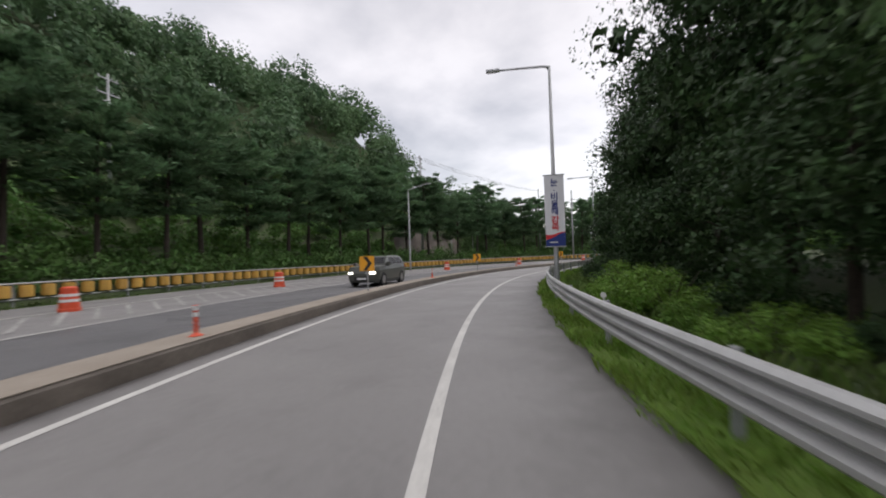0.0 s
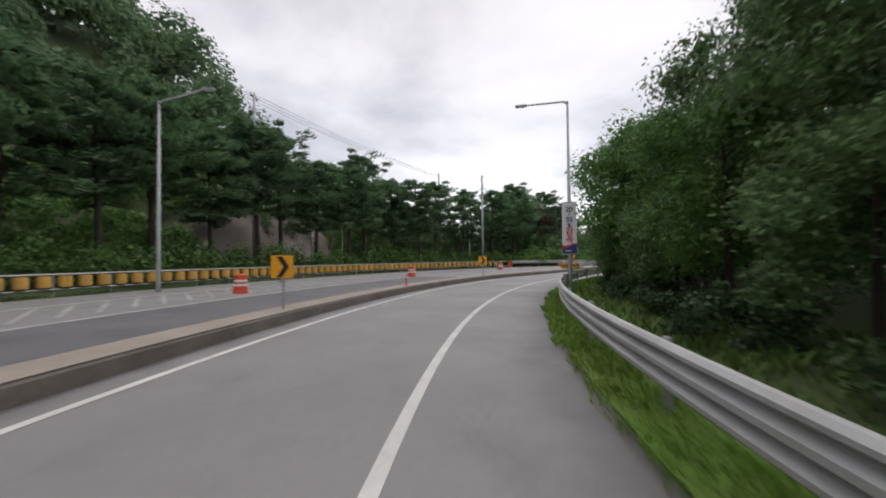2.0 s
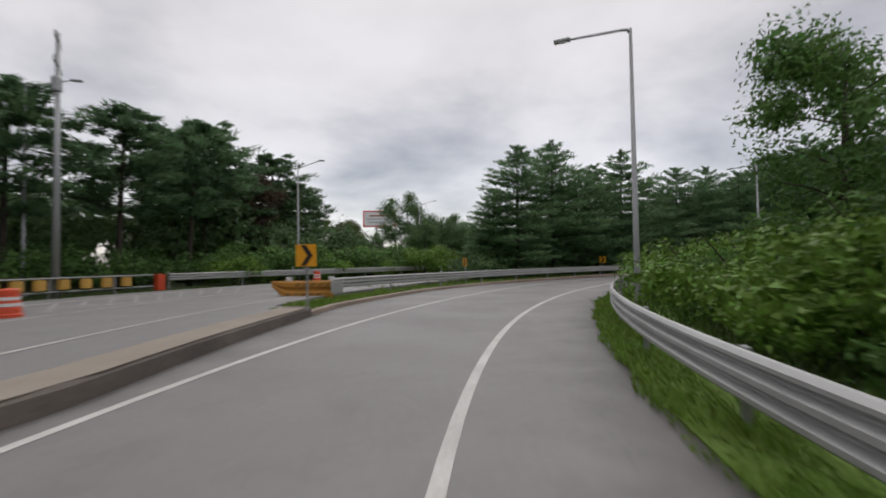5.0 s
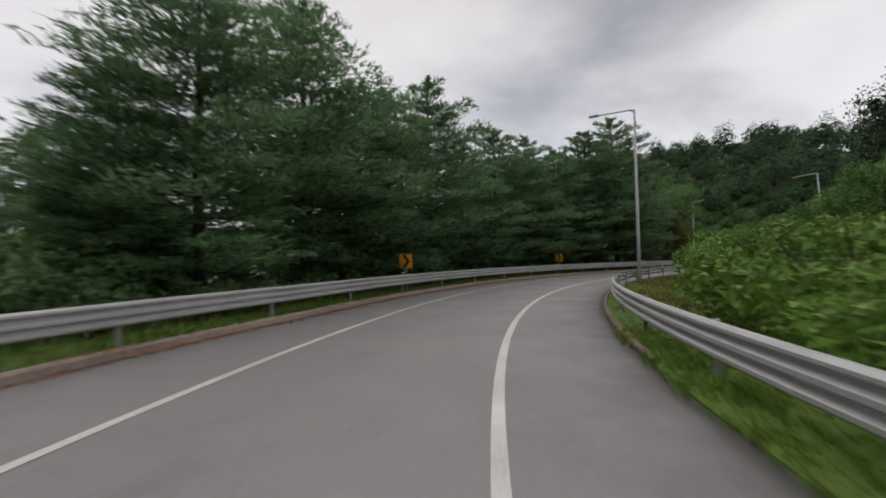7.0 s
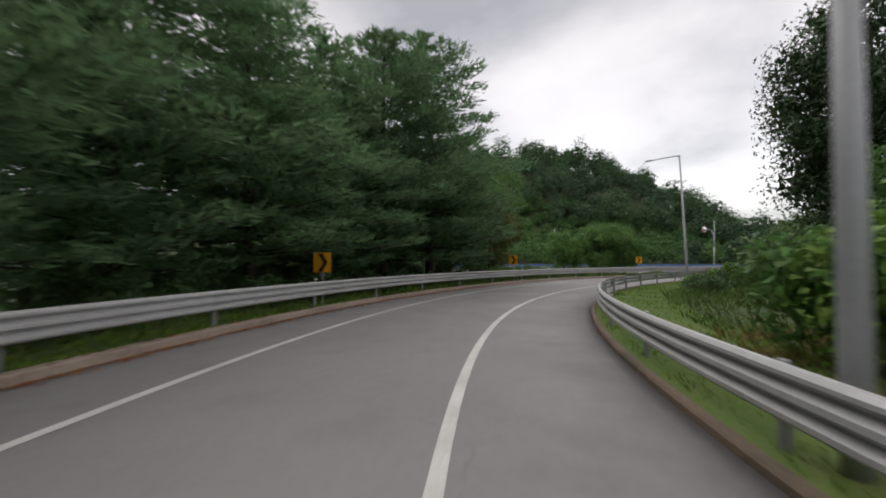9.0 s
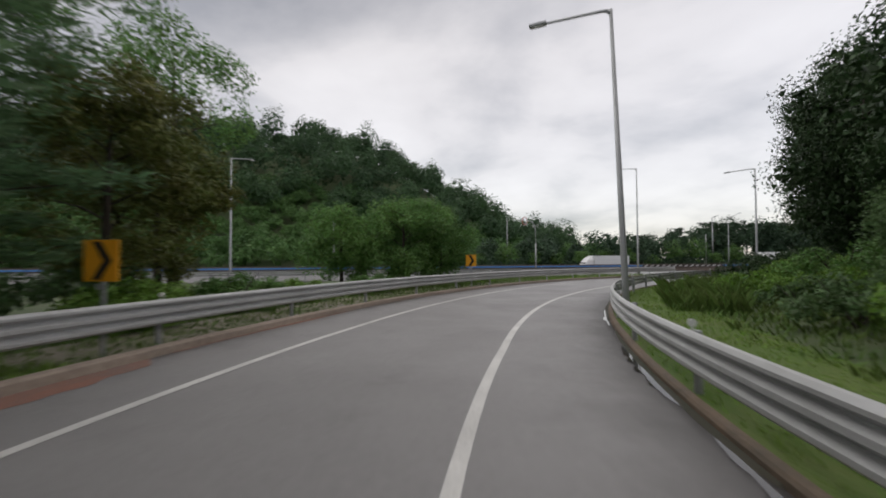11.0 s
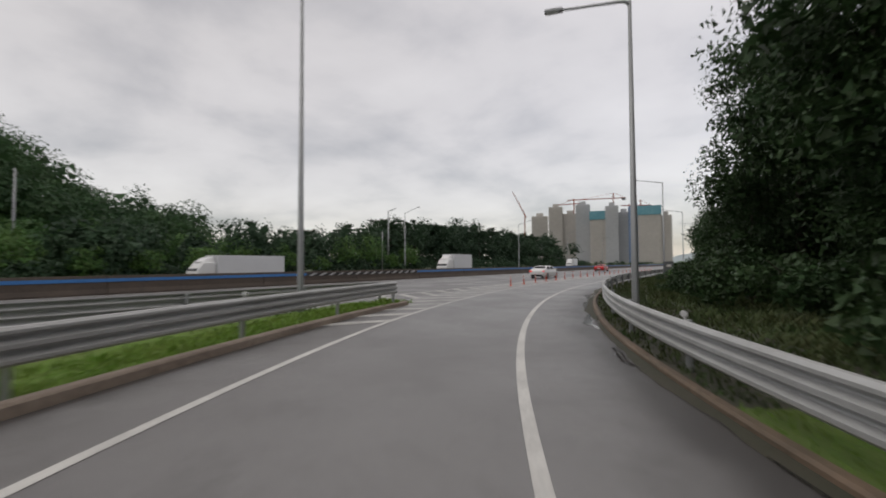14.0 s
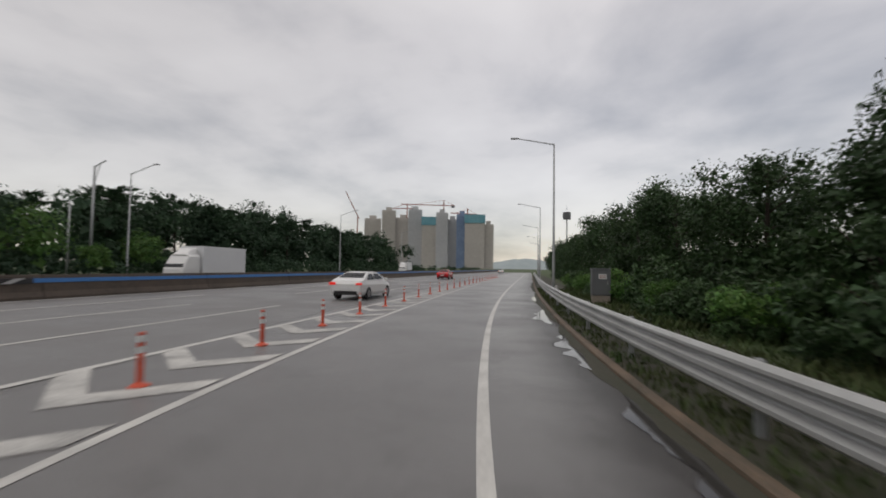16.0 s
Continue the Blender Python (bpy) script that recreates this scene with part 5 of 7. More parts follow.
along(RAMP, T_SHADE, [(102.5 + 3.0 * i, -9.4 - 1.0 * ((i * 3) % 4), 0.65 + 0.14 * ((i * 5) % 4)) for i in range(19)], "dark green shrub under the conifers", "shrubs under the conifers")
along(RAMP, T_SHADE, [(122 + 4.2 * i, -17 - 1.0 * ((i * 3) % 4), 0.95 + 0.14 * ((i * 5) % 4)) for i in range(9)], "dark green shrub behind the conifers", "shrubs under the conifers")
along(RAMP, T_SHADE, [(105.5 + 2.4 * i, -7.6 - 0.6 * (i % 3), 0.62 + 0.1 * ((i * 3) % 4)) for i in range(18)], "dark green shrub at the foot of the conifers", "shrubs under the conifers")
along(RAMP, T_SPARSE, [(160.5, -13.0, 1.0), (155.5, -14.0, 0.95)], "tall thin tree with sparse leaves", "trees outside the bend")
along(RAMP, T_YELLOW, [(156.4, -9.8, 0.9), (159.2, -11.8, 0.95), (153, -12, 0.9)], "leafy tree with yellowing brown-green leaves", "trees outside the bend")
along(RAMP, T_SMALL, [(170.5, -8.6, 0.98), (174.3, -8.6, 0.82), (167.5, -10.6, 0.85), (172.4, -9.8, 0.88)], "bright green leafy tree beyond the guard rail", "trees outside the bend")
along(RAMP, T_BUSH, [(155.5, -7.6, 0.6), (159, -7.8, 0.6), (157, -9, 0.8), (162, -7.5, 0.5), (166, -7.2, 0.5), (178, -7.4, 0.45), (155, -6.6, 0.4)], "low green bush beyond the guard rail", "bushes outside the bend")

# pines beyond the roller barrier
pp = [(s, opp_outer(s) - 4.4 - 2.2 * ((i * 5) % 3) / 3, 0.95 + 0.15 * ((i * 3) % 4) / 4) for i, s in enumerate(np.arange(-42, 79, 3.9))]
along(OPP, T_PINE, pp, "red pine with a bare trunk beyond the barrier", "pines along the road")
for i, (x, y) in enumerate([(-41.8, 103.6), (-40.9, 107.6), (-40.0, 111.4), (-42.6, 120.1), (-37.8, 120.9), (-36.1, 125.7), (-34.9, 130.1), (-47.5, 116.5), (-47.9, 125.4), (-43.9, 131.5)]):
    put(T_PINE[i % 3], x, y, 1.06 + 0.05 * ((i * 2) % 3), label="tall red pine with a bare trunk beyond the road", group="pines along the road")
for i, (x, y) in enumerate([(-54.4, 121.7), (-54.4, 128.7), (-52.4, 133.2), (-49.3, 136.9), (-45.1, 139.6), (-40.7, 141.0), (-36.4, 144.1)]):
    put(T_BACK[0], x, y, 0.62 + 0.05 * (i % 3), label="dark green tree behind the pines", group="trees along the road")
for i, (x, y) in enumerate([(-49.3, 113.1), (-49.8, 116.4), (-50.0, 119.7), (-45.7, 115.3), (-45.7, 118.6), (-45.5, 122.1), (-41.4, 117.4), (-40.9, 120.8), (-40.1, 124.4), (-36.2, 119.3), (-35.1, 122.8), (-33.7, 126.3)]):
    put(T_SHADE[i % 2], x, y, 1.2 + 0.15 * (i % 3), label="dark green shrub under the pines", group="shrubs along the road")
along(OPP, T_BACK, [(58 + 5.2 * i, -22 - 2.5 * (i % 3), 0.55 + 0.06 * (i % 3)) for i in range(6)], "dark green tree behind the pines", "trees along the road")
along(OPP, T_BACK, [(34 + 4.6 * i, -28 - 2.0 * (i % 3), 0.6 + 0.05 * (i % 3)) for i in range(11)], "dark green tree behind the pines", "trees along the road")
along(OPP, T_BACK, [(66, -31, 0.55), (68, -26, 0.5), (70, -34, 0.6), (71.5, -28, 0.55), (73, -37, 0.62), (74, -31, 0.55), (76, -25, 0.5), (77, -35, 0.6)], "dark green tree behind the pines", "trees along the road")
along(OPP, T_SHADE, [(46 + 3.4 * i, -19 - 2.2 * (i % 3), 1.1 + 0.12 * (i % 3)) for i in range(5, 19)], "dark green shrub behind the pines", "shrubs along the road")
for i, (x, y) in enumerate([(-28.1, 142.2), (-26.0, 148.7), (-14.2, 135.7), (-32.2, 134.9), (-30.5, 139.6)]):
    put(T_DARK[i % 3], x, y, 0.58 + 0.06 * (i % 3), label="dark green tree behind the bushes", group="trees along the road")
put(T_DARK[1], -18.8, 134.5, 1.12, label="round dark green tree beyond the road", group="trees along the road")
for i, (x, y) in enumerate([(-46.7, 112.4), (-44.5, 115.9), (-43.4, 125.2), (-38.6, 127.0), (-36.5, 129.7), (-34.7, 133.2), (-33.9, 136.5)]):
    put(T_DARK[i % 3], x, y, 0.46 + 0.06 * (i % 3), label="young dark green tree under the pines", group="trees along the road")
put(T_RED[0], -38.9, 114.1, 1.6, label="tree with russet leaves among the pines", group="trees along the road")
put(T_YELLOW[0], -29.9, 141.3, 1.08, label="thin brownish tree beyond the road", group="trees along the road")
for i, (x, y) in enumerate([(-16.8, 129.0), (-12.4, 131.7), (-8.7, 133.3), (-12.8, 131.9), (-9.6, 137.6), (-15.1, 142.0), (-16.6, 125.2)]):
    put(T_DARK[i % 3], x, y, 0.74 + 0.07 * (i % 3), label="dark green leafy tree beyond the road", group="trees along the road")
for i, (x, y) in enumerate([(-29.6, 114.9), (-28.8, 118.2), (-26.8, 115.5), (-25.6, 118.6), (-23.7, 115.8), (-22.4, 119.0), (-20.6, 116.0), (-19.0, 119.1), (-17.3, 116.0)]):
    put(T_BUSH[i % 2], x, y, 1.35 + 0.2 * (i % 3), label="leafy green bush beyond the far rail", group="bushes beyond the roads")
put(T_RED[0], -31.0, 150.0, 1.25, label="tree with russet brown leaves beyond the road", group="trees along the road")
for i in range(7):
    x, y = -38.5 + 1.75 * i, 107.5 + 0.42 * i + 2.6 * ((i * 5) % 3)
    put(T_BUSH[i % 3], x, y, 1.35 + 0.16 * ((i * 3) % 4), label="leafy light green bush beyond the roads", group="bushes beyond the roads")
for i in range(6):
    put(T_SHADE[i % 2], -40 + 2.9 * i, 116 + 3.0 * ((i * 5) % 3), 1.7 + 0.15 * (i % 3), label="dark green shrub beyond the roads", group="bushes beyond the roads")
along(OPP, T_BUSH, [(80 + 2.9 * i, -12.4 - (i % 3) * 1.6, 1.15 + 0.2 * ((i * 2) % 3)) for i in range(20)], "green bush beyond the guard rail", "bushes along the road")
for ob in T_DARK + T_PINE + T_FIR + T_BUSH + T_SMALL + T_YELLOW + T_RED + T_BACK + T_TALL + T_FIRB + T_SHADE + T_SPARSE + T_ARCH + T_NEAR + T_MERGE + T_DEEP + T_EDGE:
    discard(ob)

# ---------------------------------------------------------------- far woods
rng = np.random.default_rng(3)


def scatter(x0, x1, y0, y1, step, keep):
    X, Y = np.meshgrid(np.arange(x0, x1, step), np.arange(y0, y1, step))
    X, Y = X.ravel() + rng.uniform(-0.4, 0.4, X.size) * step, Y.ravel() + rng.uniform(-0.4, 0.4, Y.size) * step
    Z = ground_z(X, Y)
    k = keep(X, Y, Z)
    return np.stack([X[k], Y[k], Z[k]], 1)


def west_keep(X, Y, Z):
    s, o = OPP.near(X, Y)
    return (o < -36) & (Z > 1.5)


def slope_keep(X, Y, Z):
    s, o = OPP.near(X, Y)
    cut = (X + 49) * 0.9265 + (Y - 46) * 0.3764
    return (o < -18) & (o > -38) & (Y < 105) & ~((Y > 43) & (Y < 80) & (cut > -4.2) & (cut < 30))


def east_keep(X, Y, Z):
    s, o = HWY.near(X, Y)
    return (o < MED - 46) & (o > MED - 112) & (Z > 1.6)


def vine_keep(X, Y, Z):
    s, o = HWY.near(X, Y)
    return (o < MED - 20) & (o > MED - 57) & (Z > 0.15)


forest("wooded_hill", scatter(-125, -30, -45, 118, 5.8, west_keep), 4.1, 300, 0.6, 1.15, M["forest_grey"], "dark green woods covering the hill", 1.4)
forest("slope_shrubs", scatter(-75, -22, -40, 106, 2.35, slope_keep), 1.45, 105, 0.25, 0.55, M["leaf_mid"], "green shrubs covering the slope under the pines", 0.9)
forest("wooded_hill", scatter(90, 250, 20, 240, 6.4, east_keep), 4.2, 340, 0.5, 0.95, M["forest"], "dark green woods covering the hill beyond the highway", 1.25)
forest("vine_slope", scatter(90, 190, 20, 200, 3.2, vine_keep), 2.5, 210, 0.3, 0.66, M["forest_green"], "vine-covered green slope beyond the highway", 0.95)
belt = []
for s, d in [(s, d) for s in np.arange(-30, 148, 6.5) for d in (0, 8, 16, 26)]:
    s, d = s + rng.uniform(-2.4, 2.4), d + rng.uniform(-3, 3)
    x, y = (float(q) for q in HWY.at(s, MED - 23 - d - 0.03 * max(0, s - 60)))
    if 46 <= y < 95 and d < 20:
        belt += [(x, y, -0.5), (x + 0.6, y, 1.2)]
    if y < 46:
        belt += [(x, y, -0.5), (x + 0.6, y, 3.0)] + ([(x, y + 0.5, 6.8 if y < 16 else 4.4)] if d > 6 and y < 30 else [])
belt = np.array(belt)
forest("tree_belt", belt, 3.2, 210, 0.40, 0.78, M["forest_pine"], "dark belt of trees beyond the highway", 1.1)
T_FAR = [pine(25, 13.0, 4.4, 700, 0.5, 1.5, leaf=M["forest_pine"], tiers=7, shape=5), pine(26, 12.0, 4.8, 700, 0.55, 1.5, leaf=M["forest_pine"], tiers=6, shape=5)]
for i in range(27):
    sb = 14 + i * 4.8 + 2.0 * math.sin(i * 2.1)
    x, y = (float(q) for q in HWY.at(sb, MED - 26 - 5.0 * ((i * 3) % 4) - 0.03 * max(0, sb - 60)))
    put(T_FAR[i % 2], x, y, (0.52 if sb < 33 else 0.80 if sb < 75 else 0.86) + 0.05 * ((i * 5) % 4), label="dark flat-topped pine in the belt beyond the highway", group="pines beyond the highway")
for ob in T_FAR:
    discard(ob)
will = np.array([(*(float(q) for q in HWY.at(s, MED - 20 - 2 * rng.random())), 0.0) for s in np.arange(-26, 40, 5.5)])
forest("willow_row", will, 2.5, 560, 0.22, 0.46, M["leaf_mid"], "light green willows before the tree belt", 1.1)
front = np.array([(*(float(q) for q in HWY.at(s, MED - 19.5 - 3 * rng.random())), -0.4) for s in np.concatenate([np.arange(-40, 150, 2.2), np.arange(152, 330, 8.5)])])
forest("belt_shrubs", front, 1.7, 110, 0.3, 0.6, M["forest_pine"], "dark shrubs at the foot of the tree belt", 1.0, 14)
far = np.array([(rng.uniform(-80, 120), rng.uniform(200, 330), -0.5) for i in range(110)])
forest("far_trees", far, 5.0, 140, 0.7, 1.3, M["forest"], "distant dark green trees", 1.1)
pts = np.array([(*(float(q) for q in OPP.at(s, opp_outer(s) - 2.1 - 0.7 * (k % 2) + 0.3 * rng.random())), 0.10) for k, s in enumerate(np.arange(-50, 122, 0.5))])
forest("hedge", pts, 1.02, 105, 0.12, 0.27, M["hedge"], "clipped dark green hedge behind the barrier", 1.5)
back = np.array([(*(float(q) for q in OPP.at(s, opp_outer(s) - 11.5 - 4.5 * (k % 3) - rng.random())), 0.0) for k, s in enumerate(np.arange(62, 112, 1.5))])
back[:, 2] = ground_z(back[:, 0], back[:, 1]) - 0.2
forest("woods_behind_pines", back, 3.3, 330, 0.30, 0.58, M["leaf_dark"], "dense green undergrowth behind the pines", 1.35)

def leaf_litter(s0, s1, n, seed):
    """Fallen leaves lying in the gutter along the left kerb, as one mesh."""
    rng = np.random.default_rng(seed)
    s = rng.uniform(s0, s1, n)
    off = np.array([left_kerb(q) for q in s])
    top = rng.random(n) < 0.35
    q = np.where(top, -rng.uniform(0.05, 0.5, n), np.abs(rng.normal(0, 0.16, n)) + 0.01)
    x, y = RAMP.at(s, off + q)
    z = np.where(top, np.where(q > -0.25, 0.166, 0.085), 0.010) + rng.uniform(0, 0.01, n)
    a, L = rng.uniform(0, 6.28, n), rng.uniform(0.025, 0.06, n)
    c = np.stack([x, y, z], 1)
    u = np.stack([np.cos(a) * L, np.sin(a) * L, rng.uniform(-0.2, 0.4, n) * L], 1)
    w = np.stack([-np.sin(a) * L * 0.6, np.cos(a) * L * 0.6, rng.uniform(0, 0.4, n) * L], 1)
    v = np.stack([c - u, c - w + [0, 0, 0.004], c + u, c + w], 1).reshape(-1, 3)
    f = np.arange(n)[:, None] * 4 + np.array([[0, 1, 2, 3]])
    tagged(new("leaf_litter", np_mesh("leaf_litter", v, f, M["litter"])), "fallen russet leaves along the kerb", "fallen leaves", kind="stuff")


leaf_litter(98, 148, 3400, 71)

# ---------------------------------------------------------------- grass and weeds
blades("verge_grass", RAMP, -20, 104, lambda s: right_edge(s) + 0.0, lambda s: right_edge(s) + 1.6, 36000, 0.06, 0.20, M["grass"], "bright green grass under the guard rail", 0.014, 0.02)
blades("verge_grass", RAMP, -20, 104, lambda s: right_edge(s) - 0.10 - 0.10 * math.sin(s * 2.3) * math.sin(s * 0.9 + 1), lambda s: right_edge(s) + 0.75, 30000, 0.08, 0.27, M["grass"], "bright green grass growing over the edge of the asphalt", 0.013, 0.005)
blades("verge_grass", RAMP, 191, 250, lambda s: right_edge(s) + 0.22, lambda s: right_edge(s) + 3.0, 22000, 0.05, 0.22, M["grass_shaded"], "green grass beside the kerb, darkened for tree shade", 0.018, 0.05)
blades("verge_grass", RAMP, 104, 191, lambda s: right_edge(s) + 0.25, lambda s: right_edge(s) + 3.2, 26000, 0.04, 0.13, M["grass"], "short green grass beside the kerb", 0.012, 0.05)
blades("dry_grass", RAMP, 103, 131, lambda s: right_edge(s) + 0.9, lambda s: right_edge(s) + 4.6, 13000, 0.10, 0.42, M["dry_grass"], "dry yellowish grass beyond the guard rail", 0.014, lambda x, y: ground_z(x, y) + 0.03)
blades("weeds", RAMP, -10, 104, lambda s: right_edge(s) + 1.3, lambda s: right_edge(s) + 5.5, 26000, 0.2, 0.6, M["weed"], "tall green weeds beyond the guard rail", 0.03, lambda x, y: ground_z(x, y) - 0.02)
blades("weeds", RAMP, 190, 250, lambda s: right_edge(s) + 2.6, lambda s: right_edge(s) + 7.5, 30000, 0.15, 0.55, M["grass_shaded"], "green weeds beyond the guard rail, darkened for tree shade", 0.026, lambda x, y: ground_z(x, y) - 0.02)
blades("weeds", RAMP, 104, 190, lambda s: right_edge(s) + 2.6, lambda s: right_edge(s) + 7.5, 23000, 0.15, 0.5, M["weed"], "green weeds beyond the guard rail", 0.026, lambda x, y: ground_z(x, y) - 0.02)
for a, b, f0, f1, n in ((163, 168, 6.4, 8.6, 1500), (170.5, 175, 6.2, 8.4, 1500), (177, 183.5, 6.0, 8.6, 2600), (185.5, 190, 6.0, 8.0, 1500)):
    blades("tall_grass", RAMP, a, b, f0, f1, n, 0.5, 1.15, M["weed"], "tall light green grass clump beyond the guard rail", 0.018, lambda x, y: ground_z(x, y) - 0.02)
blades("verge_grass", RAMP, 84, 152, lambda s: left_kerb(s) - 0.27, lambda s: rail_l(s) - 1.6, 22000, 0.06, 0.22, M["grass"], "green grass under the guard rail", 0.02, 0.06)
blades("kerb_grass", RAMP, 79.6, 88, lambda s: left_kerb(s) - 0.3, lambda s: left_kerb(s) - 1.7, 4200, 0.12, 0.36, M["grass"], "rough grass where the kerb meets the guard rail", 0.016, 0.05)
blades("kerb_grass", RAMP, 200.5, 203.2, lambda s: left_kerb(s) - 0.1, lambda s: left_kerb(s) - 1.3, 1500, 0.10, 0.34, M["grass"], "tuft of grass at the end of the kerb", 0.016, 0.03)
blades("verge_grass", RAMP, 184, 202.4, lambda s: left_kerb(s) - 0.27, lambda s: rail_l(s) - 1.6, 8000, 0.05, 0.2, M["grass"], "green grass round the end of the guard rail", 0.02, 0.06)
blades("verge_grass", RAMP, 150, 184, lambda s: left_kerb(s) - 0.27, lambda s: rail_l(s) - 1.6, 4000, 0.05, 0.22, M["weed"], "sparse grass under the guard rail", 0.02, 0.06)
blades("weeds", RAMP, 90, 200, lambda s: rail_l(s) - 1.2, lambda s: rail_l(s) - 7, 24000, 0.15, 0.5, M["weed"], "green weeds beyond the guard rail", 0.03, lambda x, y: ground_z(x, y) - 0.02)
blades("verge_grass", OPP, -45, 100, lambda s: opp_outer(s) + 3.0, lambda s: opp_outer(s) - 2.0, 24000, 0.08, 0.25, M["weed"], "rough grass along the barrier", 0.03, 0.0)

# ---------------------------------------------------------------- signs
def chevron_sign(s, off, z0, label, w=0.62, h=0.60, mid=1.55, turn=0.0):
    root = tagged(new("chevron_sign"), label, "road sign", group="chevron signs")
    root.matrix_basis = RAMP.place(s, off, 0.0, turn)
    bm = bmesh.new()
    tube(bm, [(0, 0.04, z0 - 0.05), (0, 0.04, mid + h / 2 - 0.05)], 0.035, 10)
    part("post", bm, M["pole"], root)
    bm = bmesh.new()
    box(bm, -w / 2, w / 2, -0.03, 0.0, mid - h / 2, mid + h / 2, bevel=0.012)
    part("panel", bm, M["yellow"], root)
    bm = bmesh.new()
    t = w * 0.26
    pts = [(-w * 0.24, h * 0.46), (-w * 0.24 + t, h * 0.46), (w * 0.34, 0), (-w * 0.24 + t, -h * 0.46), (-w * 0.24, -h * 0.46), (w * 0.34 - t, 0)]
    vs = [bm.verts.new((x, -0.034, mid + z)) for x, z in pts]
    for q in ((0, 1, 2, 5), (5, 2, 3, 4)):
        bm.faces.new([vs[i] for i in q])
    bmesh.ops.recalc_face_normals(bm, faces=bm.faces[:])
    part("arrow", bm, M["black"], root, "black arrow pointing along the bend")
    bm = bmesh.new()
    box(bm, -0.10, 0.10, -0.02, 0.01, mid - h / 2 - 0.14, mid - h / 2 - 0.04)
    part("plate", bm, M["pole"], root)
    return root


for s, off in ((18.0, -3.1), (38.6, -3.2), (60.5, -3.15)):
    chevron_sign(s, off, 0.30, "yellow and black chevron sign on the median kerb", w=0.68, h=0.64, mid=1.5)
chevron_sign(79.0, -4.6, 0.30, "yellow and black chevron sign at the end of the kerb", w=0.72, h=0.68, mid=1.95).location = (-23.15, 73.5, 0.0)
chevron_sign(96.0, -6.75, 0.0, "yellow and black chevron sign turned towards the other road", mid=1.62, turn=-34)
for s, off in ((114.05, -5.1), (134.2, -4.75), (152.7, -4.55), (171.8, -4.5)):
    chevron_sign(s, off, 0.0, "yellow and black chevron sign beside the guard rail", w=0.72, h=0.72, mid=1.64 if s < 140 else 1.74)


def glyphs(text, size, material, parent, x, y, z, bold=0.0, name="lettering"):
    """Upright text facing -y, centred at x, z."""
    cu = bpy.data.curves.new(name, "FONT")
    cu.body, cu.size, cu.align_x, cu.align_y, cu.offset = text, size, "CENTER", "CENTER", bold
    tmp = bpy.data.objects.new(name, cu)
    me = bpy.data.meshes.new_from_object(tmp)
    bpy.data.objects.remove(tmp)
    me.transform(pose(x, y, z, 90, 0, 0))
    me.materials.clear(); me.materials.append(material)
    return part(name, me, None, parent)


def banner(lamp, w, h, z0, rows, label):
    root = tagged(new("banner"), label, "banner", group="lamp banners")
    m = lamp.matrix_basis
    s = float(RAMP.near(m.translation.x, m.translation.y)[0][0])
    root.matrix_basis = pose(m.translation.x, m.translation.y, 0, 0, 0, math.degrees(RAMP.head(s)))
    nx, nz = 6, 14
    v = [((i / nx - 0.5) * w, -0.14 + 0.012 * math.sin(i * 1.3 + k * 0.6), z0 + h * k / nz) for k in range(nz + 1) for i in range(nx + 1)]
    f = [(k * (nx + 1) + i, k * (nx + 1) + i + 1, (k + 1) * (nx + 1) + i + 1, (k + 1) * (nx + 1) + i) for k in range(nz) for i in range(nx)]
    part("cloth", np_mesh("cloth", v, f, M["banner"], True), None, root)
    for z in (z0, z0 + h):
        bm = bmesh.new()
        tube(bm, [(-w / 2 - 0.05, -0.14, z), (w / 2 + 0.05, -0.14, z)], 0.022, 8)
        box(bm, -0.02, 0.02, -0.14, 0.0, z - 0.015, z + 0.015)
        part("bracket", bm, M["pole"], root)
    # printed foot: a blue field below a rising wave, a red band above it
    n = 12
    wave = lambda i: 0.20 * h * (0.55 + 0.45 * (0.5 - 0.5 * math.cos(math.pi * i / n)))
    for nm, lo, hi, mt, y in (("blue_print", lambda i: 0.02, lambda i: wave(i) - 0.03, M["navy"], -0.160), ("red_print", lambda i: wave(i) - 0.03, lambda i: wave(i) + 0.06 * h * (1 - i / n) ** 1.5 + 0.004, M["red"], -0.161)):
        vv = [((i / n - 0.5) * w * 0.99, y, z0 + (lo(i) if k == 0 else hi(i))) for i in range(n + 1) for k in (0, 1)]
        ff = [(2 * i, 2 * i + 2, 2 * i + 3, 2 * i + 1) for i in range(n)]
        part(nm, np_mesh(nm, vv, ff, mt), None, root)
    bm = bmesh.new()
    box(bm, -w * 0.30, w * 0.12, -0.165, -0.162, z0 + 0.052 * h, z0 + 0.068 * h)
    part("emblem", bm, M["white"], root)
    for text, size, mt, dz in rows:
        glyphs(text, size, mt, root, 0, -0.165, z0 + h * dz, 0.006)
    return root


banner(LAMPS[0], 0.80, 3.0, 1.95, [("눈", 0.36, M["navy"], 0.885), ("·", 0.30, M["navy"], 0.775), ("비", 0.36, M["navy"], 0.69), ("올", 0.33, M["navy"], 0.585), ("때", 0.33, M["navy"], 0.485), ("감", 0.36, M["red"], 0.36), ("속", 0.36, M["red"], 0.265)], "white vertical banner with blue and red Korean lettering")
banner(LAMPS[1], 0.70, 2.60, 1.85, [("20", 0.34, M["ink"], 0.865), ("/", 0.30, M["ink"], 0.775), ("50", 0.34, M["ink"], 0.665), ("%", 0.30, M["ink"], 0.55), ("감", 0.44, M["red"], 0.42), ("속", 0.44, M["red"], 0.27)], "white vertical banner with numbers and red Korean lettering")


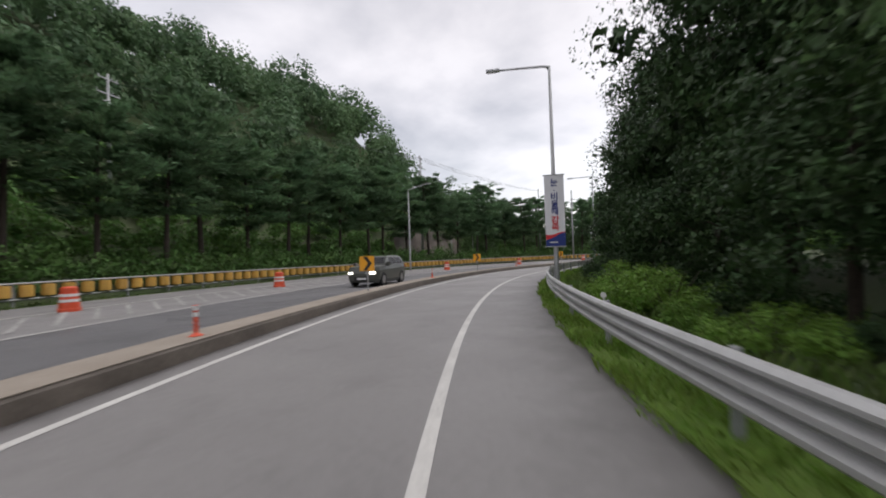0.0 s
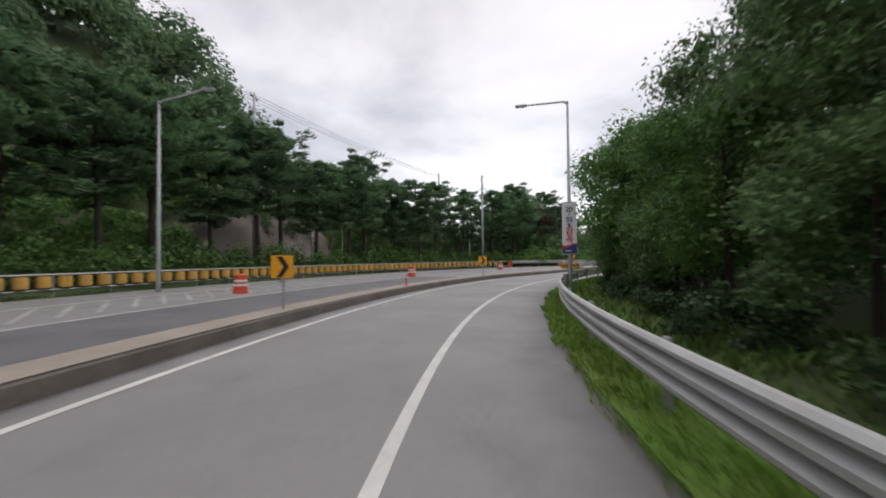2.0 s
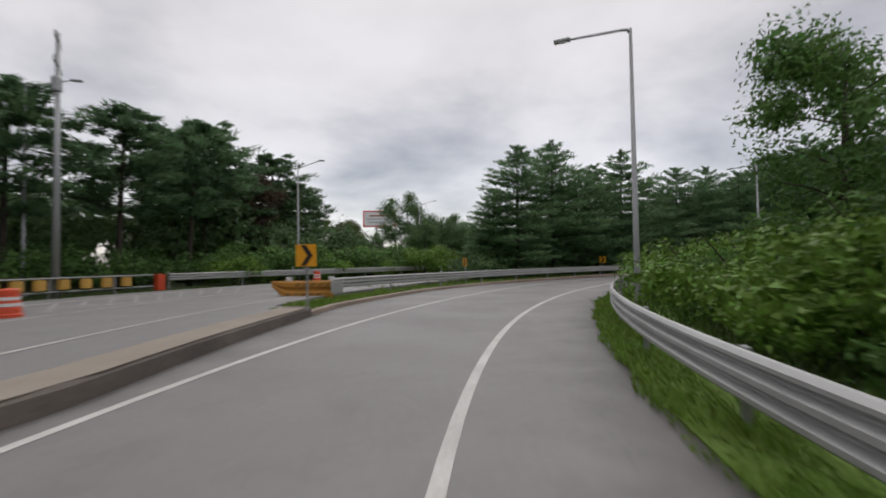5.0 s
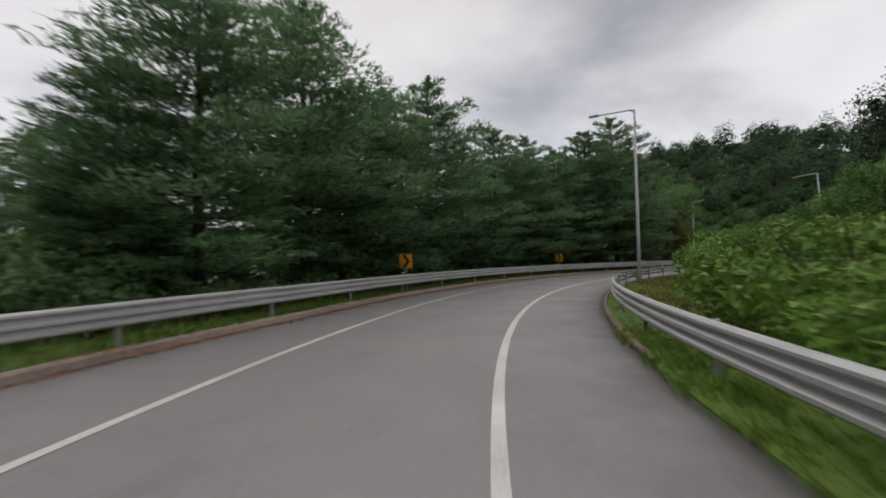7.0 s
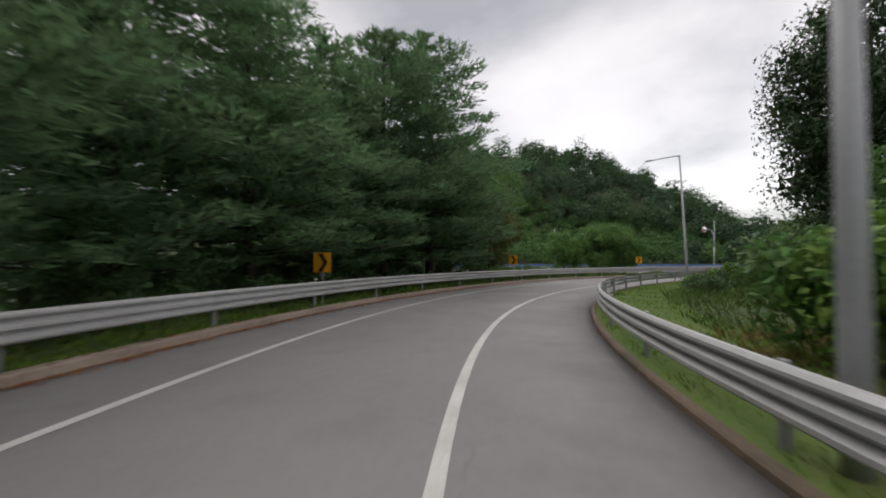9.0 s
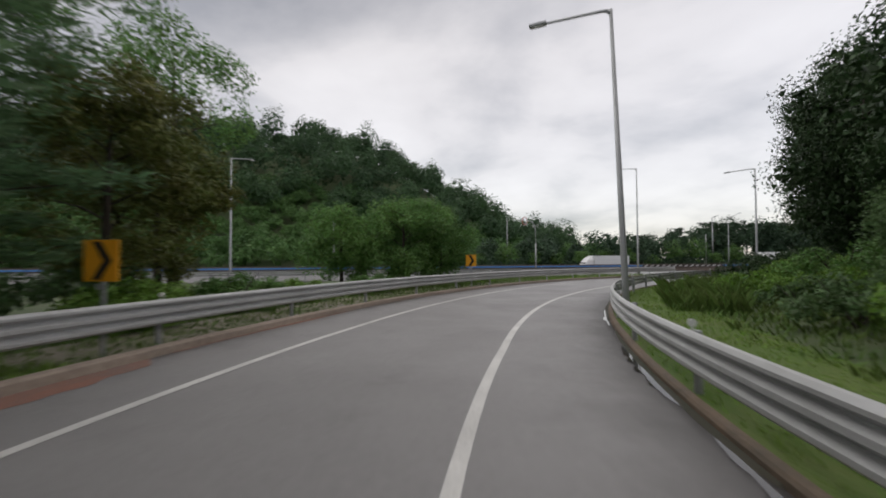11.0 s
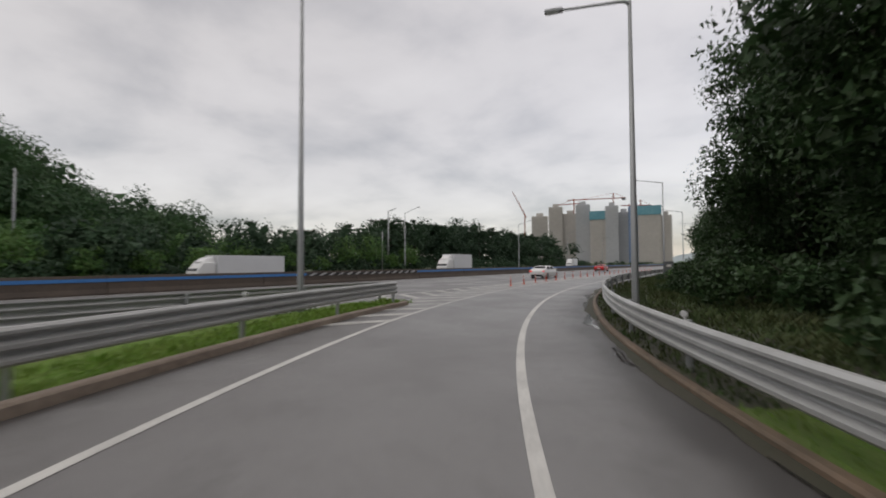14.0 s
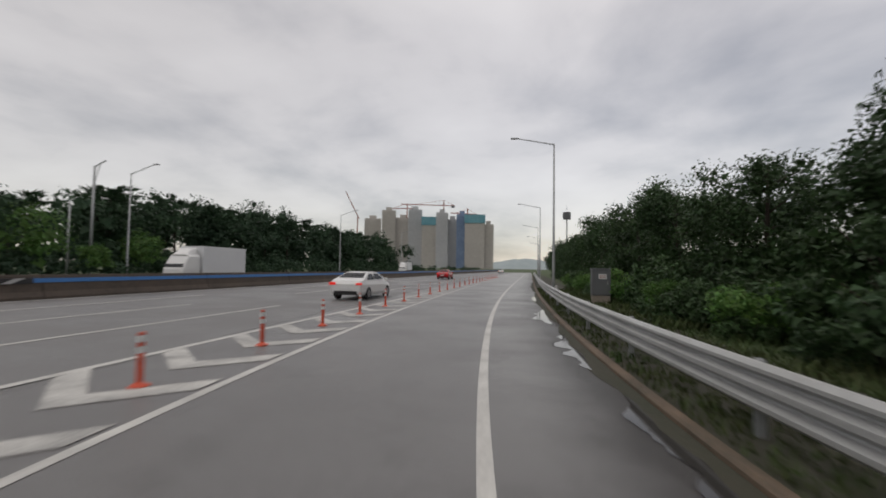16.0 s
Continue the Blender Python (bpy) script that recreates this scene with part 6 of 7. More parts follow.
# ---------------------------------------------------------------- drums and posts
def lathe(bm, prof, seg=20):
    rings = [[bm.verts.new((r * math.cos(2 * math.pi * k / seg), r * math.sin(2 * math.pi * k / seg), z)) for k in range(seg)] for r, z in prof]
    for a, b in zip(rings, rings[1:]):
        for k in range(seg):
            bm.faces.new((a[k], a[(k + 1) % seg], b[(k + 1) % seg], b[k]))
    bm.faces.new(rings[0][::-1]); bm.faces.new(rings[-1])


def drum(x, y, z, label):
    root = tagged(new("traffic_drum"), label, "traffic drum", group="traffic drums")
    root.matrix_basis = pose(x, y, z)
    bm = bmesh.new()
    lathe(bm, [(0.34, 0), (0.34, 0.10), (0.315, 0.12), (0.30, 0.30), (0.29, 0.31), (0.285, 0.47), (0.275, 0.48), (0.265, 0.66), (0.25, 0.67), (0.245, 0.84), (0.20, 0.88), (0.10, 0.89)])
    part("body", bm, M["orange"], root, smooth=False)
    for a, b, r in ((0.34, 0.44, 0.294), (0.53, 0.63, 0.277)):
        bm = bmesh.new()
        lathe(bm, [(r, a), (r + 0.004, a + 0.005), (r + 0.001, b)])
        part("band", bm, M["white"], root, "white reflective band")


for x, y in ((-20.2, 2.6), (-24.6, 12.8), (-28.0, 23.2), (-31.0, 35.6), (-32.4, 52.9), (-32.2, 74.3)):
    drum(x, y, DECK - 0.012, "orange and white plastic drum beside the hatched strip")
drum(-27.0, 95.5, DECK - 0.012, "orange and white plastic drum on the opposite road")


def lane_post(m, label, group, h=0.75, foot=0.13):
    root = tagged(new("lane_post"), label, "lane post", group=group)
    root.matrix_basis = m
    bm = bmesh.new()
    lathe(bm, [(foot, 0), (foot, 0.02), (0.06, 0.06), (0.045, 0.08)], 14)
    part("base", bm, M["orange"], root)
    bm = bmesh.new()
    lathe(bm, [(0.042, 0.05), (0.042, h - 0.01), (0.03, h)], 12)
    part("tube", bm, M["orange"], root)
    for z in (h * 0.62, h * 0.82):
        bm = bmesh.new()
        lathe(bm, [(0.0445, z), (0.0445, z + 0.09)], 12)
        part("band", bm, M["white"], root, "white reflective band")


for s in (8.0, 28.0, 48.5):
    lane_post(RAMP.place(s, -3.1, 0.295), "orange lane post with white bands on the kerb", "posts on the kerb", 0.62)
for i in range(26):
    s = 217.9 + i * 3.12
    lane_post(RAMP.place(s, -2.89 + 0.010 * i, 0.0), "orange-red lane post along the painted gore", "posts along the gore")


# ---------------------------------------------------------------- barrier nose
def barrier_nose():
    root = tagged(new("barrier_nose"), "weathered yellow striped barrier nose at the start of the guard rail", "crash barrier")
    a, b = Vector((-26.3, 80.9, 0)), Vector((-23.45, 80.6, 0))
    d = b - a
    root.matrix_basis = pose(a.x, a.y, 0, 0, 0, math.degrees(math.atan2(-d.x, d.y)))
    L = d.length
    prof = [(0.10, 0.05), (0.16, 0.10), (0.16, 0.32), (0.06, 0.42), (0.06, 0.50), (0.16, 0.60), (0.16, 0.80), (0.10, 0.88)]
    bm = bmesh.new()
    rings = []
    for i in range(9):
        y = L * i / 8
        k = 0.35 + 0.65 * min(1, i / 2)
        lift = 0.62 * max(0.0, 1 - i / 1.6)         # the tip is cut away below
        rings.append([bm.verts.new((x * k + 0.02, y, z + lift * (0.88 - z) / 0.88)) for x, z in prof] + [bm.verts.new((-x * k - 0.02, y, z + lift * (0.88 - z) / 0.88)) for x, z in reversed(prof)])
    n = len(prof) * 2
    for p, q in zip(rings, rings[1:]):
        for j in range(n):
            bm.faces.new((p[j], p[(j + 1) % n], q[(j + 1) % n], q[j]))
    bm.faces.new(rings[0]); bm.faces.new(rings[-1][::-1])
    bmesh.ops.recalc_face_normals(bm, faces=bm.faces[:])
    part("body", bm, M["nose"], root)
    for i in range(5):
        y = 0.45 + i * 0.36
        for z0, z1, x in ((0.12, 0.31, 0.186), (0.61, 0.79, 0.186)):
            bm = bmesh.new()
            bm.faces.new([bm.verts.new(p) for p in ((x, y + z0, z0), (x, y + 0.2 + z0, z0), (x, y + 0.2 + z1, z1), (x, y + z1, z1))])
            part("stripe", bm, M["nose_dark"], root)
    for y in (0.75, 1.7, 2.7):
        bm = bmesh.new()
        tube(bm, [(0, y, -0.1), (0, y, 0.10)], 0.06, 8)
        part("foot", bm, M["pole"], root)
    for y in (0.8, 2.8):
        bm = bmesh.new()
        box(bm, -0.04, 0.04, y - 0.12, y + 0.12, 0.86, 1.08, bevel=0.02)
        part("reflector", bm, M["white"], root)
    bm = bmesh.new()
    box(bm, 0.06, 0.20, L - 0.05, L + 0.5, 0.30, 0.86, bevel=0.03)
    part("end_plate", bm, M["steel"], root)


barrier_nose()


# ---------------------------------------------------------------- cabinet, mirror, masts
def control_cabinet():
    root = tagged(new("control_cabinet"), "dark grey roadside control cabinet with a white notice", "control cabinet")
    root.matrix_basis = RAMP.place(235.3, 6.9, 0.0, 0)
    bm = bmesh.new(); box(bm, -0.42, 0.42, -0.28, 0.28, -0.1, 0.45); part("plinth", bm, M["kerb_top_lit"], root)
    bm = bmesh.new(); box(bm, -0.44, 0.44, -0.30, 0.30, 0.45, 1.75, bevel=0.02); part("body", bm, M["cabinet"], root)
    bm = bmesh.new(); box(bm, -0.47, 0.47, -0.33, 0.33, 1.75, 1.81, bevel=0.02); part("roof", bm, M["cabinet"], root)
    bm = bmesh.new(); box(bm, -0.38, 0.38, -0.315, -0.30, 0.52, 1.68, bevel=0.005); d = part("door", bm, M["cabinet"], root)
    bm = bmesh.new(); box(bm, 0.28, 0.31, -0.345, -0.316, 1.0, 1.16, bevel=0.006); part("handle", bm, M["steel"], d)
    bm = bmesh.new(); box(bm, -0.14, 0.24, -0.322, -0.316, 1.28, 1.52); part("notice", bm, M["white"], d)
    for k in range(2):
        bm = bmesh.new(); box(bm, -0.10, 0.20, -0.325, -0.3225, 1.34 + 0.08 * k, 1.37 + 0.08 * k); part("notice_line", bm, M["rust"], d)


control_cabinet()


def mirror_post():
    root = tagged(new("convex_mirror"), "round convex traffic mirror on a curved grey pole", "traffic mirror")
    root.matrix_basis = pose(80.3, 92.0, 0, 0, 0, -112)
    bm = bmesh.new()
    tube(bm, [(0, 0, -0.1), (0, 0, 3.6)], 0.075, 12); part("lower_pole", bm, M["pole"], root, smooth=True)
    bm = bmesh.new()
    tube(bm, [(0, 0, 3.5), (0, 0, 4.9), (-0.08, 0, 5.5), (-0.3, 0, 5.95), (-0.62, 0, 6.12), (-1.0, 0, 6.14)], 0.05, 10); part("bent_pole", bm, M["pole"], root, smooth=True)
    bm = bmesh.new()
    m = Matrix.Translation((-1.15, -0.1, 6.1)) @ Matrix.Rotation(radians(62), 4, "Z") @ Matrix.Rotation(radians(90), 4, "X")
    lathe(bm, [(0.05, -0.10), (0.30, -0.06), (0.47, -0.02), (0.48, 0.02), (0.43, 0.03)], 24); bmesh.ops.transform(bm, matrix=m, verts=bm.verts[:])
    part("rim", bm, M["rust"], root)
    bm = bmesh.new()
    lathe(bm, [(0.425, 0.032), (0.30, 0.07), (0.15, 0.09), (0.02, 0.095)], 24); bmesh.ops.transform(bm, matrix=m, verts=bm.verts[:])
    part("mirror_glass", bm, M["mirror"], root, smooth=True)


mirror_post()


def mast(name, x, y, h, label, r=0.09, z=None, category="pole"):
    zz = float(ground_z(np.array([x]), np.array([y]))[0]) if z is None else z
    root = tagged(new(name), label, category)
    root.matrix_basis = pose(x, y, zz)
    bm = bmesh.new()
    tube(bm, [(0, 0, -0.2), (0, 0, h)], [r, r * 0.7], 12)
    part("shaft", bm, M["pole"], root, smooth=True)
    return root


g = mast("sign_gantry", 130.1, 39.6, 11.5, "grey highway pole with a long arm and a small sign", 0.14)
bm = bmesh.new(); tube(bm, [(0, 0, 11.4), (-1.5, 0.3, 11.55), (-3.2, 0.7, 11.6)], 0.06, 8); part("arm", bm, M["pole"], g)
bm = bmesh.new(); tube(bm, [(0, 0, 9.4), (-1.5, 0.3, 11.5)], 0.03, 6); part("brace", bm, M["pole"], g)
bm = bmesh.new(); vs = [bm.verts.new(p) for p in ((-1.0, -0.1, 5.9), (-0.2, -0.1, 5.9), (-0.6, -0.1, 6.6))]; bm.faces.new(vs); bmesh.ops.solidify(bm, geom=bm.faces[:], thickness=0.05); part("triangle_sign", bm, M["kerb_top_lit"], g)
mast("slim_pole", 128.0, 42.5, 7.5, "slim grey pole across the highway", 0.10)
mast("slim_pole", 122.0, 88.0, 10.6, "slim grey pole before the wooded hill", 0.11, z=0.0)
mast("slim_pole", 97.5, 118.0, 8.2, "slim grey pole before the wooded hill", 0.11, z=0.0)
t = mast("observation_mast", 96.0, -54.0, 17.0, "tall mast with a square cabin above the trees", 0.25)
bm = bmesh.new(); box(bm, -0.95, 0.95, -0.95, 0.95, 15.4, 17.3, bevel=0.06); part("cabin", bm, M["cabinet"], t)
bm = bmesh.new(); tube(bm, [(0, 0, 17.3), (0, 0, 19.2)], 0.05, 6); part("aerial", bm, M["pole"], t)
mast("marker_post", -62.0, 42.5, 4.2, "white marker post on the slope", 0.10)
mast("marker_post", -56.0, 66.0, 4.0, "white marker post on the slope", 0.10)


# ---------------------------------------------------------------- power line
POLES = []


def power_pole(x, y, top, head):
    zz = float(ground_z(np.array([x]), np.array([y]))[0])
    root = tagged(new("power_pole"), "concrete power pole with cross arms above the trees", "power pole", group="power line")
    root.matrix_basis = pose(x, y, zz, 0, 0, head)
    h = top - zz
    bm = bmesh.new(); tube(bm, [(0, 0, -0.2), (0, 0, h)], [0.2, 0.11], 12); part("shaft", bm, M["pole"], root, smooth=True)
    for dz, w in ((0.5, 1.0), (1.9, 1.2)):
        bm = bmesh.new(); box(bm, -w, w, -0.06, 0.06, h - dz - 0.06, h - dz + 0.06); arm = part("cross_arm", bm, M["pole"], root)
        for q in (-0.9, -0.35, 0.9):
            bm = bmesh.new(); lathe(bm, [(0.04, 0), (0.07, 0.05), (0.05, 0.12), (0.07, 0.16), (0.03, 0.22)], 8); bmesh.ops.translate(bm, verts=bm.verts[:], vec=(q * w, 0, h - dz + 0.06)); part("insulator", bm, M["pole"], arm)
    bm = bmesh.new(); lathe(bm, [(0.22, 0), (0.24, 0.1), (0.24, 0.7), (0.2, 0.8)], 10); bmesh.ops.translate(bm, verts=bm.verts[:], vec=(0.38, 0, h - 3.4)); part("transformer", bm, M["pole"], root)
    POLES.append(Vector((x, y, top)))


for x, y, top in ((-51.5, 53.0, 19.2), (-47.6, 87.0, 16.2), (-39.0, 85.3, 14.7), (-20.0, 160.0, 15.0), (-50.0, 9.5, 20.0)):
    power_pole(x, y, top, -60)
for a, b in ((POLES[4], POLES[0]), (POLES[0], POLES[1])):
    for k in range(3):
        o = Vector((0.5, 0.8, 0)) * (k - 1)
        bm = bmesh.new()
        tube(bm, [tuple(a.lerp(b, i / 10) + o - Vector((0, 0, 0.5 + 2.4 * (i / 10) * (1 - i / 10)))) for i in range(11)], 0.018, 4)
        tagged(part("power_cable", bm, M["black"], None), "thin black power cable between poles", "cable", group="power line")


# ---------------------------------------------------------------- billboard, rock face
def billboard():
    root = tagged(new("billboard"), "red-framed roadside billboard with a white panel", "billboard")
    root.matrix_basis = pose(-28.4, 232, 0, 0, 0, -4)
    root.scale = (1.25, 1.25, 1.3)
    for x in (-1.0, 1.0):
        bm = bmesh.new(); tube(bm, [(x, 0.3, -0.2), (x, 0.3, 13.0)], 0.28, 10); part("leg", bm, M["pole"], root)
    bm = bmesh.new(); box(bm, -5.2, 5.2, 0, 0.5, 12.2, 17.2, bevel=0.05); part("frame", bm, M["red"], root)
    bm = bmesh.new(); box(bm, -4.8, 4.8, -0.05, 0.01, 12.6, 16.8); part("panel", bm, M["white"], root)
    for z, w, mt in ((15.6, 3.0, "rust"), (14.6, 4.0, "tower_grey"), (13.6, 3.5, "tower_grey")):
        bm = bmesh.new(); box(bm, -w, w, -0.09, -0.055, z - 0.22, z + 0.22); part("writing_bar", bm, M[mt], root)


post = tagged(new("marker_post"), "thin pale steel post on the slope behind the pines", "post")
post.matrix_basis = pose(-48.4, 63.1, float(ground_z(-48.4, 63.1)))
bm = bmesh.new(); tube(bm, [(0, 0, -0.3), (0, 0, 5.0)], 0.065, 10); part("shaft", bm, M["white"], post, smooth=True)
bm = bmesh.new(); box(bm, -0.08, 0.08, -0.08, 0.08, 4.98, 5.04, bevel=0.01); part("cap", bm, M["pole"], post)

billboard()
rv, rf = [], []
rr = np.random.default_rng(5)
for i in range(31):
    u = i / 30
    for k in range(9):
        t = k / 8
        x, y = -49 + (-62 + 49) * u, 46 + (78 - 46) * u
        n = 0.9 * noise.noise(Vector((u * 14, t * 4, 3)))
        rv.append((x - 4.0 * t - n, y + 1.2 * t + n * 0.4, -0.5 + 8.0 * t * (0.75 + 0.25 * math.sin(u * 3.1)) + 0.4 * rr.random()))
for i in range(30):
    for k in range(8):
        rf.append((i * 9 + k, (i + 1) * 9 + k, (i + 1) * 9 + k + 1, i * 9 + k + 1))
tagged(new("rock_face", np_mesh("rock_face", rv, rf, M["rock"])), "grey-brown cut rock face behind the pines", "rock face", kind="structure")


# ---------------------------------------------------------------- vehicles
def hull(bm, secs):
    """Loft mirrored cross sections: (y, [(half width, z), ...])."""
    rings = []
    for y, pts in secs:
        rings.append([bm.verts.new((x, y, z)) for x, z in pts] + [bm.verts.new((-x, y, z)) for x, z in reversed(pts)])
    n = len(rings[0])
    for a, b in zip(rings, rings[1:]):
        for j in range(n):
            bm.faces.new((a[j], a[(j + 1) % n], b[(j + 1) % n], b[j]))
    bm.faces.new(rings[0]); bm.faces.new(rings[-1][::-1])
    bmesh.ops.recalc_face_normals(bm, faces=bm.faces[:])


def car(name, m, paint, label, L=4.65, W=0.91, H=1.43, suv=False, lit="rear", category="car"):
    root = tagged(new(name), label, category)
    root.matrix_basis = m
    k = L / 4.65
    belt = 0.98 if not suv else 1.16
    sec = lambda y, w, z0, z1: (y * k, [(w * 0.90 * W / 0.91, z0), (w * W / 0.91, z0 + 0.18), (w * W / 0.91, z1 - 0.22), (w * 0.93 * W / 0.91, z1 - 0.03), (w * 0.86 * W / 0.91, z1)])
    up = belt - 0.98
    bm = bmesh.new()
    hull(bm, [sec(-2.32, 0.74, 0.36, 0.80 + up), sec(-2.22, 0.86, 0.26, belt), sec(-1.5, 0.91, 0.20, belt + 0.02), sec(0, 0.91, 0.18, belt - 0.02), sec(1.15, 0.91, 0.20, belt - 0.04), sec(1.9, 0.88, 0.22, belt - (0.18 if not suv else 0.06)), sec(2.22, 0.80, 0.26, belt - (0.28 if not suv else 0.10)), sec(2.33, 0.66, 0.36, belt - 0.42)])
    part("body", bm, paint, root, smooth=False)
    ws = W / 0.91
    line = [(-2.16, belt), (-2.02, H - 0.10), (-1.6, H), (-0.25, H), (0.12, H - 0.07), (0.92, belt)] if suv else [(-2.08, belt), (-1.75, belt + 0.10), (-0.95, H - 0.05), (-0.25, H), (0.30, H - 0.02), (0.62, H - 0.10), (1.42, belt - 0.05)]
    wide = lambda z: (0.84 - 0.26 * (z - belt) / (H - belt)) * ws
    bm = bmesh.new()
    hull(bm, [(y * k, [(wide(belt) * 1.0, belt - 0.08), (wide((z + belt) / 2), (z + belt) / 2), (wide(z), z)]) for y, z in line])
    part("cabin", bm, paint, root, smooth=False)
    glass_at = lambda y, z: (wide(z) + 0.014, y * k, z)
    lo, hi = belt + 0.05, H - 0.11
    spans = ((-1.85, -0.75, -1.8, -0.75), (-0.62, 0.42, -0.62, 0.02)) if suv else ((-1.45, -0.42, -0.95, -0.42), (-0.30, 0.95, -0.30, 0.42))
    for sx in (-1, 1):
        for a, b, c, d in spans:
            bm = bmesh.new()
            q = [glass_at(a, lo), glass_at(b, lo), glass_at(d, hi), glass_at(c, hi)]
            bm.faces.new([bm.verts.new((sx * x, y, z)) for x, y, z in q])
            bmesh.ops.solidify(bm, geom=bm.faces[:], thickness=0.01)
            part("side_window", bm, M["glass"], root)
    for nm, (y0, z0), (y1, z1), out in (("rear_window", line[0 if suv else 1], line[1 if suv else 2], -0.012), ("windscreen", line[-1], line[-2], 0.012)):
        f0, f1 = (0.35, 0.92) if suv and out < 0 else (0.12, 0.92)
        p, q = (y0 + (y1 - y0) * f0, z0 + (z1 - z0) * f0), (y0 + (y1 - y0) * f1, z0 + (z1 - z0) * f1)
        bm = bmesh.new()
        bm.faces.new([bm.verts.new(v) for v in ((-wide(p[1]) * 0.88, p[0] * k + out, p[1] + 0.012), (wide(p[1]) * 0.88, p[0] * k + out, p[1] + 0.012), (wide(q[1]) * 0.88, q[0] * k + out, q[1] + 0.012), (-wide(q[1]) * 0.88, q[0] * k + out, q[1] + 0.012))])
        bmesh.ops.solidify(bm, geom=bm.faces[:], thickness=0.01)
        part(nm, bm, M["glass"], root)
    for sx in (-1, 1):
        bm = bmesh.new(); box(bm, sx * 0.92, sx * 1.08, 0.80, 0.98, belt - 0.04, belt + 0.12, bevel=0.03); part("wing_mirror", bm, paint, root)
        r = 0.33 if not suv else 0.38
        for y in (-1.42 * k, 1.42 * k):
            bm = bmesh.new()
            tm = Matrix.Translation((sx * (W - 0.10), y, r)) @ Matrix.Rotation(radians(90), 4, "Y")
            lathe(bm, [(r * 0.7, -0.11), (r * 0.96, -0.11), (r, -0.07), (r, 0.07), (r * 0.96, 0.11), (r * 0.7, 0.11)], 22); bmesh.ops.transform(bm, matrix=tm, verts=bm.verts[:])
            wheel = part("wheel", bm, M["rubber"], root)
            bm = bmesh.new()
            lathe(bm, [(r * 0.66, -0.10), (r * 0.66, 0.10), (r * 0.55, 0.113), (r * 0.12, 0.118), (0.03, 0.13)], 16)
            bmesh.ops.transform(bm, matrix=Matrix.Translation((sx * (W - 0.10), y, r)) @ Matrix.Rotation(radians(90 * sx), 4, "Y"), verts=bm.verts[:])
            part("rim", bm, M["rim"], wheel)
        bm = bmesh.new(); box(bm, sx * 0.56, sx * 0.86, -2.34 * k, -2.20 * k, 0.78 + up, 0.87 + up, bevel=0.02); part("tail_light", bm, M["taillight"] if lit == "rear" else M["car_red"], root)
        bm = bmesh.new(); box(bm, sx * 0.50, sx * 0.78, 2.16 * k, 2.335 * k, belt - 0.46, belt - 0.35, bevel=0.02); part("headlight", bm, M["headlight"] if lit == "front" else M["glass"], root)
    bm = bmesh.new(); box(bm, -0.27, 0.27, -2.345 * k, -2.30 * k, 0.56, 0.68); part("number_plate", bm, M["white"], root)
    bm = bmesh.new(); box(bm, -0.62, 0.62, -2.335 * k, -2.2 * k, 0.27, 0.46, bevel=0.02); part("rear_bumper", bm, M["rubber"], root)
    bm = bmesh.new(); box(bm, -0.45, 0.45, 2.2 * k, 2.345 * k, 0.34, 0.56, bevel=0.02); part("grille", bm, M["rubber"], root)
    bm = bmesh.new(); box(bm, -0.26, 0.26, 2.30 * k, 2.356 * k, 0.40, 0.50); part("number_plate", bm, M["white"], root)
    return root


def on_road(curve, x, y, z, turn=0.0):
    s, off = curve.near(x, y)
    return pose(x, y, z, 0, 0, math.degrees(curve.head(float(s[0]))) + turn)


car("car", on_road(HWY, 94.0, 44.7, 0.0), M["car_white"], "white saloon car with its tail lights lit on the damp highway")
car("car", on_road(HWY, 106.3, 4.5, 0.0), M["car_red"], "red saloon car with its tail lights lit", L=4.5)
car("car", on_road(OPP, -19.3, 16.1, DECK, 180), M["car_green"], "dark olive off-road car with its headlights on", L=4.35, W=0.92, H=1.66, suv=True, lit="front")
car("car", on_road(HWY, 126, -96, 0.0), M["car_white"], "distant white car with its tail lights lit")


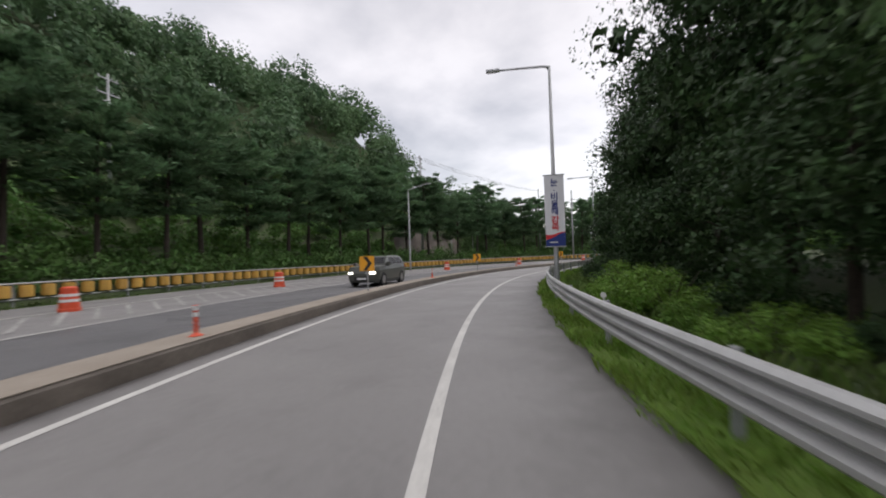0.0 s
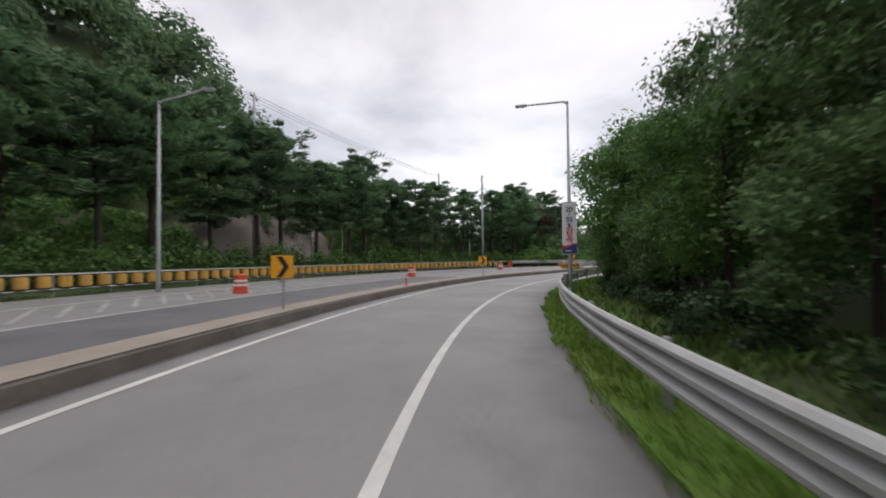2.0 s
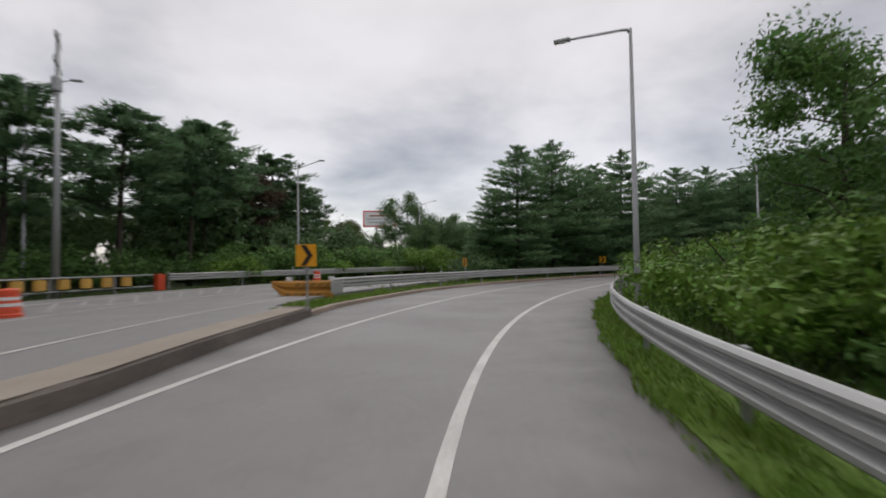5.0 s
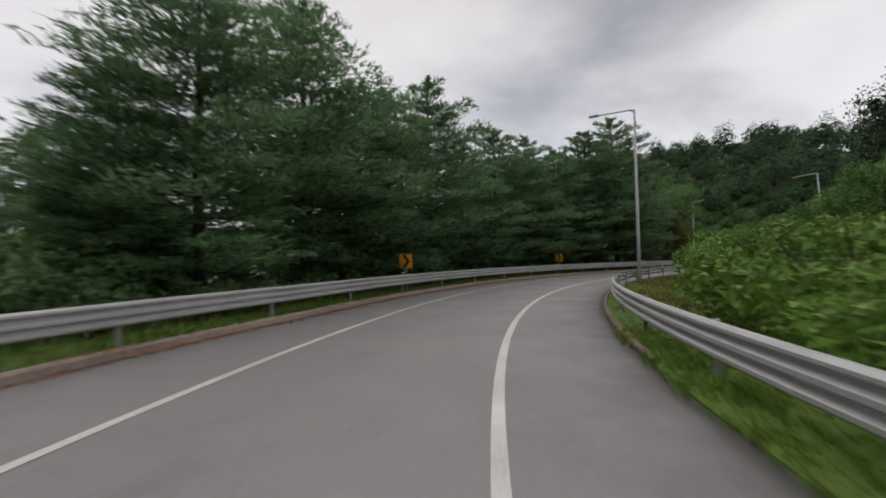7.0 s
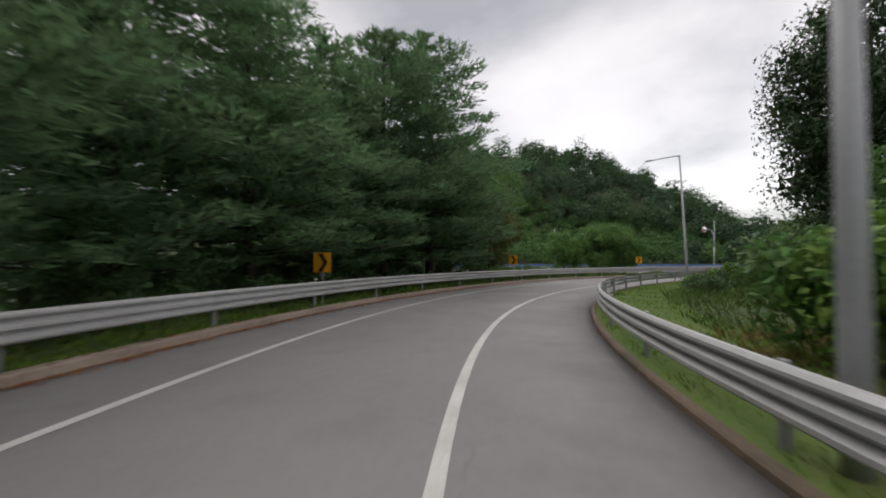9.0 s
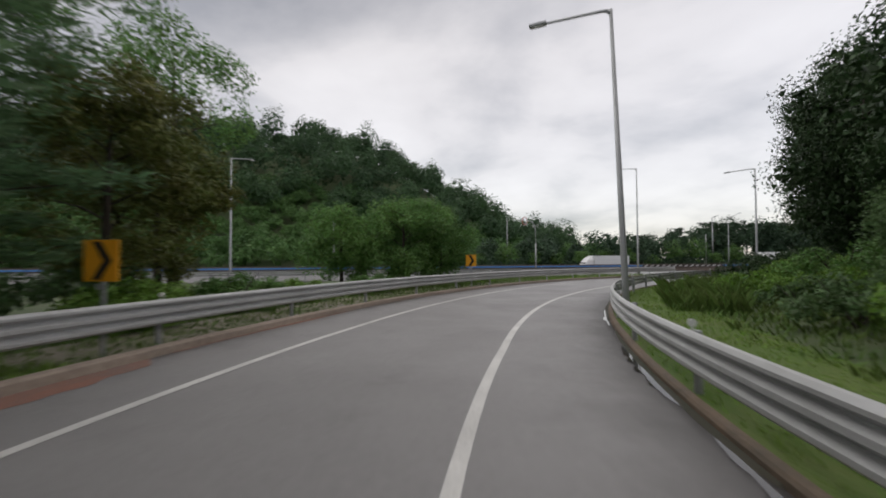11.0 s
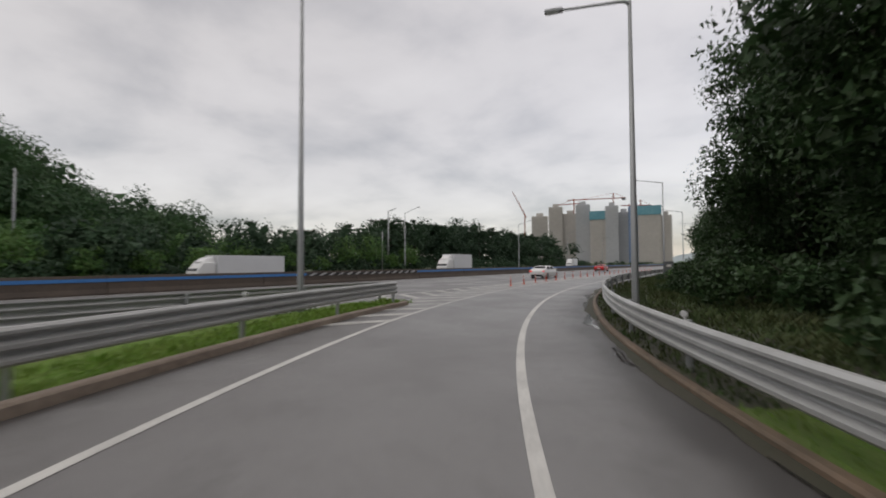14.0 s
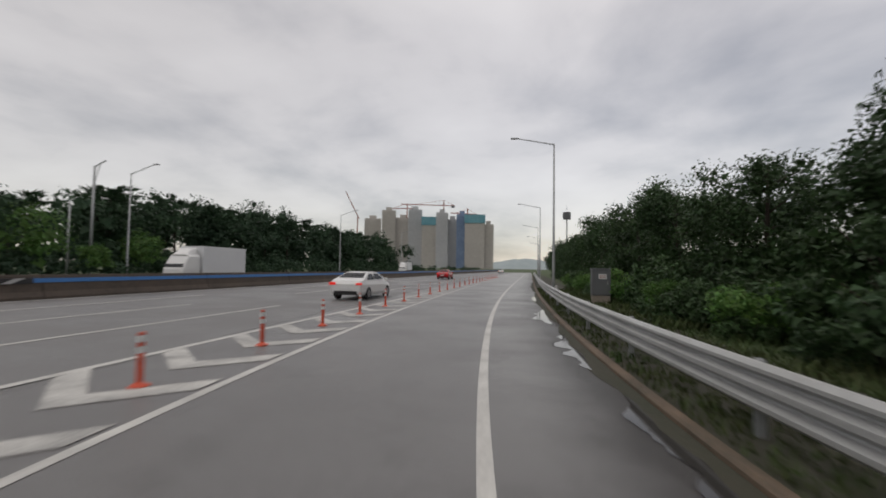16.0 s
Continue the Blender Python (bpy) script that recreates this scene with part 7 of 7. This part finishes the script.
def box_truck(x, y, label, box_len=5.2, paint="truck_box"):
    root = tagged(new("box_truck"), label, "truck", group="trucks")
    root.matrix_basis = on_road(HWY, x, y, 0.0, 180)
    bm = bmesh.new(); box(bm, -1.12, 1.12, -box_len, 0.0, 0.95, 3.15, bevel=0.03); part("cargo_box", bm, M[paint], root)
    bm = bmesh.new(); hull(bm, [(0.15, [(0.95, 0.45), (0.98, 1.3), (0.95, 2.3), (0.85, 2.45)]), (1.2, [(0.95, 0.45), (0.98, 1.3), (0.92, 2.25), (0.80, 2.4)]), (1.75, [(0.92, 0.45), (0.95, 1.25), (0.85, 1.5), (0.80, 1.55)]), (1.85, [(0.88, 0.5), (0.90, 1.0), (0.85, 1.2), (0.8, 1.25)])]); part("cab", bm, M["car_white"], root)
    bm = bmesh.new(); hull(bm, [(0.2, [(0.80, 2.42), (0.70, 3.0)]), (0.7, [(0.78, 2.42), (0.60, 2.85)]), (1.3, [(0.70, 2.38), (0.50, 2.44)])]); part("wind_deflector", bm, M["car_white"], root)
    bm = bmesh.new(); hull(bm, [(1.24, [(0.86, 1.5), (0.80, 2.2)]), (1.80, [(0.86, 1.42), (0.84, 1.52)])]); part("windscreen", bm, M["glass"], root)
    bm = bmesh.new(); box(bm, -0.9, 0.9, -box_len + 0.2, 1.5, 0.5, 0.95); part("chassis", bm, M["rubber"], root)
    for sx in (-1, 1):
        for yy in (1.1, -box_len + 1.4):
            bm = bmesh.new(); lathe(bm, [(0.28, -0.13), (0.42, -0.13), (0.44, 0), (0.42, 0.13), (0.28, 0.13)], 18); bmesh.ops.transform(bm, matrix=Matrix.Translation((sx * 0.88, yy, 0.44)) @ Matrix.Rotation(radians(90), 4, "Y"), verts=bm.verts[:]); part("wheel", bm, M["rubber"], root)
    return root


box_truck(113.2, 41.0, "white box truck on the far carriageway")
box_truck(110.4, 74.8, "long white box truck beyond the median wall", 7.0).scale = (1.0, 1.0, 0.82)
box_truck(138, -40, "small white box truck far off on the highway", 4.2)


# ---------------------------------------------------------------- puddles in the gutter
def puddle(s0, s1, w, seed):
    rng = np.random.default_rng(seed)
    n = 34
    shy = np.convolve(rng.uniform(0.0, 0.30, n + 7), np.ones(7) / 7, "valid") * (1.0 if s0 > 190 else 0.2)
    inner = [right_edge(s0 + (s1 - s0) * i / n) - 0.03 - float(shy[i]) for i in range(n + 1)]
    wob = np.convolve(rng.uniform(0.0, 1.2, n + 3), np.ones(3) / 3, "valid") * np.abs(np.sin(np.pi * np.arange(n + 1) / n)) ** 0.5
    v = []
    for i in range(n + 1):
        s = s0 + (s1 - s0) * i / n
        for o in (inner[i] - w * wob[i] - 0.01, inner[i]):
            x, y = RAMP.at(s, o); v.append((float(x), float(y), 0.009))
    f = [(2 * i, 2 * i + 1, 2 * i + 3, 2 * i + 2) for i in range(n)]
    tagged(new("puddle", np_mesh("puddle", v, f, M["water"])), "shallow rain puddle in the gutter", "puddle", kind="structure")


for i, (a, b, w) in enumerate(((147, 151, 0.13), (152, 156, 0.16), (159, 163, 0.12), (187, 190, 0.15), (193, 195, 0.18), (197.5, 201, 0.3), (203, 206, 0.26), (208, 212.5, 0.42), (213.5, 218.5, 0.55), (220, 224, 0.5), (226, 231, 0.6), (235, 240, 0.5))):
    puddle(a, b, w, i)

def gutter_dirt(s0, s1, w, seed):
    """Dark wet dirt gathered at the foot of the right kerb."""
    rng = np.random.default_rng(seed)
    n = max(8, int((s1 - s0) / 0.3))
    wob = np.convolve(rng.uniform(0.1, 1.2, n + 5), np.ones(5) / 5, "valid") * np.abs(np.sin(np.pi * np.arange(n + 1) / n)) ** 0.4
    v = []
    for i in range(n + 1):
        s = s0 + (s1 - s0) * i / n
        for o, z in ((right_edge(s) - 0.02 - w * wob[i], 0.004), (right_edge(s) + 0.01, 0.03)):
            x, y = RAMP.at(s, o); v.append((float(x), float(y), z))
    f = [(2 * i, 2 * i + 1, 2 * i + 3, 2 * i + 2) for i in range(n)]
    tagged(new("gutter_dirt", np_mesh("gutter_dirt", v, f, M["soil_wet_shaded"])), "dark wet dirt along the foot of the kerb", "dirt", kind="structure")


for i, (a, b, w) in enumerate(((150, 158, 0.10), (160, 171, 0.12), (172, 186, 0.16), (187, 199, 0.24), (199.5, 210, 0.34), (210.5, 226, 0.42), (226.5, 244, 0.4), (245, 270, 0.35))):
    gutter_dirt(a, b, w, 40 + i)

# ---------------------------------------------------------------- median wall of the highway
def median_wall():
    root = tagged(new("median_wall"), "brown concrete median wall with a blue painted band", "median wall", kind="structure")
    prof = [(0.32, -0.1), (0.32, 0.10), (0.20, 0.34), (0.13, 1.0), (0.10, 1.10), (-0.10, 1.10), (-0.13, 1.0), (-0.20, 0.34), (-0.32, 0.10), (-0.32, -0.1)]
    for i in range(60):
        a = -200 + i * 10
        swept("wall_block", HWY, a, a + 9.96, [(MED + x, z) for x, z in prof], M["mid_brown"], root, step=5)
    for a, b in ((-200, -5.9), (9.6, 400)):
        n = int((b - a) / 20) + 1
        for i in range(n):
            p, q = a + (b - a) * i / n, a + (b - a) * (i + 1) / n
            swept("blue_band", HWY, p, q, [(MED + 0.175, 0.74), (MED + 0.195, 0.745), (MED + 0.175, 0.93), (MED + 0.15, 0.935)], M["blue"], root, step=5)
    for p, q in ((-5.9, 1.8), (1.8, 9.6)):
        swept("black_band", HWY, p, q, [(MED + 0.178, 0.70), (MED + 0.202, 0.705), (MED + 0.178, 0.945), (MED + 0.15, 0.95)], M["black"], root, step=2)
    for i in range(14):
        s = -5.7 + i * 1.08
        bm = bmesh.new()
        c = [(HWY.at(s + ds, MED + off), z) for ds, off, z in ((0, 0.218, 0.71), (0.40, 0.218, 0.71), (0.95, 0.196, 0.945), (0.55, 0.196, 0.945))]
        bm.faces.new([bm.verts.new((float(p[0]), float(p[1]), z)) for p, z in c])
        bmesh.ops.solidify(bm, geom=bm.faces[:], thickness=0.02)
        part("white_bar", bm, M["white"], root)


median_wall()


# ---------------------------------------------------------------- tower blocks under construction
FAR_EYE = (80.4, 64.8)


def bearing_point(deg, dist):
    a = radians(deg)
    return FAR_EYE[0] - math.sin(a) * dist, FAR_EYE[1] + math.cos(a) * dist


def tower(deg, dist, width, depth, height, material, label, floors, cap=None, ribs=4):
    x, y = bearing_point(deg, dist)
    root = tagged(new("tower_block"), label, "tower block", group="tower blocks")
    root.matrix_basis = pose(x, y, -1.0, 0, 0, deg)
    bm = bmesh.new(); box(bm, -width / 2, width / 2, 0, depth, 0, height); part("wall", bm, material, root)
    bm = bmesh.new()
    for i in range(1, floors):
        z = height * i / floors
        box(bm, -width / 2 - 0.35, width / 2 + 0.35, -0.6, depth * 0.5, z - 0.45, z + 0.3)
    part("slab_edging", bm, material, root)
    for i in range(ribs):
        u = (i + 0.5) / ribs - 0.5
        bm = bmesh.new(); box(bm, u * width - width * 0.035, u * width + width * 0.035, -0.5, 0.2, 0, height + 0.6); part("pier", bm, material, root)
    if cap is not None:
        bm = bmesh.new(); box(bm, -width / 2 - 0.8, width / 2 + 0.8, -1.2, depth + 0.8, height - 9, height + 2.5); part("safety_netting", bm, cap, root, "teal netting round the top floors")
    else:
        bm = bmesh.new(); box(bm, -width * 0.22, width * 0.22, depth * 0.2, depth * 0.7, height, height + 5); part("roof_house", bm, material, root)
    return root


for deg, dist, w, h, mt, fl, cap in ((-147.0, 640, 24, 74, "tower_beige", 26, None), (-149.1, 630, 20, 86, "tower_beige", 29, None), (-151.0, 635, 22, 76, "tower_beige", 26, None), (-152.6, 600, 19, 84, "tower_grey", 29, None),
                                       (-154.6, 585, 22, 70, "tower_beige", 25, "teal"), (-156.2, 580, 16, 78, "tower_grey", 27, None), (-157.6, 590, 17, 70, "tower_grey", 25, None), (-158.9, 580, 15, 76, "tower_blue", 27, None), (-160.6, 570, 26, 72, "tower_beige", 25, "teal"), (-162.4, 575, 14, 62, "tower_beige", 22, None)):
    tower(deg, dist, w, 16, h, M[mt], "unfinished concrete tower block on the skyline", fl, M["teal"] if cap else None)


def crane(deg, dist, height, jib, back, head):
    x, y = bearing_point(deg, dist)
    root = tagged(new("tower_crane"), "tower crane above the unfinished blocks", "crane", group="tower cranes")
    root.matrix_basis = pose(x, y, 0, 0, 0, deg + head)
    bm = bmesh.new(); box(bm, -0.7, 0.7, -0.7, 0.7, 0, height + 8); part("mast", bm, M["rust"], root)
    bm = bmesh.new(); box(bm, -jib, back, -0.5, 0.5, height, height + 1.2); part("jib", bm, M["rust"], root)
    bm = bmesh.new(); box(bm, back - 5, back, -1.2, 1.2, height - 2.5, height + 0.5); part("counterweight", bm, M["cabinet"], root)
    bm = bmesh.new(); tube(bm, [(-jib * 0.7, 0, height + 1), (0, 0, height + 8), (back, 0, height + 1)], 0.2, 5); part("tie_bar", bm, M["rust"], root)


crane(-156.4, 620, 92, 62, 16, 5)
crane(-151.5, 660, 92, 34, 12, -15)
crane(-159.6, 620, 80, 26, 14, 20)
x, y = bearing_point(-145.0, 640)
root = tagged(new("luffing_crane"), "crane with a raised boom beside the blocks", "crane", group="tower cranes")
root.matrix_basis = pose(x, y, 0, 0, 0, -145)
bm = bmesh.new(); box(bm, -0.8, 0.8, -0.8, 0.8, 0, 74); part("mast", bm, M["rust"], root)
bm = bmesh.new(); tube(bm, [(2, 0, 72), (-18, 0, 112)], [0.8, 0.5], 6); part("boom", bm, M["rust"], root)

# distant ridge behind the highway, its haze put into the colour
rv, rf = [], []
for i in range(41):
    a = radians(-176 + 16 * i / 40)
    d = 1700
    h = 12 + 34 * math.exp(-((i - 22) / 11) ** 2) + 6 * noise.noise(Vector((i * 0.4, 1, 0)))
    cx, cy = FAR_EYE[0] - math.sin(a) * d, FAR_EYE[1] + math.cos(a) * d
    rv += [(cx, cy, -2), (cx - math.sin(a) * 120, cy + math.cos(a) * 120, h)]
for i in range(40):
    rf.append((2 * i, 2 * i + 2, 2 * i + 3, 2 * i + 1))
tagged(new("backdrop_ridge", np_mesh("backdrop_ridge", rv, rf, M["far_hill_hazed"], True)), "distant ridge on the horizon, paled for haze", "hill", kind="structure")
